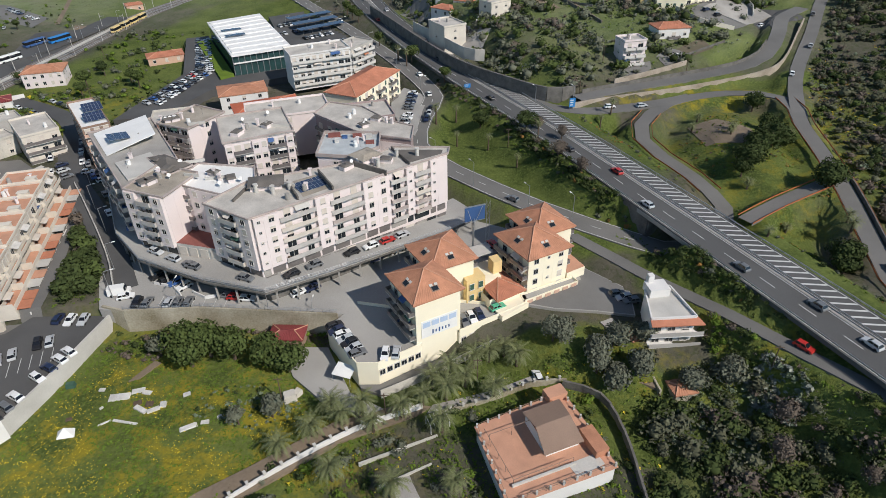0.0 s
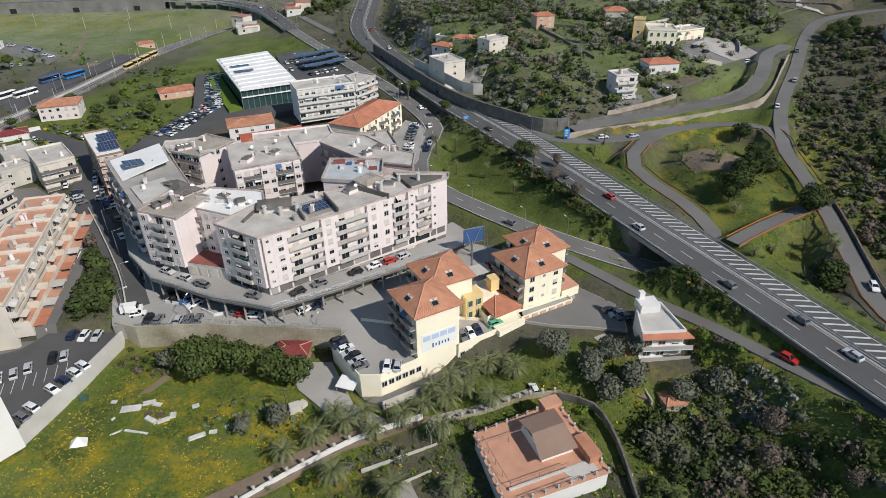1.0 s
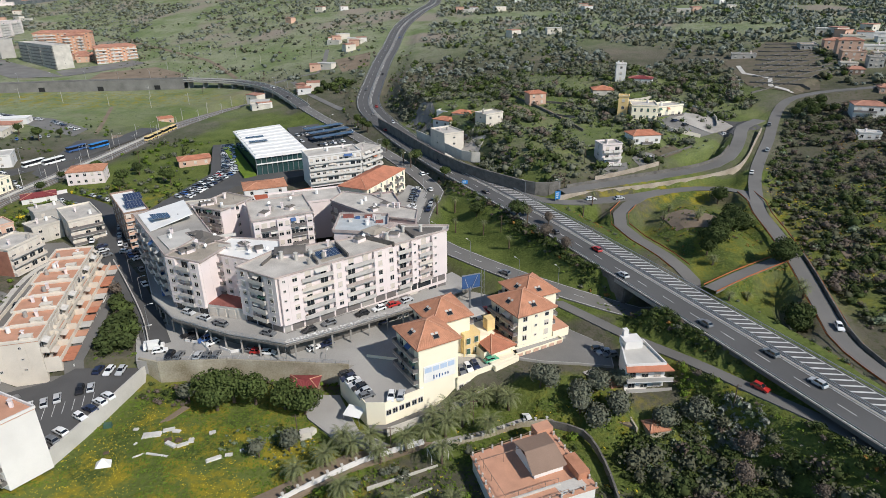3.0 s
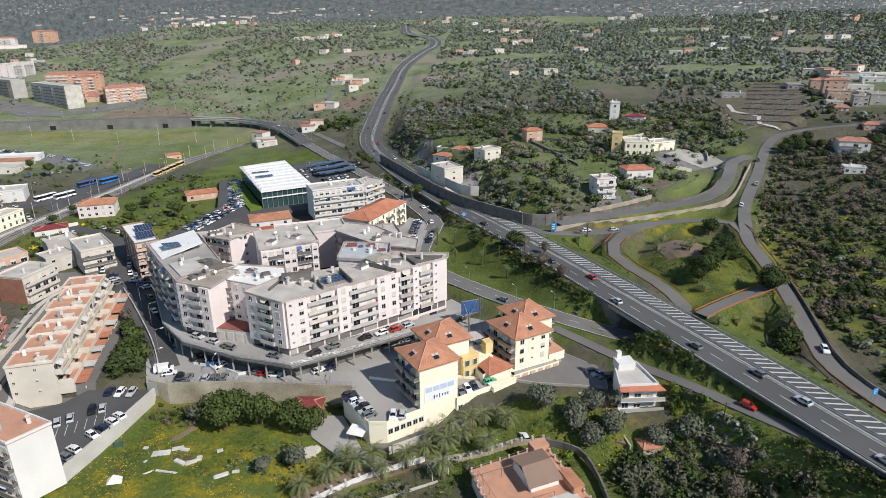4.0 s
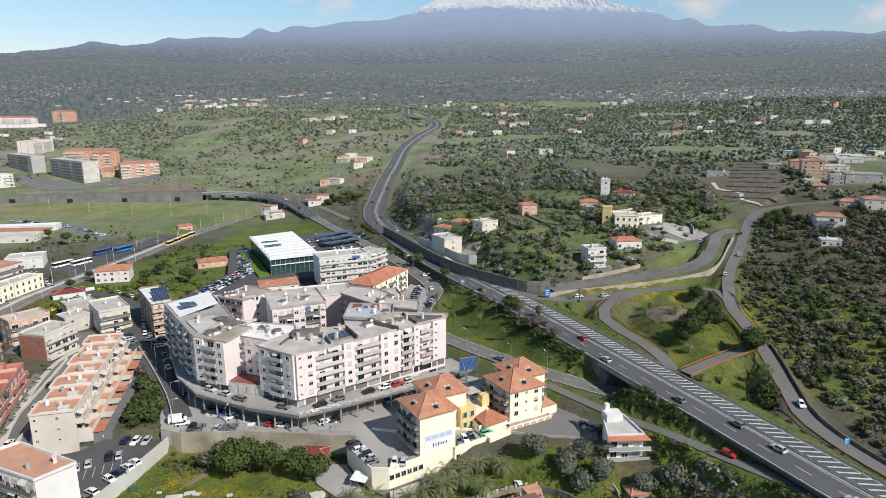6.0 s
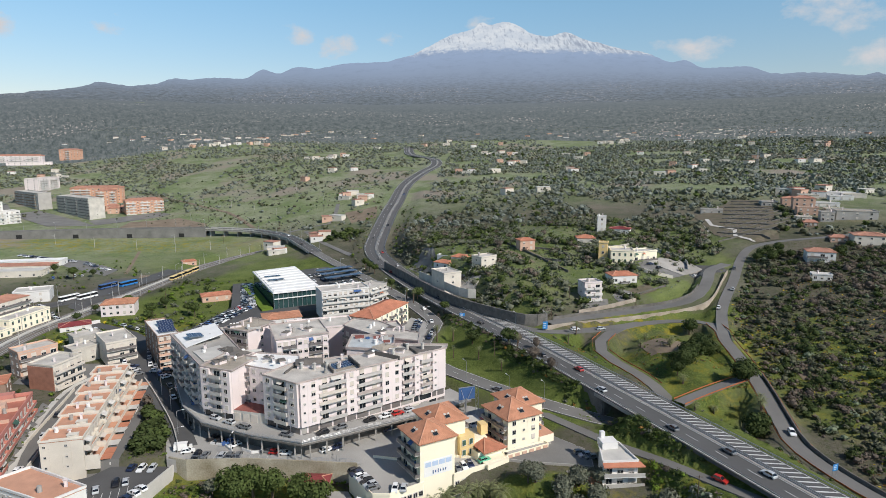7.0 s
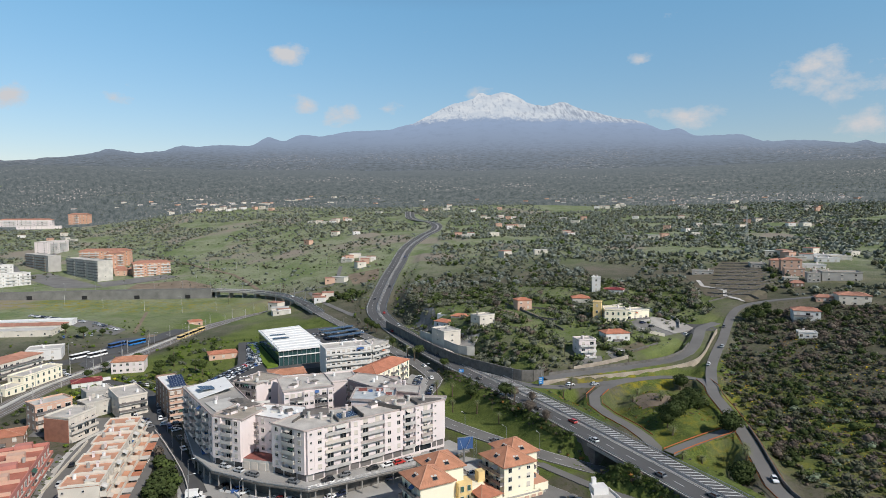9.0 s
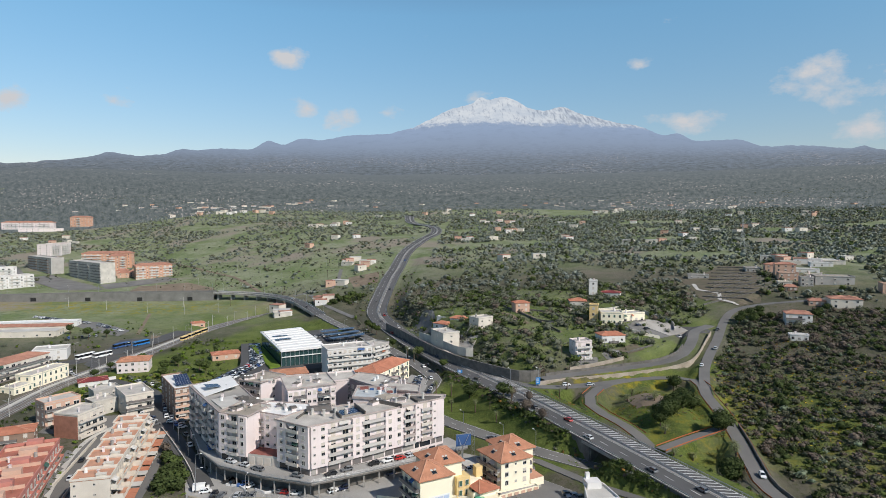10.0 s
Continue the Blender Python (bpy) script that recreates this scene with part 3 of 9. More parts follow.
def along(line, step, s0=0.0, s1=1e9):
    """Points every step metres along a line, with the direction there."""
    P = [Vector(p) for p in line]
    s, nxt = 0.0, s0
    for a, b in zip(P, P[1:]):
        q = (b - a).length
        while nxt <= s + q and nxt <= s1:
            yield a.lerp(b, (nxt - s) / q), (b - a).normalized()
            nxt += step
        s += q


def road(name, line, w, label, edge=True, dashes=False, mat_="asphalt"):
    mb = MB()
    ribbon(mb, line, w / 2, -w / 2, 0, 0, skirt=0.8)
    if edge:
        ribbon(mb, line, w / 2 - 0.25, w / 2 - 0.42, 0.02, 1)
        ribbon(mb, line, -w / 2 + 0.42, -w / 2 + 0.25, 0.02, 1)
    ob = single(name, mb, [M[mat_], M["paint"]], label, "road", "", "structure")
    if dashes:
        db = MB()
        for p, d in along(line, 9):
            db.bar(p - d * 1.5 + Vector((0, 0, 0.02)), p + d * 1.5 + Vector((0, 0, 0.02)), 0.16, 0.012)
        part("lane_dash", db, M["paint"], ob, "white dashed lane line")
    return ob


hw = MB()
ribbon(hw, HWY, 9.6, -6.2, 0, 0, skirt=1.0)
for o0, o1 in ((9.1, 8.9), (1.8, 1.6), (-0.45, -0.65), (-5.4, -5.6)):
    ribbon(hw, HWY, o0, o1, 0.02, 1)
highway = single("road", hw, [M["highway"], M["paint"]], "grey asphalt dual carriageway with white lines", "road", "", "structure")
db = MB()
for off in (5.3,):
    for p, d in along(HWY, 10):
        n_ = Vector((-d.y, d.x, 0)) * off + Vector((0, 0, 0.02))
        db.bar(p + n_ - d * 2, p + n_ + d * 2, 0.16, 0.012)
part("lane_dash", db, M["paint"], highway, "white dashed lane lines", kind="stuff")
hb_ = MB()
for p, d in along(HWY, 2.3, 60, 300):
    n_ = Vector((-d.y, d.x, 0))
    a = p - n_ * 0.8 + Vector((0, 0, 0.022))
    b = p - n_ * 5.3 - d * 2.6 + Vector((0, 0, 0.022))
    hb_.bar(a, b, 0.5, 0.012)
part("hatching", hb_, M["paint"], highway, "white diagonal hatched shoulder", kind="stuff")


def guard_rail(line, off, label, s0=0, s1=1e9, h=0.8):
    rail = MB()
    ribbon(rail, line, off + 0.05, off - 0.05, h, 0, s0, s1, skirt=0.32)
    posts = MB()
    for p, d in along(line, 4, s0, min(s1, 700)):
        q = p + Vector((-d.y, d.x, 0)) * off
        posts.box((q.x, q.y, q.z + h / 2 - 0.2), (0.1, 0.1, h + 0.2))
    t = thing("guard_rail", line[0], label, "guard rail", "highway barriers")
    part("beam", rail, M["steel"], t)
    part("post_row", posts, M["steel"], t, kind="stuff")


guard_rail(HWY, 9.5, "galvanised steel guard rail along the highway edge")
guard_rail(HWY, -6.05, "galvanised steel guard rail along the hatched shoulder")
guard_rail(HWY, 1.2, "double steel guard rail on the central reservation")
guard_rail(HWY, 0.3, "double steel guard rail on the central reservation")
med = MB()
ribbon(med, HWY, 1.45, 0.05, 0.06, 0)
single("trim", med, M["concrete"], "pale narrow median strip", "median", "", "structure")

road("road", FRONTAGE, 7.5, "grey asphalt frontage road with white edges", dashes=True, mat_="oldroad")
road("road", VIADUCT, 9, "asphalt road on a viaduct", dashes=True)
bk = MB()
ribbon(bk, BANK, 4.5, -4.5, 0, 0)
ribbon(bk, BANK, 5.0, 4.5, 0.9, 1, skirt=13)
ribbon(bk, BANK, -4.5, -5.0, 0.9, 1, skirt=13)
single("road", bk, [M["asphalt"], M["bankstone"]], "asphalt road on a grey stone-faced embankment", "road", "", "structure")
# solid black blocks on the wall face stand for shaded openings
for p, d in along(BANK, 46, 22, 330):
    mb = MB()
    q = p + Vector((-d.y, d.x, 0)) * 5.02
    mb.box((q.x, q.y, ground(q.x, q.y) + 2.0), (4.6, 0.3, 3.4), 0, math.atan2(d.y, d.x))
    single("culvert", mb, M["tyre"], "black block for a shaded culvert mouth in the embankment wall", "culvert", "embankment culverts", "structure")
road("road", LOWER, 3.5, "narrow grey asphalt lane below the highway", edge=False, mat_="oldroad")
road("road", LOOP, 4.6, "curving asphalt slip road loop", edge=False, mat_="oldroad")
road("road", UPPER, 4.8, "pale worn asphalt road climbing between walls", edge=False, mat_="oldroad")
road("road", RAMP, 5.6, "short asphalt ramp off the highway", edge=False, mat_="oldroad")
road("road", SIDE, 5.6, "pale asphalt road climbing behind a wall", edge=False, mat_="oldroad")
road("road", LINK, 4, "short concrete ramp", edge=False, mat_="oldroad")
road("road", STREET, 6.8, "worn asphalt street beside the apartment block", edge=False)
road("road", ALLEY, 5.5, "narrow residential street between houses", edge=False, mat_="oldroad")
for o0, o1 in ((4.6, 2.8), (-2.8, -4.6)):
    pv = MB()
    ribbon(pv, ALLEY, o0, o1, 0.14, 0, skirt=0.9)
    single("pavement", pv, M["kerb"], "pale raised pavement along the residential street", "pavement", "", "structure")
railway = road("railway", RAILROAD, 13, "brown gravel railway yard with several tracks", edge=False, mat_="ballast")
for off in (-4.6, -0.4, 3.8):
    for sd_ in (-0.75, 0.75):
        mb = MB()
        ribbon(mb, RAILROAD, off + sd_ + 0.09, off + sd_ - 0.09, 0.16, 0, skirt=0.16)
        part("rail", mb, M["steel"], railway)
mb = MB()
ribbon(mb, RAILROAD, 2.6, 0.9, 0.45, 0, 40, 210, skirt=0.6)
part("platform", mb, M["kerb"], railway)

road("road", track, 12, "wide grey asphalt street by the station", edge=False)


# viaduct beams and piers
via = thing("viaduct", (-150, 320, -5), "grey concrete road viaduct on rows of piers", "viaduct")
vb = MB()
ribbon(vb, VIADUCT, 4.9, -4.9, -0.35, 0, skirt=1.1)
part("beam", vb, M["concrete"], via)
vb = MB()
for o in (4.75, -4.75):
    ribbon(vb, VIADUCT, o + 0.1, o - 0.1, 0.9, 0, skirt=0.9)
part("parapet", vb, M["kerb"], via)
for p, d in along(VIADUCT, 14, 5):
    pb = MB()
    g = ground(p.x, p.y)
    pb.box((p.x, p.y, (g + p.z - 1.4) / 2 - 0.5), (1.2, 6.0, p.z - 1.4 - g + 1.0), rz=math.atan2(d.y, d.x))
    part("pier", pb, M["concrete"], via)

# bridge over the frontage road
br = thing("bridge", (58, -7, -2), "concrete highway bridge with dark abutments", "bridge")


def wall_line(name, pts, h0, h1, w, mat_, label, parent=None, step=4.0):
    """A wall along a plan line of (x, y, z): h0 below z to h1 above it."""
    mb = MB()
    L = smooth_line(pts, step) if len(pts) > 2 else pts
    for a, b in zip(L, L[1:]):
        mb.bar((a[0], a[1], a[2] - h0), (b[0], b[1], b[2] - h0), w, h0 + h1)
        mb.v[-8:-4] = [(v[0], v[1], a[2] - h0 if j in (0, 3) else b[2] - h0) for j, v in enumerate(mb.v[-8:-4])]
        mb.v[-4:] = [(v[0], v[1], a[2] + h1 if j in (0, 3) else b[2] + h1) for j, v in enumerate(mb.v[-4:])]
    if parent:
        return part(name, mb, M[mat_], parent)
    return single(name, mb, M[mat_], label, "wall", "", "structure")


def offset_line(line, off, s0, s1, step, dz=0.0):
    out = []
    for p, d in along(line, step, s0, s1):
        q = p + Vector((-d.y, d.x, 0)) * off
        out.append((q.x, q.y, q.z + dz))
    return out


sb = MB()
GAP, s_run, best_ = 0.0, 0.0, 1e9
for a, b in zip(HWY, HWY[1:]):
    q_ = math.dist(a[:2], (62, -14.2))
    if q_ < best_:
        best_, GAP = q_, s_run
    s_run += math.dist(a, b)
ribbon(sb, HWY, 9.8, -6.4, -0.32, 0, GAP - 22, GAP + 22, skirt=1.0)
part("deck", sb, M["concrete"], br)
for s0_, s1_ in ((GAP - 15, GAP - 8), (GAP + 8, GAP + 22)):
    for off in (9.3, -5.8):
        wall_line("abutment", offset_line(HWY, off, s0_, s1_, 6, -0.3), 6.2, 0, 0.7, "stonewall", "", br)
for s0_ in (GAP - 8, GAP + 8):
    ends = [offset_line(HWY, o_, s0_, s0_ + 0.1, 1, -0.3)[0] for o_ in (9.3, -5.8)]
    wall_line("abutment", ends, 6.2, -0.4, 0.7, "stonewall", "", br)
# retaining walls
wall_line("wall_hillside", [(p[0] - 1.0, p[1] - 0.8, 5) for p in HILL[1:8]], 2.5, 4.8, 0.8, "stonewall", "dark lava stone retaining wall above the highway")
wall_line("wall_slip_road", [(44, 61.9, 5), (59, 67.8, 5), (79.8, 73.8, 5.2), (105, 82.4, 5.8), (118, 86, 7.2), (125.4, 89, 9.2), (132.4, 97.5, 11.2), (141, 111, 13.8), (150, 125, 16.2)], 1.8, 1.7, 0.5, "roadwall", "pale pinkish retaining wall along the climbing road")
wall_line("wall_side_road", offset_line(SIDE, 3.0, 4, 95, 6, 0), 1.0, 1.2, 0.4, "stonewall", "rough stone wall beside the upper lane")
wall_line("wall_lane", offset_line(LOOP, 3.0, 190, 330, 8, 0), 0.8, 0.9, 0.3, "stonewall", "low dark stone wall beside the lane")
for off in (-3.1, 3.4):
    for s0_, s1_ in ((30, 82), (140, 320)):
        net = MB()
        ribbon(net, LOOP, off + 0.03, off - 0.03, 0.75, 0, s0_, s1_, skirt=0.4)
        single("safety_fence", net, M["tarp"], "orange plastic safety netting along the lane", "fence", "safety netting")
net = MB()
for a, b in zip(LINK, LINK[1:]):
    for sgn in (2.4, -2.4):
        net.bar((a[0] - 0.4 * sgn, a[1] + 0.9 * sgn, a[2] + 0.2), (b[0] - 0.4 * sgn, b[1] + 0.9 * sgn, b[2] + 0.2), 0.05, 0.4)
single("safety_fence", net, M["tarp"], "orange plastic safety netting beside the ramp", "fence", "safety netting")


# ---- windows, shared meshes ----
def window_mesh(name, w, h, drop, dark="pane", shut="shutter"):
    """Faces -y; origin at the middle of the sill line on the wall. drop: how much of it the shutter covers."""
    mb = MB()
    t = 0.07
    mb.box((0, -0.02, h + t / 2), (w + 2 * t, 0.12, t), 0)
    mb.box((0, -0.04, -t / 2), (w + 0.25, 0.2, t), 0)
    for x in (-w / 2 - t / 2, w / 2 + t / 2):
        mb.box((x, -0.02, h / 2), (t, 0.12, h), 0)
    mb.box((0, -0.015, h / 2), (0.06, 0.06, h), 0)
    mb.face([(-w / 2, -0.012, 0), (w / 2, -0.012, 0), (w / 2, -0.012, h), (-w / 2, -0.012, h)], 1)
    if drop:
        mb.box((0, -0.035, h - h * drop / 2), (w, 0.05, h * drop), 2)
    return mb.mesh(name, [M["frame"], M[dark], M[shut]])


WIN = [window_mesh("window_a", 1.15, 1.45, 0.4), window_mesh("window_b", 1.15, 1.45, 0.65), window_mesh("window_c", 1.15, 1.45, 0.95), window_mesh("window_d", 1.15, 1.45, 0.15)]
DOOR = [window_mesh("french_a", 1.5, 2.25, 0.35), window_mesh("french_b", 1.5, 2.25, 0.6), window_mesh("french_c", 1.5, 2.25, 0.9), window_mesh("french_d", 2.0, 2.25, 0.15)]
GWIN = [window_mesh("green_window_a", 1.0, 1.6, 0.95, shut="green"), window_mesh("green_window_b", 1.0, 1.6, 0.4, shut="green")]
SMALLWIN = [window_mesh("small_window", 0.6, 0.6, 0.0), window_mesh("small_window_b", 0.6, 0.6, 0.5)]
rnd = random.Random(7)


def face_pose(p, ang):
    return Matrix.Translation(p) @ Matrix.Rotation(ang, 4, "Z")


def clutter(mb, p, out, along_, length):
    """Washing, pots and boxes on a balcony, as plain shapes."""
    for _ in range(rnd.randint(0, 2)):
        q = Vector(p) + Vector(along_) * rnd.uniform(-length / 2 + 0.4, length / 2 - 0.4) + Vector(out) * rnd.uniform(0.2, 0.6)
        s = rnd.uniform(0.3, 0.7)
        mb.box((q.x, q.y, q.z + s / 2), (s, s * 0.8, s * rnd.uniform(0.8, 1.8)), 0)


def facade(bld, p0, p1, z0, nfl, fh, bays, wall="pink", rail="mauve", proud=0.9, wins=None, balc_h=0.95, shop=0.0, shop_mat="shutter", plain=False):
    """Dresses one wall between plan corners p0 and p1 (the outside is to the right). bays: a string of w (window), l (loggia),
    b (balcony with a door), s (small window), x (blank), each with its share of the length."""
    p0, p1 = Vector((*p0, 0)), Vector((*p1, 0))
    d = (p1 - p0)
    length = d.length
    d.normalize()
    out = Vector((d.y, -d.x, 0))
    ang = math.atan2(d.y, d.x)
    share = {"w": 2.6, "l": 6.4, "b": 3.6, "s": 1.6, "x": 2.2, "L": 9.5, "c": 1.2}
    total = sum(share[c] for c in bays)
    wins = wins or WIN
    s = 0.0
    top = z0 + shop + nfl * fh
    for c in bays:
        wd = share[c] * length / total
        mid = p0 + d * (s + wd / 2)
        s += wd
        if c in "wxsc" and proud:
            mb = MB()
            q = mid + out * (proud / 2)
            mb.box((q.x, q.y, (z0 + shop + top) / 2), (wd - 0.02, proud, top - z0 - shop - 0.02), 0, ang)
            part("wall_bay", mb, M[wall], bld)
        face = mid + out * (proud if c in "wxs" else 0.0)
        for f in range(nfl):
            zf = z0 + shop + f * fh
            if c == "w":
                part("window", rnd.choice(wins), None, bld, m=face_pose((face.x, face.y, zf + 0.95), ang))
            elif c == "s":
                part("window", rnd.choice(SMALLWIN), None, bld, m=face_pose((face.x, face.y, zf + 1.4), ang))
            elif c in "lLb":
                n = {"b": 1, "l": 2, "L": 3}[c]
                for j in range(n):
                    q = mid + d * ((j + 0.5) / n - 0.5) * wd
                    part("french_window", rnd.choice(DOOR), None, bld, m=face_pose((q.x, q.y, zf + 0.12), ang))
                mb = MB()
                dep = max(proud, 0.15) + (0.25 if c != "b" else 0.5) + (0.7 if proud < 0.3 else 0)
                w2 = wd - 0.04 if c != "b" else wd * 0.92
                q = mid + out * (dep / 2)
                mb.box((q.x, q.y, zf + 0.02), (w2, dep, 0.2), 0, ang)
                bal = part("balcony", mb, M["kerb"], bld)
                mb = MB()
                q = mid + out * (dep - 0.06)
                mb.box((q.x, q.y, zf + 0.1 + balc_h / 2), (w2, 0.12, balc_h), 0, ang)
                for sg in (-1, 1):
                    q = mid + d * sg * (w2 / 2 - 0.06) + out * (dep / 2 - 0.05)
                    mb.box((q.x, q.y, zf + 0.1 + balc_h / 2), (0.1, dep - 0.14, balc_h), 0, ang)
                part("parapet", mb, M[rail if rail != "loggia" else rnd.choice(["loggia", "loggia", "kerb", "rim", "shutter"])], bal)
                if not plain and rnd.random() < 0.6:
                    mb = MB()
                    clutter(mb, (mid.x, mid.y, zf + 0.12), out, d, wd)
                    if mb.f:
                        part("balcony_clutter", mb, M[rnd.choice(["junk", "rail", "shutter", "blue", "trunk"])], bal)
                if not plain and rnd.random() < 0.25:
                    mb = MB()
                    w3 = w2 * rnd.uniform(0.3, 0.55)
                    q = mid + d * rnd.uniform(-1, 1) * (w2 - w3) / 2
                    a0, b0 = q - d * w3 / 2, q + d * w3 / 2
                    mb.face([a0 + Vector((0, 0, zf + fh - 0.2)), b0 + Vector((0, 0, zf + fh - 0.2)), b0 + out * dep + Vector((0, 0, zf + fh - 1.0)), a0 + out * dep + Vector((0, 0, zf + fh - 1.0))][::-1])
                    part("awning", mb, M[rnd.choice(["junk", "shutter", "kerb", "green", "junk", "shutter", "blue", "awning"])], bld)
        if shop:
            n = max(1, int(wd / 3.2))
            for j in range(n):
                q = mid + d * ((j + 0.5) / n - 0.5) * wd + out * 0.03
                mb = MB()
                mb.box((q.x, q.y, z0 + shop * 0.42), (wd / n - 0.5, 0.1, shop * 0.8), 0, ang)
                part("shopfront", mb, M[rnd.choice([shop_mat, "rail", "pane", "rail"])], bld)


def shell(bld, poly, z0, z1, wall="pink", roof="roofgrey", parapet=0.7, over=0.0, rim="kerb"):
    """The walls, flat roof and parapet of a building over an anticlockwise plan."""
    mb = MB()
    mb.prism(poly, z0, z1, 0, top=False)
    part("wall", mb, M[wall], bld)
    c = sum((Vector((*p, 0)) for p in poly), Vector()) / len(poly)
    big = [tuple((Vector((*p, 0)) + (Vector((*p, 0)) - c).normalized() * over).xy) for p in poly]
    mb = MB()
    mb.prism(big, z1 - 0.25, z1, 0, bottom=True)
    part("roof", mb, M[roof], bld)
    if parapet:
        mb = MB()
        for a, b in zip(big, big[1:] + big[:1]):
            mb.bar((*a, z1 + 0.004), (*b, z1 + 0.004), 0.3, parapet)
        part("parapet", mb, M[rim], bld)


def roof_bits(bld, poly, z, n, seed):
    """Chimneys, stair heads, tanks and aerials on a flat roof."""
    r = random.Random(seed)
    xs, ys = [p[0] for p in poly], [p[1] for p in poly]
    c = Vector((sum(xs) / len(xs), sum(ys) / len(ys), 0))
    for j in range(n):
        p = poly[r.randrange(len(poly))]
        q = c.lerp(Vector((*p, 0)), r.uniform(0.1, 0.62))
        mb = MB()
        if j % 3 == 0:
            mb.box((q.x, q.y, z + 0.85), (0.7, 0.5, 1.7), 0, r.uniform(0, 3))
            mb.box((q.x, q.y, z + 1.78), (0.95, 0.75, 0.16), 0, 0)
            part("chimney", mb, M["pink"], bld)
        elif j % 3 == 1:
            mb.rod((q.x, q.y, z), (q.x, q.y, z + 1.5), 0.55, 0.5, n=12)
            part("water_tank", mb, M[r.choice(["roofwhite", "concrete"])], bld)
        else:
            mb.rod((q.x, q.y, z), (q.x, q.y, z + 2.6), 0.03)
            for k in range(5):
                mb.bar((q.x - 0.5, q.y, z + 1.9 + k * 0.15), (q.x + 0.5, q.y, z + 1.9 + k * 0.15), 0.03, 0.03)
            part("aerial", mb, M["rail"], bld)


def solar_array(bld, corner, ang, nx_, ny_, tilt=0.0, w=1.0, h=1.7):
    base = Matrix.Translation(corner) @ Matrix.Rotation(ang, 4, "Z") @ Matrix.Rotation(tilt, 4, "X")
    mb = MB()
    mb.box((0, 0, -0.01), (w, h, 0.04), 1)
    mb.box((0, 0, 0.012), (w - 0.09, h - 0.09, 0.04), 0)
    me_ = mb.mesh("solar_panel", [M["solar"], M["steel"]])
    for a in range(nx_):
        for b in range(ny_):
            part("solar_panel", me_, None, bld, m=base @ Matrix.Translation((a * w, b * h, 0.15)))


# ---- pink apartment complex ----
A_, B_, C_, D_, E_ = (0, 0), (-40.9, -30), (-52.3, -23.4), (-63.2, -20.4), (-73.4, -16.3)
ROOF = 17.6


FOOT = []


def block(label, poly, z0, z1, seed, wall="pink", roof="roofgrey", over=0.35, bits=5, parapet=0.4, rim="rim"):
    c = sum((Vector((*p, 0)) for p in poly), Vector()) / len(poly)
    FOOT.append((c.x, c.y, max(math.dist(c.xy, p) for p in poly)))
    b = thing("apartment_block", (c.x, c.y, z0), label, "apartment building", "pink apartment complex")
    shell(b, poly, z0, z1, wall, roof, parapet, over, rim)
    roof_bits(b, poly, z1, bits, seed)
    return b


P1 = [C_, B_, A_, (0.3, 3.2), (-14, 3.6), (-22, -4.5), (-45, -13.5)]
b1 = block("pink six-storey apartment block with long loggias and flat roof", P1, -1.0, ROOF, 3, over=0.9, bits=9)
facade(b1, B_, A_, 2.0, 5, 2.62, "swlwlwwbsbsx", shop=2.4, rail="loggia", shop_mat="concrete")
facade(b1, C_, B_, 2.0, 5, 2.62, "wbw", shop=2.4, rail="loggia", shop_mat="concrete")
mb = MB()
for j in range(15):
    p = Vector(B_).lerp(Vector(A_), (j + 0.5) / 15)
    mb = MB()
    mb.box((p.x + 0.35, p.y - 0.5, 1.0 - j * 0.07), (2.6, 0.12, 2.7), 0, math.atan2(30, 40.9))
    part("shopfront", mb, M[("rail", "shutter", "concrete", "pane", "rail")[j % 5]], b1)
solar_array(b1, (-32.5, -18.5, ROOF), math.atan2(30, 40.9), 7, 3)
mb = MB()
mb.box((-41, -15.6, ROOF + 0.6), (7, 4.6, 1.2), 0, 0.2)
mb.box((-41, -15.6, ROOF + 1.6), (8.2, 5.8, 0.8), 1, 0.2, 0.35)
part("stair_head", mb, [M["pink"], M["roofdark"]], b1)
mb = MB()
mb.box((-19.6, -2.6, ROOF + 0.7), (5.4, 5.0, 1.4), 0, 0.8)
mb.box((-19.6, -2.6, ROOF + 1.75), (6.4, 6.0, 0.7), 1, 0.8, 0.45)
part("stair_head", mb, [M["pink"], M["roofbrown"]], b1)
# walls coloured dark to carry the shadow lines beside them
for a, b, h_ in (((-30.0, -9.9), (-25.2, -18.6), 1.3), ((-22.0, -6.1), (-13.8, -11.2), 1.3), ((-36.4, -14.6), (-32.4, -22.4), 1.0), ((-13.6, 3.0), (-8.6, -5.8), 0.9), ((-44.5, -14.5), (-46.6, -23.0), 0.7)):
    mb = MB()
    mb.bar((*a, ROOF + 0.004), (*b, ROOF + 0.004), 0.35, h_)
    part("dividing_wall", mb, M["roofdark"], b1, "dark roof dividing wall, shadow line in its colour")
for x, y in ((-38.6, -19.4), (-35.2, -17.6), (-16.2, -6.4), (-12.0, -1.2), (-7.0, -0.6), (-42.6, -18.6)):
    mb = MB()
    mb.rod((x, y, ROOF), (x, y, ROOF + 1.9), 0.5, 0.46, n=12)
    mb.rod((x, y, ROOF + 1.9), (x, y, ROOF + 2.05), 0.58, 0.58, n=12)
    part("chimney", mb, M["kerb"], b1, "fat round concrete chimney")
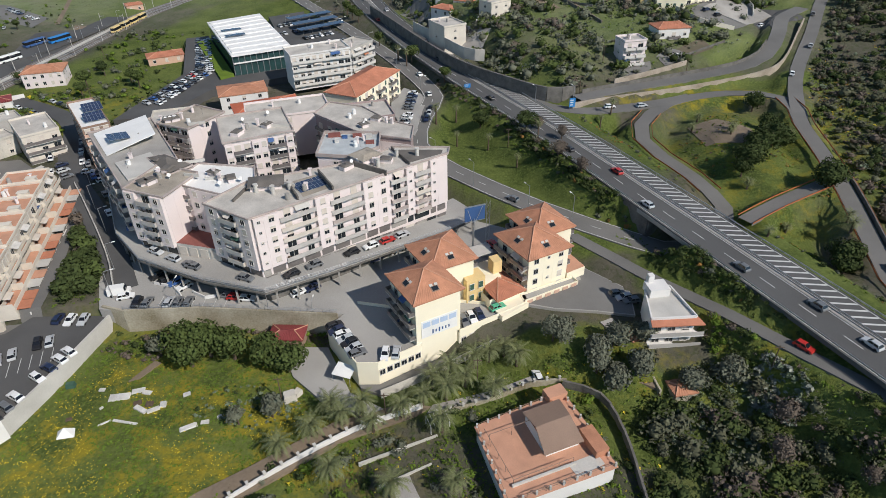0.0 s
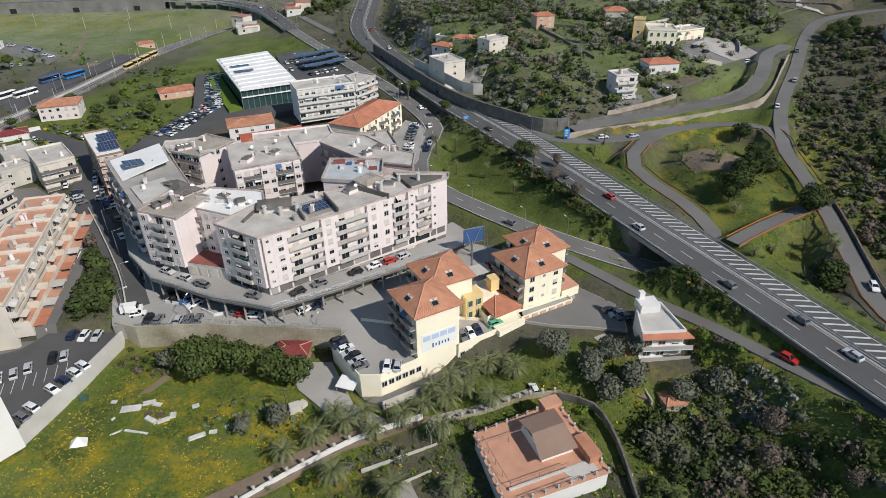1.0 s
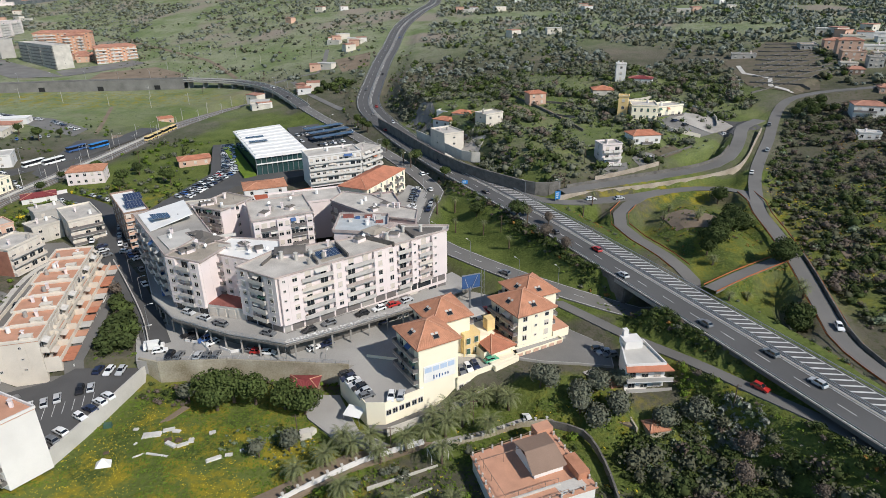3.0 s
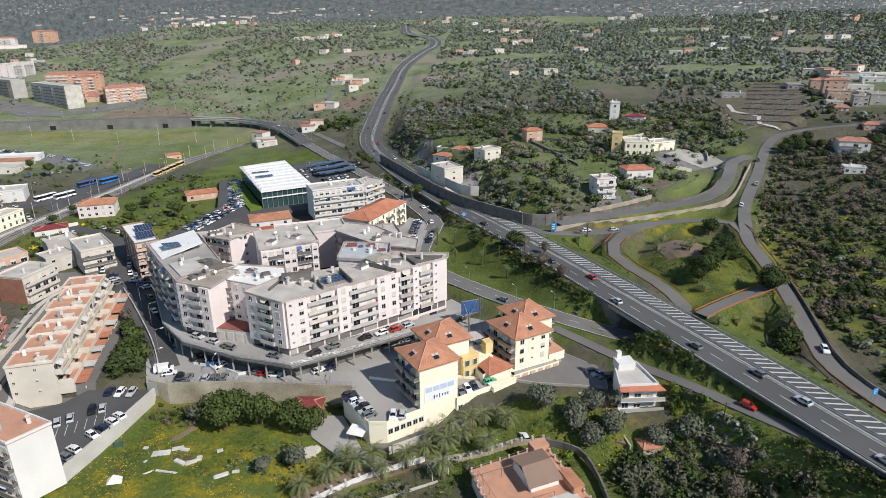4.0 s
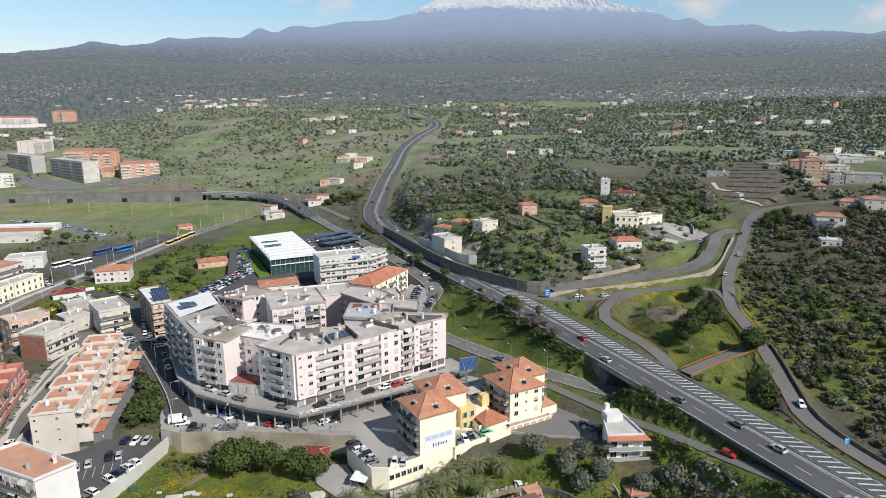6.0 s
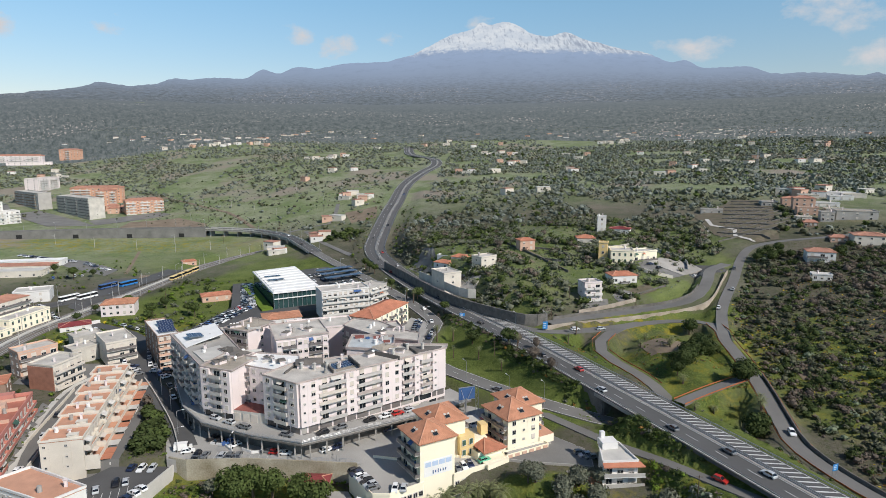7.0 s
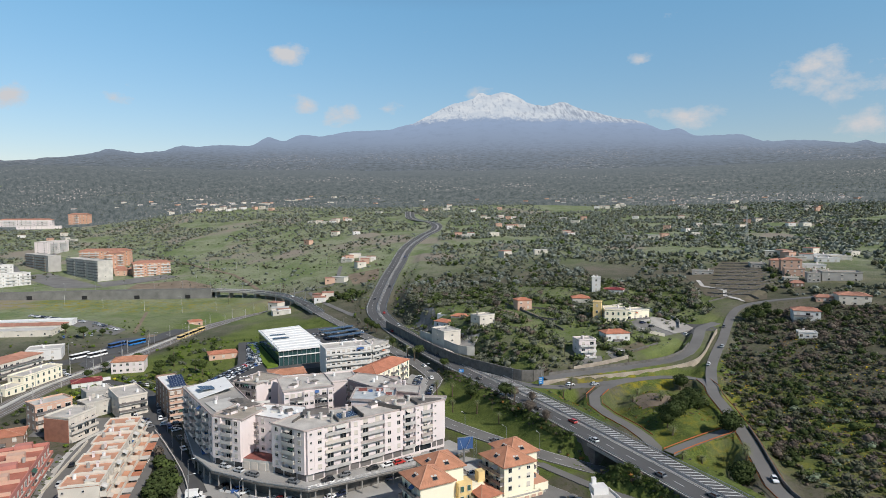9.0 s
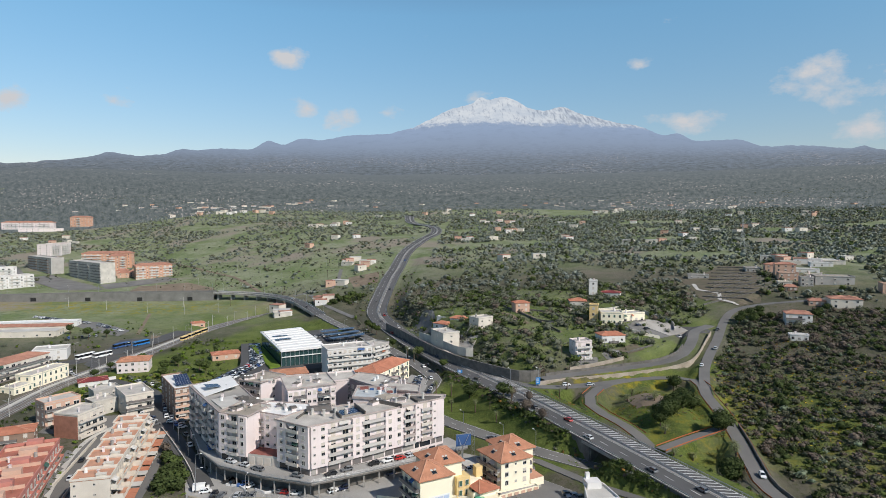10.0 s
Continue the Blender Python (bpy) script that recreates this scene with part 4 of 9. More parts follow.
for poly_, mt_ in (([(-35.4, -13.6), (-30.6, -10.4), (-26.4, -17.0), (-31.6, -21.2)], "roofbrown"), ([(-13, 2.8), (-0.6, 2.4), (-1.0, 0.2), (-9.6, -5.2)], "roofdark")):
    mb = MB()
    mb.prism(poly_, ROOF + 0.002, ROOF + 0.03, 0)
    part("roof_felt", mb, M[mt_], b1, "darker worn roofing felt")

P2 = [(-64, -12.5), (-51, -18.0), (-44.5, -13.5), (-47, -5), (-61, -2.5)]
b2 = block("pink apartment block with white roof set back over shops", P2, 2, ROOF - 0.8, 5, roof="roofwhite", bits=4)
facade(b2, P2[0], P2[1], 5.2, 4, 2.9, "bwsw", proud=0.5, rail="rail")
P3 = [(-70, -5), E_, D_, (-59.5, -9)]
b3 = block("pink apartment wing with balconies beside the deck", P3, -1, ROOF, 6, over=0.5, bits=4, roof="roofbrown")
facade(b3, E_, D_, 2.0, 5, 2.62, "wbw", shop=2.4, rail="loggia", shop_mat="concrete")
facade(b3, D_, P3[3], 2.0, 5, 2.62, "xxsx", shop=2.4, proud=0.05, shop_mat="concrete")
P3b = [(-97, 16), (-74.5, -15.0), (-65, -4), (-84, 26)]
b3b = block("long pink apartment wing along the shaded street", P3b, -3, ROOF - 0.3, 8, over=0.4, bits=6, roof="concrete")
mb = MB()
mb.prism([(-95.6, 15.6), (-85.6, 1.6), (-76.5, 11.2), (-84.4, 24.4)], [ROOF - 0.25, ROOF - 0.25, ROOF + 1.5, ROOF + 1.5], [ROOF - 0.1, ROOF - 0.1, ROOF + 1.65, ROOF + 1.65], 0, bottom=True)
part("metal_roof", mb, M["roofwhite"], b3b)
mb = MB()
mb.prism([(-81.5, -3), (-74.5, -12), (-68.5, -5.5), (-75, 3)], ROOF - 0.25, ROOF + 0.15, 0)
part("terrace_roof", mb, M["kerb"], b3b)
facade(b3b, P3b[0], P3b[1], 1.5, 5, 2.62, "wbwbwbwbw", shop=2.4, rail="loggia", proud=0.08, shop_mat="concrete")
solar_array(b3b, (-83.5, 9.5, ROOF + 1.2), 2.2, 5, 3, 0.1)
P4 = [(-79, 19), (-69.3, 14.7), (-63, 26.5), (-73, 32)]
b4 = block("pink apartment block with grey flat roof in the courtyard", P4, 2, ROOF + 1.2, 9, bits=5, roof="roofbrown")
facade(b4, P4[0], P4[1], 5, 5, 2.8, "blb", proud=0.4, rail="rail")
facade(b4, P4[1], P4[2], 5, 5, 2.8, "xwx", proud=0.05)
P5 = [(-56.5, 4.5), (-40.5, 12), (-47, 28), (-63, 21)]
b5 = block("tall pink apartment block facing the courtyard", P5, 2, ROOF + 1.6, 10, bits=6, over=0.5)
facade(b5, P5[0], P5[1], 3.8, 5, 2.95, "wlwwlw", proud=0.7, rail="rail")
facade(b5, P5[1], P5[2], 3.8, 5, 2.95, "xbx", proud=0.1, rail="rail")
P6 = [(-38, 31), (-23, 17), (-9.2, 12.2), (-9, 21.1), (-16.2, 25.4), (-24.7, 36), (-35, 40)]
b6 = block("grey-roofed rear apartment block with dark loggias", P6, 1, ROOF - 1.5, 11, wall="mauve", bits=5)
facade(b6, P6[0], P6[1], 3, 4, 2.9, "bLb", proud=0.3, rail="rail")
facade(b6, P6[1], P6[2], 3, 4, 2.9, "wxw", proud=0.1)
P7 = [(-32.1, 0.5), (-22.7, -0.9), (-17.2, 4.5), (-17.6, 13.2), (-32.1, 14.0)]
b7 = block("lower pink block with pale blue terrace roof", P7, 2, ROOF - 0.4, 12, roof="paleblue", bits=4, parapet=0.9)
for x, y, sx, sy, sz, mt_ in ((-29.5, 12.4, 3.2, 1.2, 0.9, "redpave"), (-26.6, 11.6, 1.4, 1.4, 0.5, "blue"), (-23.4, 12.2, 2.4, 1.0, 0.8, "redpave"), (-20.2, 11.4, 1.6, 1.2, 1.0, "kerb"), (-28.4, 9.0, 1.0, 1.6, 0.7, "junk"), (-19.6, 8.0, 2.2, 1.4, 0.6, "redpave")):
    mb = MB()
    mb.box((x, y, ROOF - 0.4 + sz / 2), (sx, sy, sz), 0, 0.15)
    part("roof_box", mb, M[mt_], b7)
facade(b7, P7[0], P7[1], 5, 4, 2.9, "xwx", proud=0.05)
# brown-roofed wing in the inner corner
P8 = [(-65.9, -9.6), (-62.0, -4.8), (-70.6, 1.2), (-74.2, -0.6)]
b8 = block("pink wing with dark brown hipped roof", P8, 2, ROOF - 0.1, 14, roof="roofdark", bits=0)
mb = MB()
c_ = sum((Vector((*p, 0)) for p in P8), Vector()) / 4
for a, b in zip(P8, P8[1:] + P8[:1]):
    mb.face([(*a, ROOF + 0.35), (*b, ROOF + 0.35), (c_.x, c_.y, ROOF + 1.9)])
part("hipped_cap", mb, M["roofdark"], b8)
# podium with shops between the wings
mb = MB()
mb.prism([D_, C_, (-47, -14), (-60, -10)], 2, 5.4, 0, ktop=1)
pod = thing("shop_podium", (-57, -18, 2), "single-storey shop podium with terracotta terrace", "shops")
part("wall", mb, [M["kerb"], M["redpave"]], pod)
for j in range(4):
    p = Vector(D_).lerp(Vector(C_), (j + 0.5) / 4)
    mb = MB()
    mb.box((p.x - 0.02, p.y - 0.08, 3.4), (2.1, 0.12, 2.5), 0, math.atan2(-3, 10.9))
    part("shopfront", mb, M["shutter"], pod)

# ---- parking deck round the complex ----
deck_out = [(-96, 14), (-82.5, -11), (-72.5, -22), (-54.5, -30.6), (-39.4, -35.2), (-26.8, -28), (-13.3, -18.4), (1.5, -7.5), (9, -1)]
deck_in = [(-92, 16), (-78.5, -8), (-70, -14), (-55, -20), (-40, -26), (-28, -18), (-15, -8), (-3, 3), (2, 8)]


def deck_z(x):
    return 2.1 - 1.7 * float(ss(-34, 6, x))


dk = thing("parking_deck", (-40, -25, -3.3), "concrete parking deck on columns round the building", "parking deck")
mb = MB()
for j in range(len(deck_out) - 1):
    quad = [deck_out[j], deck_out[j + 1], deck_in[j + 1], deck_in[j]]
    zs = [deck_z(p[0]) for p in quad]
    mb.prism(quad, [z - 0.34 for z in zs], zs, 0, bottom=True)
part("slab", mb, M["plaza"], dk)
mb = MB()
for a, b in zip(deck_out, deck_out[1:]):
    za, zb = deck_z(a[0]), deck_z(b[0])
    for hgt in (0.35, 0.7, 1.0):
        mb.rod((*a, za + hgt), (*b, zb + hgt), 0.03, n=5)
    mb.bar((*a, za + 0.004), (*b, zb + 0.004), 0.25, 0.16)
part("railing", mb, M["steel"], dk)
mb = MB()
for a, b in zip(deck_out, deck_out[1:]):
    za, zb = deck_z(a[0]) - 1.15, deck_z(b[0]) - 1.15
    mb.bar((*a, za + 0.35), (*b, zb + 0.35), 0.35, 0.45)
part("edge_beam", mb, M["stonewall"], dk)
for a, b in zip(deck_out, deck_out[1:]):
    n_ = max(2, int(math.dist(a, b) / 4.2))
    for j in range(n_):
        p = Vector(a).lerp(Vector(b), (j + 0.5) / n_)
        inward = Vector((-(b[1] - a[1]), b[0] - a[0])).normalized() * 0.5
        mb = MB()
        z1 = deck_z(p.x) - 0.55
        mb.box((p.x + inward.x, p.y + inward.y, (z1 - 3.4) / 2), (0.36, 0.36, z1 + 3.4))
        part("column", mb, M["concrete"], dk)
# dark wall added behind the edge to stand for the shaded interior
mb = MB()
for j in range(len(deck_out) - 1):
    a, b = [Vector(deck_out[j + k]).lerp(Vector(deck_in[j + k]), 0.42) for k in (0, 1)]
    mb.bar((*a, -3.5), (*b, -3.5), 0.3, deck_z(b.x) + 3.1)
part("deck_shade_wall", mb, M["stonewall"], dk)
mb = MB()
for a, b in zip(deck_in, deck_in[1:]):
    mb.bar((*a, -3.5), (*b, -3.5), 0.4, deck_z(a[0]) + 2.9)
part("back_wall", mb, M["stonewall"], dk)

# ---- plaza and its retaining wall ----
mb = MB()
plaza_poly = [(-78, -33.8), (-72, -34.6), (-55, -33.8), (-24, -36.6), (-20, -36), (-6, -44.2), (3, -41.6), (11, -37), (17, -33.6), (24, -35.5), (33, -36.5), (41, -38), (42, -29), (34, -21), (27, -12), (16, -2), (8, 2), (-8, -6), (-40, -24), (-70, -12), (-92, 14), (-99, 12)]
mb.prism(plaza_poly, -9.6, -3.3, 0)
single("pavement", mb, M["plaza"], "worn grey asphalt plaza with parked cars", "pavement", "", "structure")
mb = MB()
mb.prism([(17.2, -33.2), (24, -35.2), (33, -36.2), (40.8, -37.7), (41.8, -29), (34, -21.2), (31.4, -18), (31.6, -25)], -3.6, -3.29, 0)
single("pavement", mb, M["yardgrey"], "dark tarmac yard east of the hotel", "pavement", "", "structure")
wall_line("wall_plaza", [(-77.5, -33.2, -3.3), (-72, -34.9, -3.3)], 6.2, 0.5, 0.5, "bluffwall", "weathered concrete retaining wall with dry creeper")
wall_line("wall_plaza", [(-72, -34.9, -3.3), (-55, -34.1, -3.3)], 6.2, 0.5, 0.5, "bluffwall", "weathered concrete retaining wall with dry creeper")
wall_line("wall_plaza", [(-55, -34.1, -3.3), (-24, -36.9, -3.3)], 6.2, 0.5, 0.5, "bluffwall", "weathered concrete retaining wall with dry creeper")
pr = MB()
for a, b in (((-72, -34.9, -2.8), (-55, -34.1, -2.8)), ((-55, -34.1, -2.8), (-24, -36.9, -2.8))):
    n_ = int(math.dist(a, b) / 1.6)
    for hgt in (0.4, 0.8, 1.15):
        pr.rod((a[0], a[1], a[2] + hgt), (b[0], b[1], b[2] + hgt), 0.03, n=5)
    for j in range(n_ + 1):
        p = Vector(a).lerp(Vector(b), j / n_)
        pr.rod(p, p + Vector((0, 0, 1.2)), 0.04, n=5)
single("railing", pr, M["steel"], "pale metal railing along the plaza wall", "railing")


# ---- hotel with hipped roofs ----
def hip_roof(parent, poly, z0, rise, apex=None, mat_="tile", ridge=0.0):
    """A hipped roof over a four-cornered plan, with eaves thickness, hip tiles and tile courses."""
    c = sum((Vector((*p, 0)) for p in poly), Vector()) / 4
    if apex:
        c = Vector((*apex, 0))
    mb = MB()
    mb.prism(poly, z0 - 0.25, z0, 0, top=False, bottom=True)
    tops = [c] * 4
    if ridge:
        e0, e1 = Vector(poly[0]), Vector(poly[1])
        d = (e1 - e0).normalized().to_3d() * ridge
        tops = [c - d, c + d, c + d, c - d]
    for j in range(4):
        a, b = Vector((*poly[j], z0)), Vector((*poly[(j + 1) % 4], z0))
        ta, tb = tops[j] + Vector((0, 0, z0 + rise)), tops[(j + 1) % 4] + Vector((0, 0, z0 + rise))
        n_ = max(6, int((b - a).length / 0.55))
        nrm = (b - a).cross(ta - a).normalized() * 0.05
        for k in range(n_):
            f0, f1 = k / n_, (k + 1) / n_
            p, q = a.lerp(b, f0), a.lerp(b, f1)
            if (ta - tb).length < 1e-6:
                s, r = ta, ta
                m0 = p.lerp(q, 0.5)
                mb.face([p, m0 + nrm, ta], 0)
                mb.face([m0 + nrm, q, ta], 0)
            else:
                r, s = ta.lerp(tb, f0), ta.lerp(tb, f1)
                m0, m1 = p.lerp(q, 0.5) + nrm, r.lerp(s, 0.5) + nrm
                mb.face([p, m0, m1, r], 0)
                mb.face([m0, q, s, m1], 0)
    roof = part("roof", mb, M[mat_], parent)
    mb = MB()
    for j in range(4):
        mb.rod((*poly[j], z0 + 0.04), tops[j] + Vector((0, 0, z0 + rise + 0.04)), 0.13, n=6)
    part("hip_tiles", mb, M["paving"], roof)
    return roof


def shrink(poly, d):
    c = sum((Vector(p) for p in poly), Vector((0, 0))) / len(poly)
    return [tuple(Vector(p) - (Vector(p) - c).normalized() * d) for p in poly]


def hotel_tower(bld, poly, z0, ze, rise, sides, seed):
    inner = shrink(poly, 1.1)
    mb = MB()
    mb.prism(inner, z0 - 3.6, ze, 0, top=False)
    part("wall", mb, M["cream"], bld)
    hip_roof(bld, poly, ze, rise)
    for j, bays in enumerate(sides):
        if bays:
            facade(bld, inner[j], inner[(j + 1) % 4], z0 + 1.2, 4, (ze - z0 - 1.6) / 4, bays, wall="cream", rail="rail", proud=0.04)
    r = random.Random(seed)
    for j in (0, 3):
        a, b = Vector((*poly[j], ze)), Vector((*poly[(j + 1) % 4], ze))
        cc = sum((Vector((*p, ze + rise)) for p in poly), Vector()) / 4
        for k in (0.42, 0.58):
            q = a.lerp(b, k).lerp(cc, 0.42)
            nrm = (b - a).cross(cc - a).normalized()
            rot = nrm.to_track_quat("Z", "Y").to_matrix().to_4x4()
            mb = MB()
            mb.box((0, 0, 0.06), (0.7, 0.55, 0.12), 0)
            part("skylight", mb, M["kerb"], bld, m=Matrix.Translation(q + nrm * 0.05) @ rot)
        q = a.lerp(b, 0.5).lerp(cc, 0.3)
        mb = MB()
        # flat dark boxes: shade of the roof cutouts done as colour
        rot = (b - a).cross(cc - a).normalized().to_track_quat("Z", "Y").to_matrix().to_4x4()
        mb.box((0, 0, 0.05), (1.7, 1.3, 0.1), 0)
        mb.box((0, 0, 0.12), (1.3, 0.95, 0.06), 1)
        part("roof_cutout", mb, [M["brown"], M["pane"]], bld, m=Matrix.Translation(q) @ rot)


H1 = [(-6.5, -48.2), (3.8, -42.5), (-2.6, -31.8), (-12.9, -37.4)]
H1B = [(-3.4, -36.5), (7.0, -31.2), (1.4, -19.5), (-9.4, -26.0)]
H2 = [(17.9, -31.4), (28.8, -25.6), (22.0, -14.3), (11.0, -20.1)]
H2B = [(20.8, -22.0), (31.0, -16.6), (25.0, -5.0), (14.6, -11.0)]
hotel = thing("hotel", (8, -32, -5.8), "cream plastered hotel with four terracotta hipped roofs", "hotel")
hotel_tower(hotel, H1B, -5.8, 7.7, 3.2, ["", "b", "", "bb"], 2)
hotel_tower(hotel, H1, -5.8, 8.2, 3.3, ["x", "sx", "", "bb"], 1)
hotel_tower(hotel, H2B, -5.8, 6.4, 3.2, ["", "b", "", "bb"], 4)
hotel_tower(hotel, H2, -5.8, 6.7, 3.7, ["wsw", "b", "", "bb"], 3)
# low links and terraces between the towers
mb = MB()
mb.prism([(4.5, -33.5), (8.6, -31.3), (5.6, -25.5), (1.5, -27.5)], -5.8, 3.0, 0)
part("link_wing", mb, M["yellow"], hotel)
mb = MB()
mb.prism([(8.4, -31.0), (12.4, -28.8), (9.6, -22.6), (5.4, -24.8)], -5.8, 1.0, 0)
part("link_wing", mb, M["cream"], hotel)
mb = MB()
mb.prism([(10.6, -28.2), (12.6, -27.2), (11.6, -24.8), (9.6, -25.8)], 1.0, 4.2, 0)
part("stair_head", mb, M["yellow"], hotel)
mb = MB()
mb.prism([(6.0, -24.4), (11.0, -21.8), (9.6, -18.0), (4.4, -20.4)], 2.6, 2.85, 0, bottom=True)
part("canopy", mb, M["kerb"], hotel)
for wx, wy, wz in ((5.6, -33.1, -2.6), (7.6, -32.0, -2.6), (5.6, -33.1, 0.4), (7.6, -32.0, 0.4), (9.6, -30.5, -2.4), (11.3, -29.6, -2.4)):
    part("window", GWIN[0], None, hotel, m=face_pose((wx, wy - 0.06, wz), 0.49))
mb = MB()
mb.prism([(9.4, -35.5), (17.5, -31.0), (12.4, -23), (5, -27)], -5.8, -0.6, 0, top=False)
part("restaurant_wall", mb, M["cream"], hotel)
hip_roof(hotel, [(11.0, -36.5), (17.8, -32.2), (11.6, -22.6), (5.8, -26.5)], -0.4, 1.3, mat_="tile2")
mb = MB()
mb.prism([(12.0, -38.8), (18.2, -34.2), (17.6, -30.8), (9.5, -35)], -6.8, -2.6, 0)
part("plinth", mb, M["cream"], hotel)
mb = MB()
mb.prism([(28.0, -25.6), (32.6, -23.0), (28.6, -15.0), (24.4, -17.0)], -5.8, -0.8, 0, ktop=1)
part("side_wing", mb, [M["cream"], M["paving"]], hotel)
# painted name sign on the gable wall
fi = shrink(H1, 1.1)
f0, f1 = Vector((*fi[0], 0)), Vector((*fi[1], 0))
fd = (f1 - f0).normalized()
fo = Vector((fd.y, -fd.x, 0))
fang = math.atan2(fd.y, fd.x)
q = f0.lerp(f1, 0.52) + fo * 0.1
mb = MB()
mb.box((q.x, q.y, 0.6), (8.4, 0.08, 4.4), 0, fang)
sign = part("sign_panel", mb, M["roofwhite"], hotel, "white painted sign panel with blue marks")
q2 = q + fo * 0.06
for j in range(4):
    mb = MB()
    c_ = q2 + fd * (-3.0 + j * 2.0)
    mb.box((c_.x, c_.y, 1.7), (1.7, 0.04, 1.3), 0, fang)
    part("sign_stripe", mb, M["signpale"], sign)
for j in range(6):
    mb = MB()
    c_ = q2 + fd * (-1.6 + j * 0.75)
    mb.box((c_.x, c_.y, -0.6), (0.3, 0.04, 1.1 if j in (0, 2) else 0.7), 0, fang)
    part("sign_mark", mb, M["blue"], sign)

# hotel terraces with parking
def terrace(poly, z0, z1, label, par=0.7):
    c = sum((Vector((*p, 0)) for p in poly), Vector()) / len(poly)
    t = thing("parking_terrace", (c.x, c.y, z0), label, "terrace")
    mb = MB()
    mb.prism(poly, z0, z1, 0, ktop=1)
    part("wall", mb, [M["cream"], M["plaza"]], t)
    mb = MB()
    for a, b in zip(poly, poly[1:]):
        mb.bar((*a, z1 + 0.004), (*b, z1 + 0.004), 0.25, par)
    part("parapet", mb, M["cream"], t)
    return t


t1 = terrace([(-25.8, -40.8), (-18.0, -52.3), (-13.8, -52.3), (-5.4, -46.9), (-4.5, -42), (-11, -35), (-20, -33)], -9.6, -3.25, "cream walled parking terrace beside the hotel")
for j in range(6):
    p = Vector((-13.8, -52.3)).lerp(Vector((-5.4, -46.9)), (j + 0.5) / 6)
    part("window", WIN[3], None, t1, m=face_pose((p.x + 0.03, p.y - 0.05, -6.2), math.atan2(5.4, 8.4)))
t2 = terrace([(2.6, -43.0), (11.6, -37.6), (17.4, -33.9), (16.6, -31), (10, -34), (3, -33), (-1, -40)], -9.6, -3.2, "white walled courtyard with parked cars")
for j in range(5):
    p = Vector((2.6, -43.0)).lerp(Vector((11.6, -37.6)), (j + 0.5) / 5)
    part("window", WIN[3], None, t2, m=face_pose((p.x + 0.03, p.y - 0.05, -6.3), math.atan2(5.4, 9.0)))
t3 = terrace([(17.4, -33.9), (30.4, -26.9), (29.4, -25.2), (16.6, -31.6)], -7.6, -2.6, "cream plinth terrace with pink panels under the hotel", 0.5)
for j in range(6):
    p = Vector((17.4, -33.9)).lerp(Vector((30.4, -26.9)), (j + 0.5) / 6)
    mb = MB()
    mb.box((p.x + 0.08, p.y - 0.14, -2.75), (1.5, 0.12, 0.85), 0, math.atan2(7.0, 13.0))
    part("panel", mb, M["salmon"], t3, "pale red wall panel")
wall_line("wall_garden", [(-13.3, -55.6, -8.7), (-3.6, -50.2, -8.6), (8, -42.9, -8.4), (16, -37.6, -7.8)], 1.0, 1.7, 0.3, "junkwall", "pale rendered garden wall behind palms")
mb = MB()
mb.prism([(-17.5, -53.4), (-13.6, -55.2), (-3.9, -49.8), (7.7, -42.5), (12.5, -39.4), (11.4, -37.9), (2.4, -43.3), (-5.4, -47.2), (-13.8, -52.5), (-18, -52.5)], -10, -8.5, 0)
single("pavement", mb, M["oldroad"], "narrow paved lane below the hotel terraces", "lane", "", "structure")


# ---- other buildings ----
def rect(p0, p1, depth):
    """The plan behind a front wall from p0 to p1 (outside to the right), anticlockwise."""
    a, b = Vector(p0), Vector(p1)
    d = (b - a).normalized()
    n = Vector((-d.y, d.x)) * depth
    return [tuple(a), tuple(b), tuple(b + n), tuple(a + n)]


def house(name, label, poly, nfl, fh, wall, roof="flat", roofmat="roofgrey", sides=("www", "ww"), rail="rail", group="", category="house", z0=None, wins=None, rise=1.8, proud=0.03, parapet=0.6, bits=2, over=0.5, ridge=0.0, sink=1.5, plain=False):
    c = sum((Vector(p) for p in poly), Vector((0, 0))) / len(poly)
    z0 = min(ground(*p) for p in poly) if z0 is None else z0
    top = max(ground(*p) for p in poly) if z0 is None else z0
    FOOT.append((c.x, c.y, max(math.dist(c, p) for p in poly)))
    b = thing(name, (c.x, c.y, z0), label, category, group)
    z1 = z0 + nfl * fh + 0.3
    if roof == "flat":
        shell(b, poly, z0 - sink, z1, wall, roofmat, parapet, 0.1, wall)
        if bits:
            roof_bits(b, poly, z1, bits, int(abs(c.x) * 7 + abs(c.y)))
    else:
        mb = MB()
        mb.prism(poly, z0 - sink, z1, 0, top=False)
        part("wall", mb, M[wall], b)
        hip_roof(b, [tuple(Vector(p) + (Vector(p) - c).normalized() * over) for p in poly], z1, rise, mat_=roofmat, ridge=ridge)
    for j, bays in enumerate(sides):
        if bays:
            facade(b, poly[j], poly[(j + 1) % len(poly)], z0 + 0.15, nfl, fh, bays, wall=wall, rail=rail, proud=proud, wins=wins, plain=plain)
    return b, z1


# west side
W = "houses west of the complex"
house("apartment_building", "white four-storey apartment building with wide balconies", rect((-134.5, 40.7), (-126.1, 47.9), 18), 3, 3.0, "beige", sides=("L", "www", "", "sxsx"), group=W, category="apartment building")
sb_, zt = house("apartment_building", "narrow apartment tower with striped balconies and rooftop panels", rect((-112.6, 38.3), (-106, 43.0), 27), 5, 2.55, "brown", sides=("L", "", "", "wwww"), rail="salmon", group=W, category="apartment building", roofmat="roofwhite", bits=0)
solar_array(sb_, (-113.5, 43.5, zt + 0.6), math.atan2(4.7, 6.6), 6, 3, 0.25)
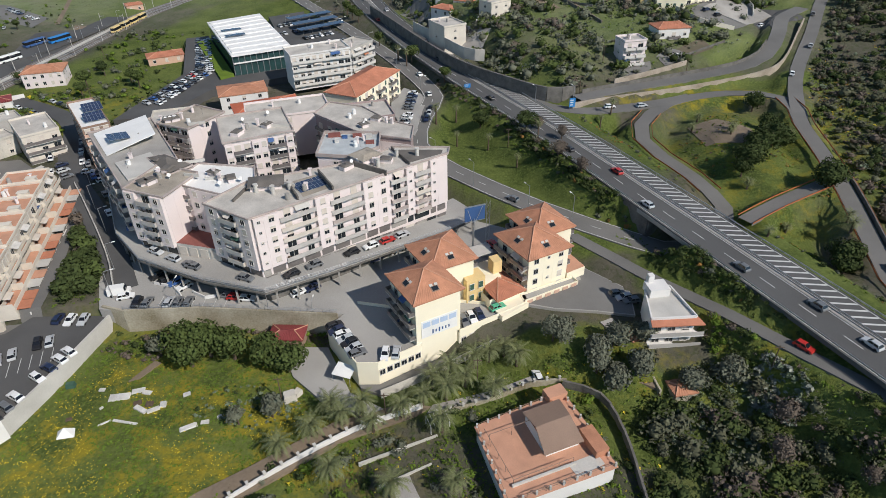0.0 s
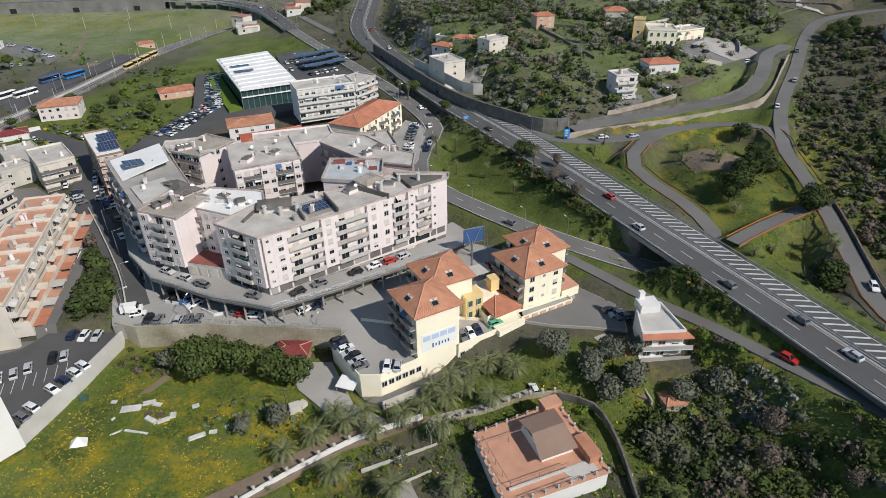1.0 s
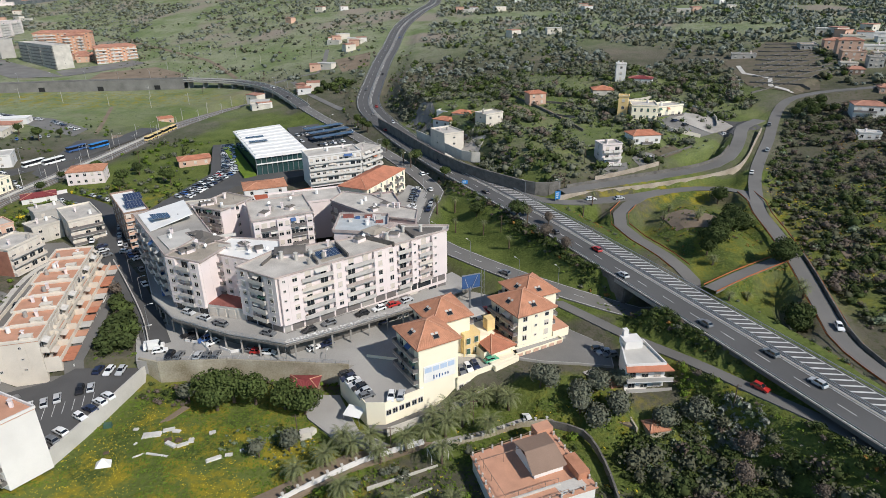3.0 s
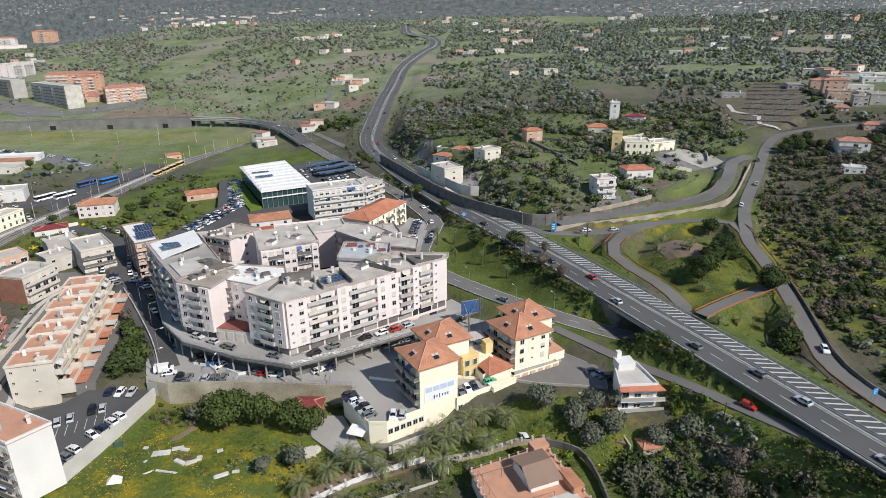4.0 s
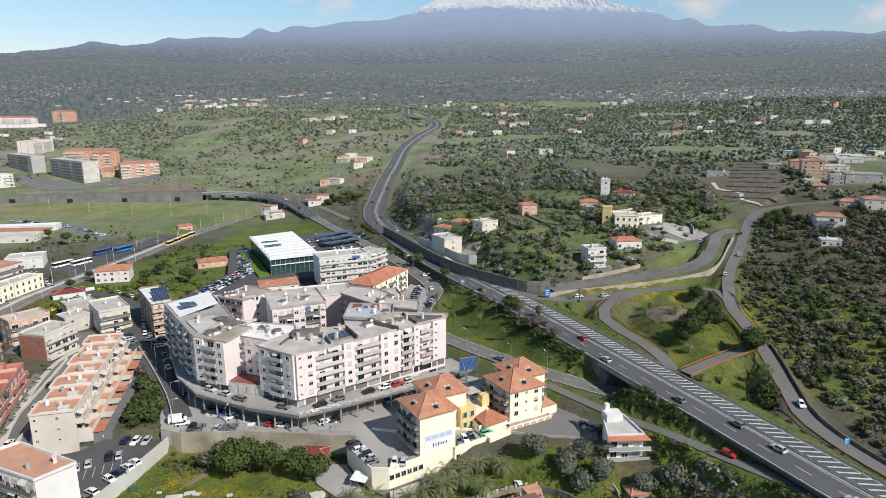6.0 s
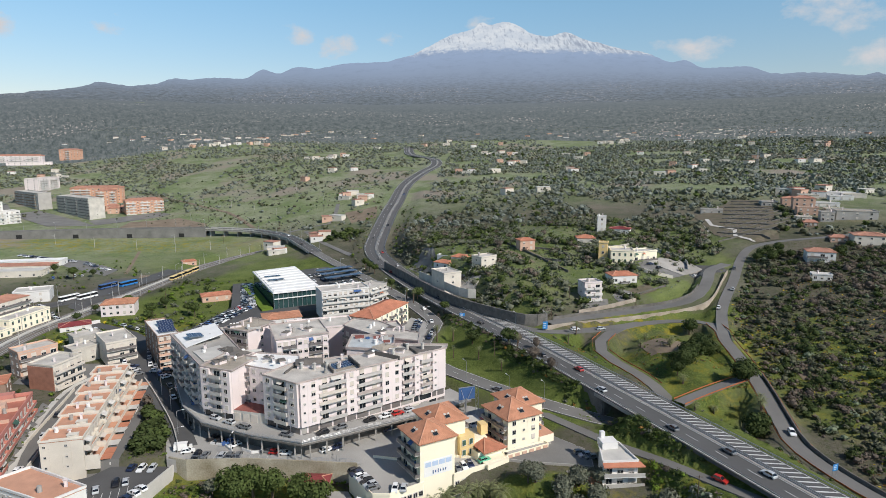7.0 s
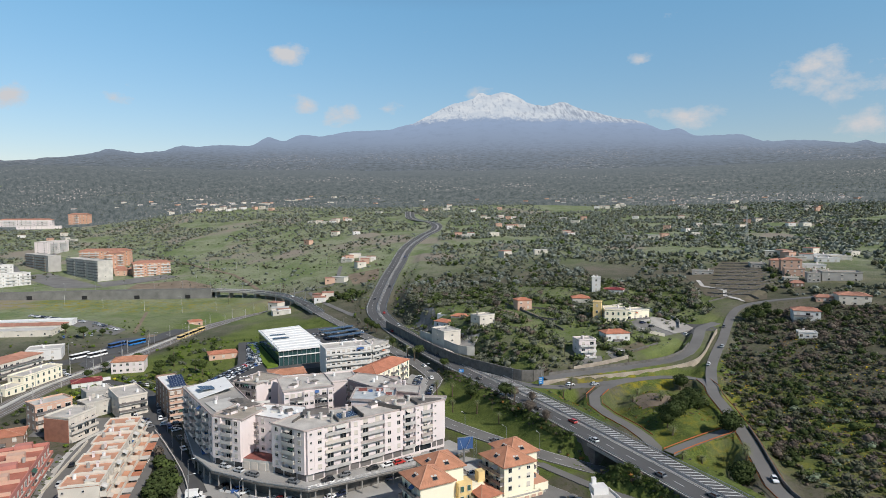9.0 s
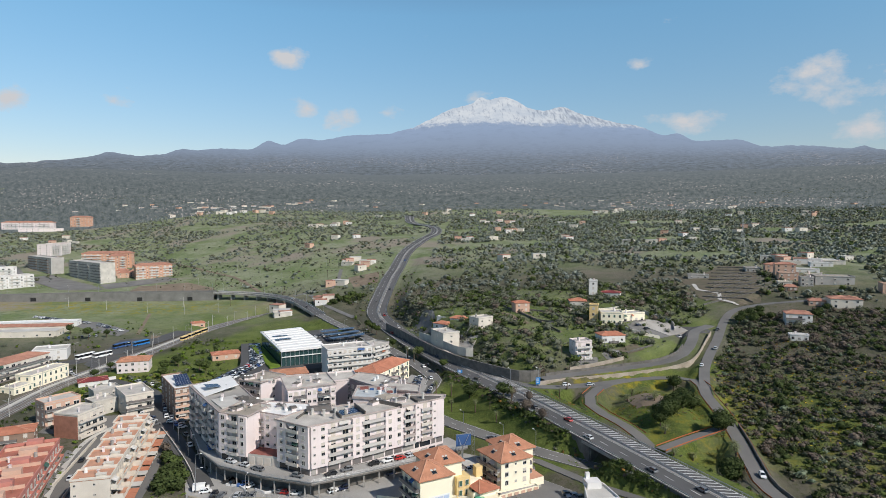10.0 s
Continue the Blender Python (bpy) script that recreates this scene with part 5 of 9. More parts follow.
solar_array(sb_, (-118, 52, zt + 0.6), math.atan2(4.7, 6.6), 6, 3, 0.25)
house("apartment_building", "white and brown apartment building with balcony rows", rect((-140.0, 15.8), (-137, 28.5), 11), 3, 3.0, "beige", sides=("ll", "", "", ""), rail="shutter", group=W, category="apartment building")
mb = MB()
mb.prism([(-150.9, 18.1), (-140.3, 15.7), (-140.2, 15.9), (-150.8, 18.4)], -5, 5, 0)
single("wall_party", mb, M["brick"], "bare red brick party wall", "wall", "", "structure")
house("apartment_building", "unfinished orange brick apartment building", rect((-160, 27), (-152, 38), 9), 3, 3.3, "salmon", sides=("ll", "", "", "ww"), group=W)
house("house", "pink villa with low tiled hipped roof", rect((-176, 111.5), (-161, 116), 12), 2, 3.0, "pink", "hip", "tile", sides=("wwwww", "www", "", "www"), group=W, ridge=2.5)
house("station_building", "long cream two-storey station building", rect((-205, 86), (-201, 110), 9), 2, 3.2, "cream", sides=("wwwwwww", "ww", "", "ww"), group=W, category="station", wins=GWIN)
house("station_building", "low cream annexe of the station", rect((-205.5, 74), (-203.5, 85), 8), 1, 3.4, "cream", sides=("www", "ww", "", "ww"), group=W, category="station", wins=GWIN)
house("apartment_building", "white apartment building with tiled gable and balconies", rect((-226, 88), (-219, 122), 14), 3, 3.0, "beige", "hip", "fartile", sides=("lllll", "ww", "", ""), group=W, category="apartment building", ridge=9)
house("apartment_building", "pink apartment building with long balconies", rect((-231, 58), (-224, 84), 13), 4, 3.0, "pink", "hip", "fartile", sides=("llll", "ww", "", ""), group=W, category="apartment building", ridge=5)
house("house", "low white house with red roof", rect((-181, 85), (-170, 92), 8), 1, 3.0, "white", "hip", "redwall2", sides=("ww", "w", "", "w"), group=W, rise=1.2, ridge=2)
house("house", "dark red roofed house by the lane", rect((-168, 0), (-152, 8), 10), 2, 2.9, "brown", "hip", "tile2", sides=("lw", "ww", "", "w"), group=W, rise=1.2, ridge=3)
house("house", "grey flat-roofed house by the lane", rect((-158, 58), (-150, 66), 8), 2, 2.9, "grey", sides=("ww", "w"), group=W)
house("house", "small beige house beside the white block", rect((-149, 42), (-143, 50), 8), 2, 2.9, "junkwall", sides=("ww", "w"), group=W)
house("warehouse", "long low shop hall with a pale metal roof", rect((-338, 190), (-266, 203), 13), 1, 3.8, "beige", roofmat="kerb", sides=("wwwwwwwww", "www"), group=W, category="warehouse", bits=0, parapet=0.3)
house("warehouse", "long low hall with a faded red roof", rect((-344, 210), (-270, 220), 12), 1, 4.0, "beige", "hip", "fartile", sides=("wwwww", "w"), group=W, category="warehouse", rise=1.2, ridge=26)
house("warehouse", "low white-roofed hall behind the shops", rect((-336, 226), (-274, 240), 10), 1, 3.6, "white", roofmat="roofwhite", sides=("wwwww", "w"), group=W, category="warehouse", bits=0, parapet=0.3)
house("warehouse", "pale flat commercial shed by the railway", rect((-238, 136), (-222, 143), 13), 2, 3.0, "white", roofmat="kerb", sides=("ww", "w"), group=W, category="warehouse")
house("house", "small salmon railway house", rect((-191, 248), (-183, 253), 7), 1, 3.6, "salmon", "hip", "tile2", sides=("ww", "w"), group=W, rise=1.0, ridge=2)
house("house", "low orange-roofed farmhouse with rooftop panels", rect((-135, 140), (-121, 147), 9), 1, 3.2, "salmon", "hip", "tile2", sides=("www", "w"), group=W, rise=1.3, ridge=3)

# red terraced building with long balconies
rb, zr = house("apartment_building", "red apartment building with stacked balconies and terrace roofs", [(-131, -58), (-117.5, -52), (-136, -2), (-150, -9)], 4, 2.9, "redwall", roofmat="redroof", sides=("wwww", "lllllll"), rail="redwall", group=W, category="apartment building", bits=7, parapet=1.0)

for j in range(6):
    f0_ = Vector((-131, -58)).lerp(Vector((-150, -9)), (j + 0.5) / 6)
    f1_ = Vector((-117.5, -52)).lerp(Vector((-136, -2)), (j + 0.5) / 6)
    mb = MB()
    mb.bar((*f0_.lerp(f1_, 0.04), zr), (*f0_.lerp(f1_, 0.96), zr), 0.3, 1.1)
    part("party_wall", mb, M["salmon"], rb)
    mb = MB()
    c_ = f0_.lerp(f1_, 0.55) + Vector((-0.5, 2.2))
    mb.box((c_.x, c_.y, zr + 1.1), (5.0, 3.0, 2.2), 0, math.atan2((f1_ - f0_).y, (f1_ - f0_).x))
    part("stair_head", mb, M["redwall" if j % 2 else "salmon"], rb)

# stepped terrace of row houses
for j in range(7):
    a0, a1 = Vector((-100.4, -34.8)).lerp(Vector((-114.2, 19.2)), j / 7), Vector((-100.4, -34.8)).lerp(Vector((-114.2, 19.2)), (j + 1) / 7)
    rh, zt = house("row_house", "cream terraced house with terracotta roof terrace and stepped balconies", rect(a0, a1, 9.8 if j % 2 else 10.8), 3, 3.05, "beige", roofmat="paving", sides=("bl", "", "", "sxsx" if j == 0 else ""), rail="beige", group="terraced houses", category="terraced house", z0=-6 + j * 0.28, bits=2, parapet=0.55, proud=0.03, sink=5)
    d = (a1 - a0).normalized()
    o = Vector((d.y, -d.x))
    ang_ = math.atan2(d.y, d.x)
    mb = MB()
    q = a0.lerp(a1, 0.14) - o * 2.6
    mb.box((q.x, q.y, zt + 0.6), (1.5, 2.6, 1.2), 0, ang_)
    mb.box((q.x, q.y, zt + 1.24), (1.8, 2.9, 0.12), 0, ang_)
    part("stair_head", mb, M["beige"], rh)
    mb = MB()
    mb.bar((*(a0 + d * 0.1 + o * 0.1), zt), (*(a0 + d * 0.1 - o * 8.3), zt), 0.22, 0.75)
    part("party_wall", mb, M["beige"], rh)
    for lv, dep_ in ((2, 1.9), (1, 3.7)):
        mb = MB()
        zl = -6 + j * 0.28 + lv * 3.05 - 0.25
        e0, e1 = a0 + d * 0.1, a1 - d * 0.1
        mb.prism([tuple(e0 + o * dep_), tuple(e1 + o * dep_), tuple(e1 + o * 0.05), tuple(e0 + o * 0.05)], zl - (2.8 if lv == 1 else 0.2), zl, 0, ktop=1, bottom=True)
        st = part("stepped_terrace", mb, [M["beige"], M["paving"]], rh)
        mb = MB()
        mb.bar((*(e0 + o * dep_), zl), (*(e1 + o * dep_), zl), 0.16, 0.95)
        mb.bar((*(e0 + o * (dep_ - 0.1)), zl), (*(e0 + o * 0.1), zl), 0.16, 1.5)
        part("parapet", mb, M["beige"], st)
        if (j + lv) % 3:
            mb = MB()
            f0, f1 = e0.lerp(e1, 0.15), e0.lerp(e1, 0.55)
            zt_ = zl + 2.6
            mb.face([(*(f0 + o * 0.1), zt_), (*(f0 + o * (dep_ * 0.8)), zt_ - 0.7), (*(f1 + o * (dep_ * 0.8)), zt_ - 0.7), (*(f1 + o * 0.1), zt_)])
            part("awning", mb, M["junk" if lv == 2 else "shutter"], rh)
    for k in range(2):
        q = a0.lerp(a1, 0.28 + 0.46 * k) + o * 5.1
        mb = MB()
        mb.box((q.x, q.y, -3.6 + j * 0.28), (3.4, 2.8, 0.12), 0, ang_)
        part("awning", mb, M["awning" if (j * 2 + k) % 5 < 2 else ("paving" if k else "kerb")], rh)
        for sg in (-1.5, 1.5):
            mb = MB()
            pq = q + d * sg + o * 1.25
            mb.rod((*pq, -7 + j * 0.28), (*pq, -3.6 + j * 0.28), 0.06, n=6)
            part("awning_post", mb, M["frame"], rh)
    mb = MB()
    w0, w1 = a0 + o * 6.3, a1 + o * 6.3
    mb.bar((*w0, -7.5), (*w1, -7.5), 0.25, 2.9 + j * 0.25)
    part("garden_wall", mb, M["white"], rh)

house("apartment_building", "white rendered apartment building with red roof terrace", [(-106, -63.5), (-86.8, -71.5), (-81.8, -65), (-100, -56.5)], 4, 3.35, "white", roofmat="paving", sides=("llll", ""), group=W, category="apartment building", z0=-7)

# supermarket
mk = thing("supermarket", (-90, 145, 0), "supermarket with white metal roof and glazed front", "supermarket")
MK = [(-88.5, 117), (-66.5, 128.5), (-94, 186), (-115, 170)]
mb = MB()
mb.prism(MK, -2, 7.6, 0, top=False)
part("wall", mb, M["glass"], mk)
mb = MB()
mb.prism([tuple(Vector(p) + (Vector(p) - Vector((-91, 150))).normalized() * 1.2) for p in MK], 7.6, 8.4, 0, bottom=True)
rf = part("roof", mb, M["roofwhite"], mk)
a_, b_, c_, d_ = [Vector(p) for p in MK]
for j in range(9):
    mb = MB()
    p, q = a_.lerp(d_, (j + 0.5) / 9), b_.lerp(c_, (j + 0.5) / 9)
    mb.bar((*p.lerp(q, 0.02), 8.41), (*p.lerp(q, 0.98), 8.41), 3.4, 0.35)
    part("roof_shed", mb, M["roofwhite"], rf)
for j in range(11):
    p = a_.lerp(b_, j / 10)
    mb = MB()
    mb.box((p.x + 0.06, p.y - 0.12, 3), (0.25, 0.25, 9), 0)
    part("mullion", mb, M["steel"], mk)
mb = MB()
mb.bar((*(a_ + Vector((0.3, -0.6))), 4.4), (*(b_ + Vector((0.3, -0.6))), 4.4), 0.4, 0.5)
part("fascia", mb, M["roofwhite"], mk)
for o in (0.45, 0.62):
    p = a_.lerp(d_, o).lerp(b_.lerp(c_, o), 0.12)
    solar_array(mk, (p.x, p.y, 8.9), math.atan2(11.5, 22), 9, 2)
mb = MB()
mb.prism([(-93.5, 112), (-88.8, 116), (-115.5, 170), (-121, 166)], -3, 0.4, 0)
single("lawn", mb, M["weed"], "mown lawn bank beside the supermarket", "lawn", "", "structure")
mb = MB()
mb.prism([(-66, 128), (-38, 150), (-72, 226), (-96, 210)], -3, 1.2, 0)
single("pavement", mb, M["asphalt"], "asphalt supermarket car park", "car park", "", "structure")
mb = MB()
mb.prism([(-120, 70), (-104, 72), (-94, 100), (-62, 118), (-66, 128), (-90, 118), (-120, 180), (-130, 176), (-112, 120)], -4, -0.6, 0)
single("pavement", mb, M["asphalt"], "asphalt parking street lined with cars", "car park", "", "structure")

# buildings between the complex and the supermarket
N = "buildings north of the complex"
house("apartment_building", "white apartment building with balconies on every floor", rect((-60, 100), (-38, 110), 13), 4, 3.0, "white", sides=("LLL", "lll"), rail="frame", group=N, category="apartment building", z0=0, bits=4)
house("apartment_building", "grey balconied apartment wing", rect((-38, 110), (-30, 122), 10), 4, 2.9, "grey", sides=("ll", "l"), rail="frame", group=N, category="apartment building", z0=0)
house("apartment_building", "cream building with long orange tiled roof and dormers", rect((-30, 62), (-17, 90), 13), 3, 3.0, "cream", "hip", "tile2", sides=("wbwbwbw", "www", "", ""), group=N, category="apartment building", z0=0.5, wins=GWIN, rise=2.4, ridge=9)
house("house", "low building with bright orange roof", rect((-69, 53), (-49, 62), 12), 2, 3.4, "pink", "hip", "redtile", sides=("www", "w"), group=N, z0=0, rise=1.6, ridge=5)
house("house", "white house with salmon roof terrace", rect((-82, 76), (-66, 82), 12), 2, 3.0, "white", "hip", "tile", sides=("www", "ww"), group=N, z0=-1, rise=1.2, ridge=3)
house("house", "grey flat-roofed workshop behind the complex", rect((-98, 52), (-84, 56), 12), 2, 3.2, "junkwall", sides=("ww", "w"), group=N, z0=-2)
house("house", "shed with brown tiled roof", rect((-92, 40), (-80, 45), 9), 2, 3.4, "brown", "hip", "tile", sides=("w", "w"), group=N, z0=-1, rise=1.0, ridge=3)
house("apartment_building", "pink flat-roofed rear building", rect((-60, 36), (-36, 44), 14), 4, 3.0, "pink", sides=("www", "ww"), group=N, category="apartment building", z0=0)
house("apartment_building", "grey flat-roofed building with dark loggias", rect((-36, 40), (-16, 46), 14), 3, 3.0, "mauve", sides=("LL", "ll"), group=N, category="apartment building", z0=0)

# east side
E2 = "houses on the eastern hillside"
house("house", "white cubic two-storey house above the highway", rect((-6.6, 135.3), (0.2, 123.1), 10.5), 2, 3.1, "beige", sides=("xwx", "xwx", "", ""), group=E2, z0=10, sink=6)
house("house", "white villa with red tiled roofs", rect((-6, 166), (3, 159), 8), 1, 3.2, "white", "hip", "tile2", sides=("ww", "w"), group=E2, rise=1.4, ridge=2, z0=11.6, sink=5)
house("house", "white villa with red tiled roofs", rect((4.5, 166), (12.5, 161), 8), 2, 2.7, "white", "hip", "tile2", sides=("ww", "w"), group=E2, rise=1.4, ridge=2, z0=12.6, sink=5)
house("shed", "low white garden store behind the villas", rect((-4, 178), (3, 174), 5), 1, 2.6, "white", roofmat="roofwhite", sides=("w", ""), group=E2, bits=0, sink=4)
house("house", "cream flat-roofed villa among trees", rect((20.6, 137), (29.5, 144), 8), 2, 3.0, "beige", sides=("ww", "w", "", "w"), group=E2)
house("house", "pink three-storey house with white balconies", rect((67, 91), (75.7, 93), 7.5), 3, 2.9, "pink", sides=("bb", "w", "", "w"), rail="frame", group=E2)
house("house", "salmon house with red tiled roof", rect((85, 109), (98, 111), 9), 1, 3.8, "white", "hip", "tile2", sides=("wbw", "w", "", "w"), group=E2, rise=1.6, ridge=3)
house("villa", "long yellow two-storey building with flat roof", rect((92, 139), (104, 137), 13), 2, 3.4, "cream", sides=("wwww", "www", "", "www"), group=E2, wins=GWIN)
house("villa", "small yellow tower of the villa", rect((86.5, 144.5), (91, 143), 5), 3, 3.4, "yellow", sides=("w", "", "", ""), group=E2, bits=0)
house("villa", "low yellow wing with colonnade", rect((105, 141), (120, 147), 9), 1, 4.8, "cream", sides=("bbbb", "w"), group=E2)
house("house", "white house with square crenellated tower", rect((102, 211), (107.5, 210), 6), 3, 3.2, "white", sides=("w", "w", "", "w"), group=E2)
house("house", "low white house beside a tower", rect((109, 208), (121, 203), 8), 1, 3.4, "white", "hip", "redwall2", sides=("ww", "w"), group=E2, rise=1.2, ridge=2)
house("house", "open pavilion with orange hipped roof", rect((83, 184), (94, 183), 9), 1, 3.0, "junkwall", "hip", "tile2", sides=("ww", "w", "", "w"), group=E2, rise=1.8)
house("house", "red-roofed country house among trees", rect((46, 170), (55, 172), 8), 2, 3.0, "salmon", "hip", "tile2", sides=("ww", "w"), group=E2, rise=1.3, ridge=1.5)
house("house", "white two-storey house with tiled roof", rect((194, 129), (206.5, 124.5), 10), 2, 3.2, "white", "hip", "fartile", sides=("lw", "ww"), group=E2, rise=1.6, ridge=2.5)
for x, y, w, d, n_, wl_, rf_, lab_ in ((240, 222, 13, 9, 2, "salmon", "flat", "salmon flat-roofed house above the terraces"), (246, 238, 14, 9, 3, "salmon", "hip", "tall salmon house with a tiled roof"), (248, 256, 15, 9, 2, "salmon", "hip", "salmon house with a brown tiled roof"), (236, 262, 11, 14, 1, "grey", "flat", "long dark-roofed shed on the slope"),
                                       (232, 208, 9, 7, 1, "beige", "flat", "low pale annexe in the village"), (246, 205, 8, 8, 2, "grey", "flat", "unfinished grey block house"), (256, 212, 9, 8, 1, "junkwall", "hip", "small shack with weathered roof"), (262, 226, 11, 8, 1, "beige", "flat", "low pale workshop with flat roof"), (230, 196, 8, 6, 1, "brown", "hip", "brown shack beside the lane"),
                                       (256, 205, 24, 14, 2, "grey", "flat", "wide unfinished concrete house with dark openings"), (290, 268, 16, 9, 1, "white", "flat", "white shed on the hilltop"), (306, 276, 15, 9, 1, "beige", "flat", "pale shed on the hilltop"), (300, 288, 20, 9, 1, "white", "flat", "long white shed on the hilltop"), (276, 284, 14, 8, 1, "beige", "flat", "low shed on the hilltop"),
                                       (266, 246, 16, 8, 1, "white", "flat", "long low white shed"), (231, 148, 17, 12, 2, "beige", "hip", "large brown-roofed country house"), (183, 105, 9, 5, 1, "white", "flat", "small white garden shed beside trees"), (224, 158, 9, 7, 1, "salmon", "hip", "little salmon cottage with tiled roof"), (188, 254, 15, 7, 1, "grey", "flat", "low stone farm shed"), (276, 168, 14, 9, 2, "salmon", "flat", "salmon village house with flat roof")):
    house("house", lab_, rect((x, y), (x + w * 0.92, y - w * 0.32), d), n_, 2.9, wl_, rf_, "fartile" if rf_ == "hip" else ("kerb" if wl_ == "white" else "roofbrown"), sides=("www", "ww"), group="hillside village", rise=1.5, ridge=2, bits=1, sink=4)

# grey-white house with red canopy by the lower road
wh, zw = house("house", "white modern house on pillars with red tiled canopy", [(42.8, -47.2), (52, -46.6), (49.6, -36.6), (44, -37.8)], 2, 2.9, "white", roofmat="kerb", sides=("", "xsx"), group="", z0=-4.6, bits=0, sink=0.2)
mb = MB()
mb.prism([(44.4, -43.5), (51.0, -43.0), (50.4, -36.0), (44.4, -37.8)], -9.5, -4.8, 0, top=False)
part("basement_wall", mb, M["grey"], wh)
for zf in (-4.6, -1.7):
    for f_ in (0.18, 0.5, 0.82):
        pw = Vector((42.8, -47.2)).lerp(Vector((52, -46.6)), f_)
        part("french_window", DOOR[int(f_ * 3) % 3], None, wh, m=face_pose((pw.x, pw.y - 0.05, zf + 0.1), 0.065))
mb = MB()
mb.prism([(42.6, -48.7), (53.6, -48.1), (52.2, -46.2), (42.6, -46.9)], [0.7, 0.7, 1.6, 1.6], [0.95, 0.95, 1.85, 1.85], 0, bottom=True)
part("canopy", mb, M["tile2"], wh)
for zf in (-4.6, -1.7):
    mb = MB()
    mb.prism([(42.8, -49.0), (53.6, -48.4), (52.0, -46.4), (42.8, -47.0)], zf - 0.25, zf, 0, bottom=True)
    bal = part("balcony", mb, M["white"], wh)
    mb = MB()
    mb.bar((42.8, -48.95, zf), (53.5, -48.35, zf), 0.12, 0.95)
    part("parapet", mb, M["grey"], bal)
for x in (43.5, 47, 50.5, 53.6):
    mb = MB()
    mb.box((x, -48.5, -7.3), (0.35, 0.35, 4.9))
    part("pillar", mb, M["kerb"], wh)
mb = MB()
mb.box((46.2, -38.2, zw + 1.0), (4.4, 3.6, 2.0), 0, 0.15)
mb.box((45.0, -36.8, zw + 1.9), (1.2, 1.2, 3.6), 0, 0.15)
part("stair_head", mb, M["white"], wh)

wh.location += Vector((-1.4, 1.5, 0.5))

# terracotta-roofed bungalow in the gardens
bg = thing("bungalow", (16, -70, -9), "bungalow with terracotta roof terrace and brown attic roof", "house")
BG = [(9.6, -82), (28.3, -75.0), (21.8, -58.4), (5.2, -66.5)]
mb = MB()
mb.prism(BG, -10, -5.2, 0, top=False)
part("wall", mb, M["white"], bg)
mb = MB()
mb.prism([tuple(Vector(p) + (Vector(p) - Vector((16, -70))).normalized() * 0.5) for p in BG], -5.2, -4.95, 0, bottom=True)
part("roof_terrace", mb, M["paving"], bg)
for a, b in zip(BG, BG[1:] + BG[:1]):
    n_ = 8
    for j in range(n_):
        p = Vector(a).lerp(Vector(b), j / n_)
        mb = MB()
        mb.box((p.x, p.y, -4.5), (0.35, 0.35, 0.9))
        part("balustrade_post", mb, M["kerb"], bg)
    mb = MB()
    mb.rod((*a, -4.2), (*b, -4.2), 0.05, n=5)
    part("rail", mb, M["brown"], bg)
mb = MB()
mb.prism([(16.8, -73.0), (22.8, -70.6), (20.0, -63.0), (14.0, -65.6)], -4.95, -2.6, 0, top=False)
part("attic_wall", mb, M["white"], bg)
r0, r1 = Vector((15.2, -69.6, -1.5)), Vector((21.6, -66.9, -1.5))
mb = MB()
for s in (((16.2, -74.4, -2.9), (23.4, -71.5, -2.9)), ((20.6, -62.0, -2.9), (13.4, -65.0, -2.9))):
    a, b = Vector(s[0]), Vector(s[1])
    ra, rb_ = (r0, r1) if a.x < b.x else (r1, r0)
    up = Vector((0, 0, 0.15))
    mb.face([a + up, b + up, rb_ + up, ra + up])
    mb.face([a, ra, rb_, b])
part("attic_roof", mb, M["brown"], bg)
mb = MB()
mb.prism([(19.0, -61.4), (22.6, -59.8), (21.6, -57.4), (18.0, -59.0)], -9, -3.4, 0)
part("stair_tower", mb, M["paving"], bg)
mb = MB()
mb.prism([(25.2, -73.6), (27.6, -72.6), (25.6, -67.4), (23.2, -68.4)], -4.95, -3.3, 0)
part("stair_head", mb, M["tile"], bg)

for a, b, z_, n_ in (((7.2, -70.0), (15.4, -66.6), -2.7, 3), ((10.6, -78.6), (21.2, -74.4), -3.4, 5), ((6.4, -68.2), (10.6, -78.6), -3.4, 5), ((12.6, -81.0), (22.6, -77.0), -3.6, 4)):
    mb = MB()
    mb.rod((*a, z_), (*b, z_), 0.06, n=5)
    part("pergola_beam", mb, M["brown"], bg)
    for j in range(n_):
        p = Vector(a).lerp(Vector(b), j / (n_ - 1))
        mb = MB()
        mb.rod((*p, -4.95), (*p, z_), 0.05, n=5)
        part("pergola_post", mb, M["brown"], bg)
mb = MB()
mb.bar((10.4, -78.9, -4.94), (21.6, -74.5, -4.94), 0.35, 0.5)
part("terrace_step", mb, M["kerb"], bg)
mb = MB()
mb.prism([(20.2, -74.6), (25.6, -72.4), (26.6, -74.6), (21.6, -77.2)], -4.94, -4.86, 0)
part("terrace_patch", mb, M["kerb"], bg, "pale rendered terrace patch")

# red shed
house("shed", "small shed with dark red metal roof", rect((-38.5, -41.5), (-31.5, -41.8), 4.5), 1, 2.4, "brown", "hip", "redwall2", sides=("", ""), category="shed", z0=-8.6, rise=0.7, ridge=1.6)

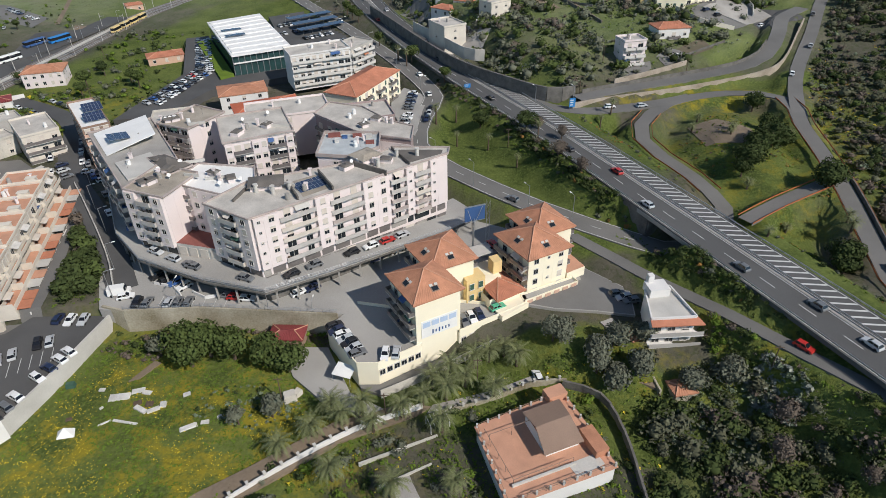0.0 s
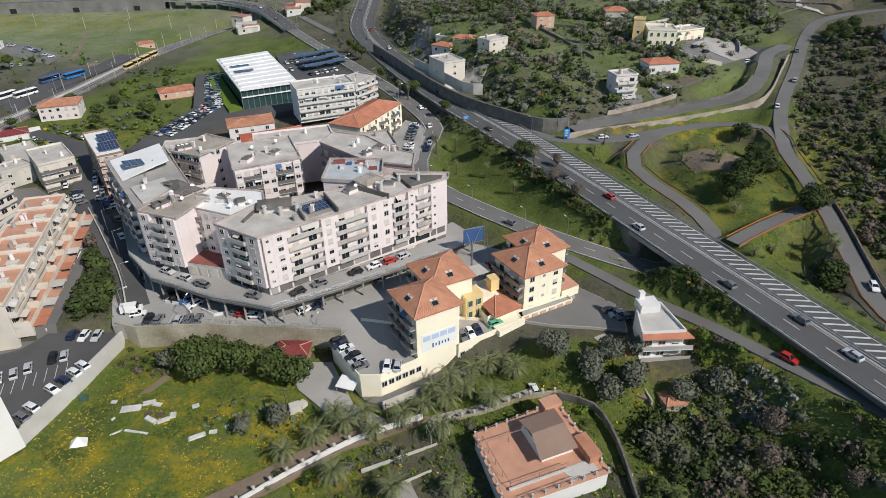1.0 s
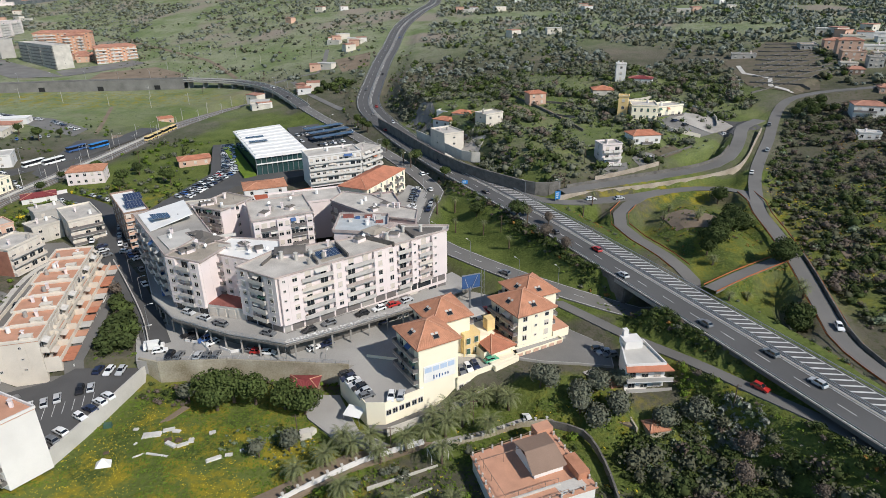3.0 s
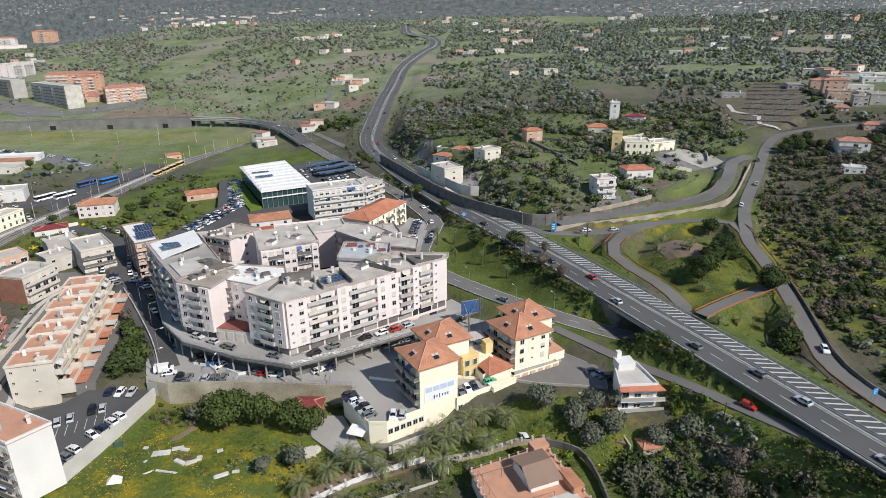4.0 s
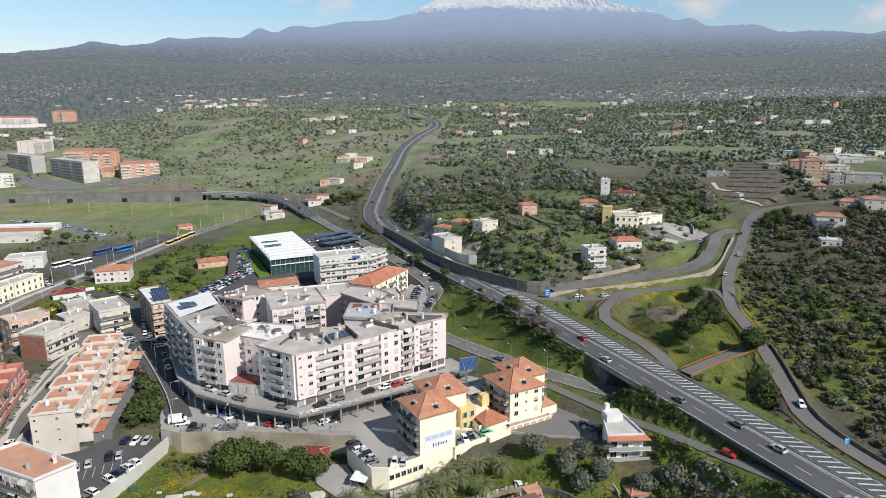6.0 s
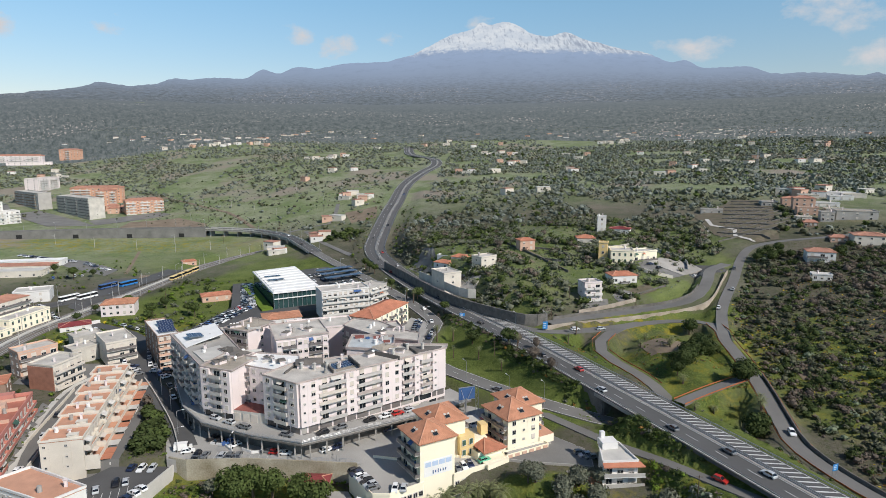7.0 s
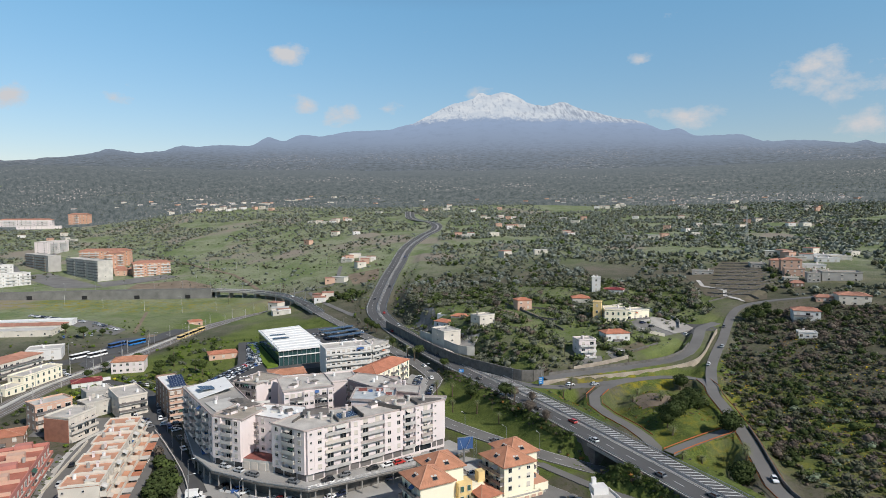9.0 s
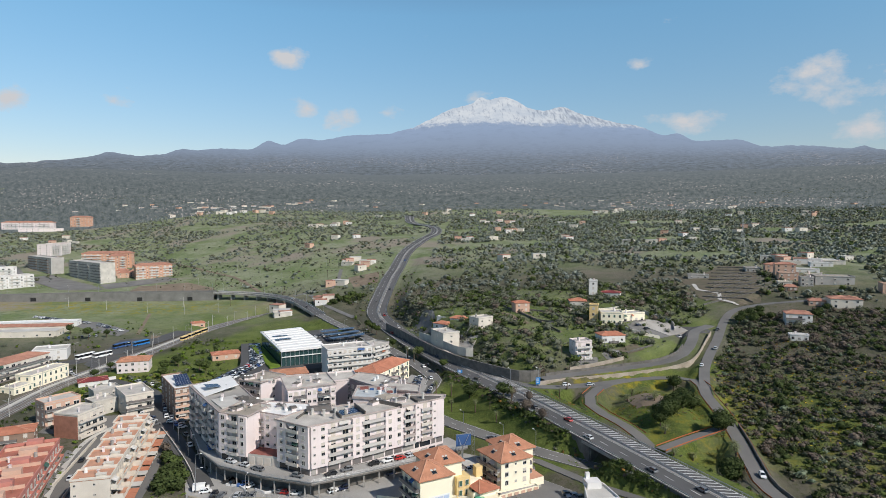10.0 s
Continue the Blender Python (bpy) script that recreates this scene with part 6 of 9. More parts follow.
# distant apartment blocks
far = "distant apartment blocks"
# two slabs have their shaded fronts put into darker walls and parapets
for lab, p0, p1, dep, nfl, wl_, rl_, rf_, sides_ in (
    ("pale apartment slab with loggia shade put into dark parapets", (-436, 499), (-374.5, 453.4), 16, 7, "junkwall", "rail", "flat", ("LwLwL", "xsx")),
    ("orange apartment block with white balconies and tiled roofs", (-351, 483.5), (-319, 505.7), 14, 5, "coral", "frame", "hip", ("lwlwl", "ww", "", "ww")),
    ("long orange apartment block with tiled roof", (-452, 551), (-396, 563), 14, 6, "coral", "frame", "hip", ("LwLw", "ww")),
    ("orange corner tower with a tiled roof", (-411, 538), (-394, 545), 15, 6, "coral", "frame", "hip", ("bwb", "ww", "", "ww")),
    ("apartment slab with a white end wall and front shade put into its greys", (-512, 541), (-460, 503), 14, 6, "grey", "brown", "flat", ("LwLw", "xx")),
    ("pink apartment slab with tall window strips", (-541, 628.4), (-545, 682.6), 17, 6, "pink", "frame", "flat", ("wLwLw", "", "", "ww")),
    ("long pink apartment row on the plain", (-790, 884), (-711, 907), 14, 5, "pink", "frame", "hip", ("wLwLwLw", "ww")),
    ("low pink shop row before the apartments", (-752, 872), (-690, 900), 10, 2, "pink", "frame", "flat", ("wwwwwwww", "ww")),
    ("salmon apartment block on the plain", (-699, 937), (-664, 940), 14, 7, "coral", "frame", "hip", ("wwbwww", "ww")),
    ("white apartment block beside the bank road", (-449, 396), (-429, 426), 14, 4, "white", "frame", "flat", ("lwlwl", "ww", "", "ww")),
    ("white apartment block with flat terraces", (-500, 450), (-476, 468), 13, 4, "white", "frame", "flat", ("lwlw", "ww", "", "ww")),
    ("white apartment block with flat terraces", (-486, 420), (-466, 434), 12, 3, "beige", "frame", "flat", ("lwlw", "ww", "", "ww"))):
    house("apartment_building", lab, rect(p0, p1, dep), nfl, 3.1, wl_, rf_, "fartile" if rf_ == "hip" else "roofgrey", sides=sides_, rail=rl_, group=far, category="apartment building", rise=2.6, ridge=max(1.0, math.dist(p0, p1) / 2 - 7), bits=0, sink=4, proud=0, over=1.0, plain=True)
for x, y, w in ((-398, 497, 13), (-386, 507, 12), (-376, 491, 12), (-368, 500, 12), (-412, 512, 14)):
    house("house", "low orange terraced house with a tiled roof", rect((x, y), (x + w, y + 4), 10), 2, 2.9, "salmon", "hip", "fartile", sides=("ww", "w", "", "w"), group="low houses between the blocks", rise=2.4, ridge=2.5, bits=0, sink=4)
for poly_ in ([(-372, 445), (-345, 478), (-322, 498), (-300, 482), (-326, 450), (-350, 420)], [(-458, 500), (-378, 442), (-350, 418), (-392, 408), (-470, 470)], [(-560, 560), (-520, 536), (-470, 476), (-490, 480), (-590, 545)]):
    single("pavement", drape(poly_, 0.3), M["yardgrey"], "grey asphalt streets round the apartment blocks", "pavement", "", "structure")


# ---- far mountain backdrop ----
def backdrop_material():
    m = bpy.data.materials.new("distant_mountain")
    m.use_nodes = True
    n, l = m.node_tree.nodes, m.node_tree.links
    n.remove(n["Principled BSDF"])
    geo, sep = n.new("ShaderNodeNewGeometry"), n.new("ShaderNodeSeparateXYZ")
    l.new(geo.outputs["Position"], sep.inputs[0])

    def math_(op, a, b=0.0, c=0.0):
        x = n.new("ShaderNodeMath")
        x.operation = op
        for sock, v in zip(x.inputs, (a, b, c)):
            if isinstance(v, (int, float)):
                sock.default_value = v
            else:
                l.new(v, sock)
        return x.outputs[0]

    def noise_at(sx, sz, detail, rough, slant=0.0):
        """Noise over the slope, sx features a kilometre across it and sz up it."""
        v = n.new("ShaderNodeCombineXYZ")
        l.new(math_("MULTIPLY_ADD", sep.outputs["Z"], slant, math_("MULTIPLY", sep.outputs["X"], sx / 1000)), v.inputs[0])
        l.new(math_("MULTIPLY", sep.outputs["Z"], sz / 1000), v.inputs[1])
        t = n.new("ShaderNodeTexNoise")
        t.inputs["Scale"].default_value, t.inputs["Detail"].default_value, t.inputs["Roughness"].default_value = 1.0, detail, rough
        l.new(v.outputs[0], t.inputs["Vector"])
        return t.outputs["Fac"]

    def ramp(fac, lo, hi, t0=0.0, t1=1.0):
        r = n.new("ShaderNodeMapRange")
        for key, v in (("From Min", lo), ("From Max", hi), ("To Min", t0), ("To Max", t1)):
            r.inputs[key].default_value = v
        l.new(fac, r.inputs["Value"])
        return r.outputs[0]

    def mix(f, a, c):
        x = n.new("ShaderNodeMix")
        x.data_type = "RGBA"
        l.new(f, x.inputs["Factor"])
        for sock, v in ((x.inputs[6], a), (x.inputs[7], c)):
            if isinstance(v, tuple):
                sock.default_value = (*v, 1)
            else:
                l.new(v, sock)
        return x.outputs[2]

    # unlit emission; haze is painted into these colours, bluer with height
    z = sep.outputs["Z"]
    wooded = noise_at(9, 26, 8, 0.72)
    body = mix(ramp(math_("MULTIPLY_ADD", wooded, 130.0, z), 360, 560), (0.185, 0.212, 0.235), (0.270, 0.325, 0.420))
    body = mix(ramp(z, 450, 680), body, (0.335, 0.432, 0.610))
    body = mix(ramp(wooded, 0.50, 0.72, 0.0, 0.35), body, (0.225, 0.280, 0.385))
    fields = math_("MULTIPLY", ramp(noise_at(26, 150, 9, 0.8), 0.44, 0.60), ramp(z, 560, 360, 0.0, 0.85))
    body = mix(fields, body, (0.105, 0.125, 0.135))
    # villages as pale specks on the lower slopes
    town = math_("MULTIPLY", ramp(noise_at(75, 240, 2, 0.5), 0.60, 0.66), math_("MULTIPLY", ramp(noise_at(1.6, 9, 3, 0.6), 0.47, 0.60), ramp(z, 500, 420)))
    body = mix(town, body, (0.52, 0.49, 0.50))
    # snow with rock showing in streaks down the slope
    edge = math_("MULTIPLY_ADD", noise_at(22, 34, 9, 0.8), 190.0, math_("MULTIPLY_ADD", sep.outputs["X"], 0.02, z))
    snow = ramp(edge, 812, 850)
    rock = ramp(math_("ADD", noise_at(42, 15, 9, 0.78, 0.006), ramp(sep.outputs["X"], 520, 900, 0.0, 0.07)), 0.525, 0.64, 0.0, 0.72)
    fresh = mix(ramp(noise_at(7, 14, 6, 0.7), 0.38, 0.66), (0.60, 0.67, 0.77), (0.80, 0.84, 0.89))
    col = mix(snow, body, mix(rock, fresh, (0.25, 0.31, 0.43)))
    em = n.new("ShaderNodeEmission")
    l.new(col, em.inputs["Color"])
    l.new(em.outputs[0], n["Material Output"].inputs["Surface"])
    return m


def plain_material():
    m = bpy.data.materials.new("distant_plain")
    m.use_nodes = True
    n, l = m.node_tree.nodes, m.node_tree.links
    n.remove(n["Principled BSDF"])
    geo, sep = n.new("ShaderNodeNewGeometry"), n.new("ShaderNodeSeparateXYZ")
    l.new(geo.outputs["Position"], sep.inputs[0])
    away, ratio, lg, mp = n.new("ShaderNodeMath"), n.new("ShaderNodeMath"), n.new("ShaderNodeMath"), n.new("ShaderNodeCombineXYZ")
    away.operation, away.inputs[1].default_value = "ADD", 200.0
    l.new(sep.outputs["Y"], away.inputs[0])
    ratio.operation = "DIVIDE"
    l.new(sep.outputs["X"], ratio.inputs[0])
    l.new(away.outputs[0], ratio.inputs[1])
    lg.operation, lg.inputs[1].default_value = "LOGARITHM", 1.0e3
    l.new(away.outputs[0], lg.inputs[0])
    l.new(ratio.outputs[0], mp.inputs["X"])
    l.new(lg.outputs[0], mp.inputs["Y"])
    no, sp_ = n.new("ShaderNodeTexNoise"), n.new("ShaderNodeTexNoise")
    no.inputs["Scale"].default_value, no.inputs["Detail"].default_value, no.inputs["Roughness"].default_value = 120.0, 7, 0.88
    sp_.inputs["Scale"].default_value, sp_.inputs["Detail"].default_value = 260.0, 3
    l.new(mp.outputs["Vector"], no.inputs["Vector"])
    l.new(mp.outputs["Vector"], sp_.inputs["Vector"])
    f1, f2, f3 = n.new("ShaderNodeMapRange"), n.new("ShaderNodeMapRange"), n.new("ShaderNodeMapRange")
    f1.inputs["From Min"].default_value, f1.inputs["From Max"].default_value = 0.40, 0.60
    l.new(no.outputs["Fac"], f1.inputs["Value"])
    # haze painted into the emission: fades to blue-grey with distance
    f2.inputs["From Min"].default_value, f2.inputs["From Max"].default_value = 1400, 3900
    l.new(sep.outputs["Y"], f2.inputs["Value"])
    f3.inputs["From Min"].default_value, f3.inputs["From Max"].default_value = 0.585, 0.63
    l.new(sp_.outputs["Fac"], f3.inputs["Value"])
    m1, m2, m3 = n.new("ShaderNodeMix"), n.new("ShaderNodeMix"), n.new("ShaderNodeMix")
    m1.data_type = m2.data_type = m3.data_type = "RGBA"
    l.new(f1.outputs[0], m1.inputs["Factor"])
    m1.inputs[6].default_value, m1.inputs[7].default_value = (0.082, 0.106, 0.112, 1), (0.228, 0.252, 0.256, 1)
    town, tf, tm = n.new("ShaderNodeTexNoise"), n.new("ShaderNodeMapRange"), n.new("ShaderNodeMath")
    town.inputs["Scale"].default_value, town.inputs["Detail"].default_value = 0.0028, 4
    l.new(geo.outputs["Position"], town.inputs["Vector"])
    tf.inputs["From Min"].default_value, tf.inputs["From Max"].default_value = 0.50, 0.62
    l.new(town.outputs["Fac"], tf.inputs["Value"])
    tm.operation = "MULTIPLY"
    l.new(tf.outputs[0], tm.inputs[0])
    l.new(f3.outputs[0], tm.inputs[1])
    l.new(tm.outputs[0], m3.inputs["Factor"])
    l.new(m1.outputs[2], m3.inputs[6])
    m3.inputs[7].default_value = (0.55, 0.50, 0.48, 1)
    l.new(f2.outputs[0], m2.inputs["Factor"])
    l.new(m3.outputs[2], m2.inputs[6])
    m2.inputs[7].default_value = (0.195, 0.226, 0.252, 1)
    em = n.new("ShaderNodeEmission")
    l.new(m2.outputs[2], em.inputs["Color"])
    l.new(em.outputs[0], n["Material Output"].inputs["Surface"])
    return m


mb = MB()
az = np.linspace(-75, 75, 200)
rr = np.linspace(1250, 4100, 40)
RX, RY = np.outer(np.sin(np.radians(az)), rr), np.outer(np.cos(np.radians(az)), rr) - 200
RZ = height(RX, RY, False) + 3 - 10 * (rr == rr[0])[None, :]
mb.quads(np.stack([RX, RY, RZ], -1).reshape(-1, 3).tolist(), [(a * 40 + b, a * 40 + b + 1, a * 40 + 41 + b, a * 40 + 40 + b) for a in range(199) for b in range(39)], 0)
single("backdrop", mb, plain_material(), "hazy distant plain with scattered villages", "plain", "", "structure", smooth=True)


def ridge_angle(p):
    """Height of the skyline, in degrees above level, p degrees to the right of straight ahead."""
    e = 4.156
    for c, w, h in ((4, 26, 2.46), (-36, 5, -0.63), (36, 5, 0.14), (5.0, 9, 3.05), (3.6, 2.2, 0.5), (6.0, 1.6, 0.77), (10.8, 1.4, 0.82), (0.5, 2.0, 0.47), (13.5, 2.5, 1.0), (17.5, 2.5, 1.15), (20.8, 1.0, 0.67), (-28.4, 1.1, 0.36),
                    (-23, 0.9, 0.34), (-15.8, 1.0, 0.8), (-13, 1.5, 0.77), (-9, 3, 0.72), (-20, 3, 0.41), (25.8, 1.0, 0.31), (34.3, 0.7, 0.28), (30, 3, 0.42), (8.6, 0.7, 0.10), (3.4, 0.5, 0.40), (24, 2.5, 0.68)):
        e += h * math.exp(-((p - c) / w) ** 2)
    e += 0.07 * noise.noise((p * 0.9, 3.1, 0)) + 0.06 * noise.noise((p * 2.7, 8.1, 0))
    return e


mb = MB()
az = np.linspace(-62, 62, 800)
lev = np.linspace(0, 1, 14)
vs, fs = [], []
for j, p in enumerate(az):
    top = math.tan(radians(ridge_angle(p)))
    for k, t in enumerate(lev):
        r = 3900 + 800 * t
        z0_ = 84 + 3900 * math.tan(radians(3.2))
        zz = z0_ + (84 + 4700 * top - z0_) * (t ** 0.85)
        zz += (1 - t) * t * 40 * noise.noise((p * 0.35, t * 4, 5.0))
        vs.append((r * math.sin(radians(p)), -200 + r * math.cos(radians(p)), zz))
nl = len(lev)
for j in range(len(az) - 1):
    for k in range(nl - 1):
        a = j * nl + k
        fs.append((a, a + nl, a + nl + 1, a + 1))
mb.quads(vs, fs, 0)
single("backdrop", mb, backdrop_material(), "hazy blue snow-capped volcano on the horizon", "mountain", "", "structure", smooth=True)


# ---- cars ----
CARCOL = {"white": (0.78, 0.78, 0.77), "silver": (0.48, 0.49, 0.50), "grey": (0.16, 0.165, 0.17), "black": (0.02, 0.02, 0.022), "red": (0.45, 0.03, 0.025), "blue": (0.05, 0.12, 0.32), "navy": (0.02, 0.03, 0.07), "green": (0.10, 0.42, 0.26)}


def car_proto(colour, L=3.85, W_=1.62, H_=1.42):
    paint = mat("car_paint_" + colour, CARCOL[colour], 0.3, 0.06, 0.5, 3, 0, spec=0.6)
    t = thing("car", (0, 0, 0), colour + " hatchback car parked on asphalt", "car", "parked cars")
    prof = [(-0.5, 0.28), (-0.5, 0.62), (-0.46, 0.86), (-0.30, 0.90), (0.20, 0.92), (0.30, 0.86), (0.47, 0.72), (0.5, 0.55), (0.5, 0.28)]
    mb = MB()
    for sgn in (-1, 1):
        pts = [(x * L, sgn * W_ / 2 * (0.93 if z < 0.3 or z > 0.85 else 1.0), z) for x, z in prof]
        mb.face(pts if sgn < 0 else pts[::-1], 0)
    for (x0, z0), (x1, z1) in zip(prof, prof[1:] + prof[:1]):
        w0 = 0.93 if z0 < 0.3 or z0 > 0.85 else 1.0
        w1 = 0.93 if z1 < 0.3 or z1 > 0.85 else 1.0
        mb.face([(x0 * L, W_ / 2 * w0, z0), (x1 * L, W_ / 2 * w1, z1), (x1 * L, -W_ / 2 * w1, z1), (x0 * L, -W_ / 2 * w0, z0)], 0)
    part("body", mb, paint, t, local=True)
    a, b = W_ / 2 * 0.88, W_ / 2 * 0.70
    lo = [(-0.45 * L, -a, 0.88), (0.22 * L, -a, 0.90), (0.22 * L, a, 0.90), (-0.45 * L, a, 0.88)]
    hi = [(-0.36 * L, -b, H_ - 0.06), (0.04 * L, -b, H_ - 0.06), (0.04 * L, b, H_ - 0.06), (-0.36 * L, b, H_ - 0.06)]
    mb = MB()
    mb.quads(lo + hi, ((0, 1, 5, 4), (1, 2, 6, 5), (2, 3, 7, 6), (3, 0, 4, 7)), 0)
    part("glasshouse", mb, M["carglass"], t, local=True)
    mb = MB()
    mb.box((-0.16 * L, 0, H_ - 0.03), (0.42 * L, 2 * b + 0.06, 0.07), 0, 0, 0.94)
    for x0, x1 in ((-0.42, -0.35), (-0.13, -0.14), (0.21, 0.045)):
        for sg in (-1, 1):
            mb.rod((x0 * L, sg * a, 0.9), (x1 * L, sg * b, H_ - 0.05), 0.045, n=4)
    part("roof", mb, paint, t, local=True)
    for x in (-0.31, 0.31):
        for sg in (-1, 1):
            mb = MB()
            mb.rod((x * L, sg * (W_ / 2 - 0.2), 0.31), (x * L, sg * (W_ / 2 + 0.01), 0.31), 0.31, n=12)
            part("wheel", mb, M["tyre"], t, local=True)
    return t


CARS = {}
crnd = random.Random(11)


def put_car(x, y, z, ang, colour=None):
    colour = colour or crnd.choice(["white", "white", "white", "silver", "silver", "silver", "grey", "grey", "black", "black", "navy", "navy", "grey", "black", "silver", "white", "grey", "white", "silver", "black", "blue", "red"])
    m = Matrix.Translation((x, y, z)) @ Matrix.Rotation(ang, 4, "Z")
    if colour not in CARS:
        CARS[colour] = car_proto(colour)
        CARS[colour].matrix_basis = m
        return
    copy_thing(CARS[colour], m)


def car_row(a, b, n, turn=0.0, z=None, skip=0.15):
    """n places from a to b, the cars turned from the row's own direction."""
    a, b = Vector(a), Vector(b)
    ang = math.atan2(b.y - a.y, b.x - a.x)
    for j in range(n):
        if crnd.random() < skip:
            continue
        p = a.lerp(b, (j + 0.5) / n)
        zz = (z(p.x) if callable(z) else z) if z is not None else ground(p.x, p.y) + 0.3
        put_car(p.x + crnd.uniform(-0.2, 0.2), p.y + crnd.uniform(-0.2, 0.2), zz, ang + turn + crnd.uniform(-0.05, 0.05) + (math.pi if crnd.random() < 0.5 else 0))


# on the deck
car_row((-71.5, -18.6), (-56.5, -26.6), 3, 0, deck_z, 0)
car_row((-60.5, -25.2), (-42.5, -31.6), 4, 0, deck_z, 0.1)
car_row((-37.0, -31.0), (-28.0, -24.4), 2, 0, deck_z, 0.3)
car_row((-24, -22.0), (-5, -7.6), 5, 0, deck_z, 0.2)
car_row((-90, 10), (-79, -10.5), 4, 0, deck_z, 0.3)
# on the plaza
car_row((-71, -32), (-57, -32.2), 6, 1.57, -3.3, 0.1)
car_row((-70.5, -21.5), (-60, -27), 4, 1.3, -3.3, 0.2)
car_row((-52, -29.5), (-44, -31.8), 3, 0.2, -3.3, 0)
car_row((-35.5, -30.5), (-29.5, -26.3), 2, 0.1, -3.3, 0)
car_row((-20, -18), (-10, -11), 2, 0, -3.3, 0)
put_car(-73.5, -30.0, -3.3, 0.3, "white")
# hotel terraces
car_row((-24.6, -40.2), (-17.6, -50.0), 7, 1.5, -3.25, 0)
car_row((-13.5, -50.0), (-9.5, -48.6), 2, 1.2, -3.25, 0)
car_row((2.8, -40.6), (8.0, -37.2), 3, 1.3, -3.2, 0)
put_car(11.2, -35.4, -3.2, 0.5, "green")
put_car(18.5, -51, ground(18.5, -51) + 0.02, 1.8, "white")
car_row((8, -14), (14, -8), 4, 1.2, -3.3, 0.2)
car_row((18, -6), (26, -9), 3, 0.3, -3.3, 0.2)
car_row((38, -30), (42, -34), 3, 1.0, None, 0)
# the shaded street
for off, n_ in ((-5.4, 20), (5.2, 18)):
    L = offset_line(STREET, off, 64, 170, 5.6)
    for (x, y, z), (x2, y2, _) in zip(L, L[1:]):
        if crnd.random() < 0.7:
            put_car(x, y, z + 0.02, math.atan2(y2 - y, x2 - x))
# resident car park
mb = MB()
mb.prism([(-112, -47), (-97, -39), (-94, -33.5), (-86, -31), (-76.5, -33.5), (-83.5, -64), (-90, -68), (-116, -66)], -9.5, -5.7, 0)
single("pavement", mb, M["asphalt"], "asphalt residents' car park", "car park", "", "structure")
wall_line("wall_carpark", [(-76, -33, -5.7), (-79.6, -50, -5.9), (-83.3, -64.5, -6.2)], 4.2, 0.9, 0.5, "kerb", "pale curved car park wall above the meadow")
car_row((-79.5, -44), (-85.5, -64), 8, 1.35, -5.7, 0.1)
car_row((-97, -50), (-90, -45.5), 3, 1.5, -5.7, 0)
car_row((-88.5, -43.5), (-84.5, -41.5), 2, 1.5, -5.7, 0)
car_row((-92, -34.5), (-80, -35.5), 4, 1.7, -5.7, 0.5)
car_row((-106, -50), (-101, -46), 3, 0.3, -5.7, 0)
lp = MB()
for j in range(9):
    p = Vector((-97.5, -52.5)).lerp(Vector((-84, -43.5)), j / 8)
    lp.bar((p.x, p.y, -5.695), (p.x + 1.6, p.y - 4.3, -5.695), 0.12, 0.012)
single("trim", lp, M["paint"], "white painted parking bay lines", "road marking", "", "structure")
# parking by the supermarket
for a, b, n_ in (((-114, 84), (-106, 122), 17), ((-109.5, 84), (-101, 121), 16), ((-106, 124), (-122, 172), 18), ((-101, 122), (-118, 172), 18)):
    car_row(a, b, n_, 1.2, -0.6, 0.12)
for k in range(5):
    o = Vector((-60 - 2 * k, 134 + k * 0)) + Vector((-5.6, 12.5)) * k
    car_row(o, o + Vector((20, 15)), 9, 1.57, 1.2, 0.25)
for k in range(3):
    o = Vector((-72, 172)) + Vector((-5.0, 11)) * k
    mb = MB()
    mb.bar((o.x, o.y, 3.9), (o.x + 20, o.y + 15, 3.9), 5.0, 0.15)
    c_ = thing("carport", (o.x + 10, o.y + 7, 1.2), "dark car park canopy on steel posts", "carport", "car park canopies")
    part("roof", mb, M["solar"], c_)
    for j in range(5):
        p = o.lerp(o + Vector((20, 15)), (j + 0.5) / 5)
        mb = MB()
        mb.rod((p.x, p.y, 1.2), (p.x, p.y, 3.9), 0.08)
        part("post", mb, M["steel"], c_)
mb = MB()
mb.prism([(-18, 52), (-10, 50), (-8, 72), (-6, 86), (-16, 96), (-20, 80)], -3, 0.75, 0)
single("pavement", mb, M["plaza"], "small forecourt with parked cars", "car park", "", "structure")
car_row((-14, 56), (-12, 90), 11, 1.3, 0.75, 0.2)
car_row((-6.5, 60), (-4.5, 76), 3, 0, 0.78, 0.2)
# traffic on the highway and other roads
for k, (s_, off, flip) in enumerate(((118, 6.4, 0), (150, 2.8, 0), (166, 6.4, 0), (214, 2.8, 0), (232, 6.5, 0), (280, 6.3, 0), (330, 2.8, 0), (402, 6.2, 0), (448, 2.9, 0), (138, 3.2, 0), (196, 7.2, 0), (258, 3.2, 0), (316, -3.2, 1), (352, -3.0, 1), (420, -3.2, 1), (470, -3.0, 1), (520, 5, 0), (560, -3, 1), (640, 5, 0), (690, -3, 1))):
    for p, d in along(HWY, 9999, s_):
        n_ = Vector((-d.y, d.x, 0)) * off
        put_car(p.x + n_.x, p.y + n_.y, p.z + 0.01, math.atan2(d.y, d.x) + math.pi * flip)
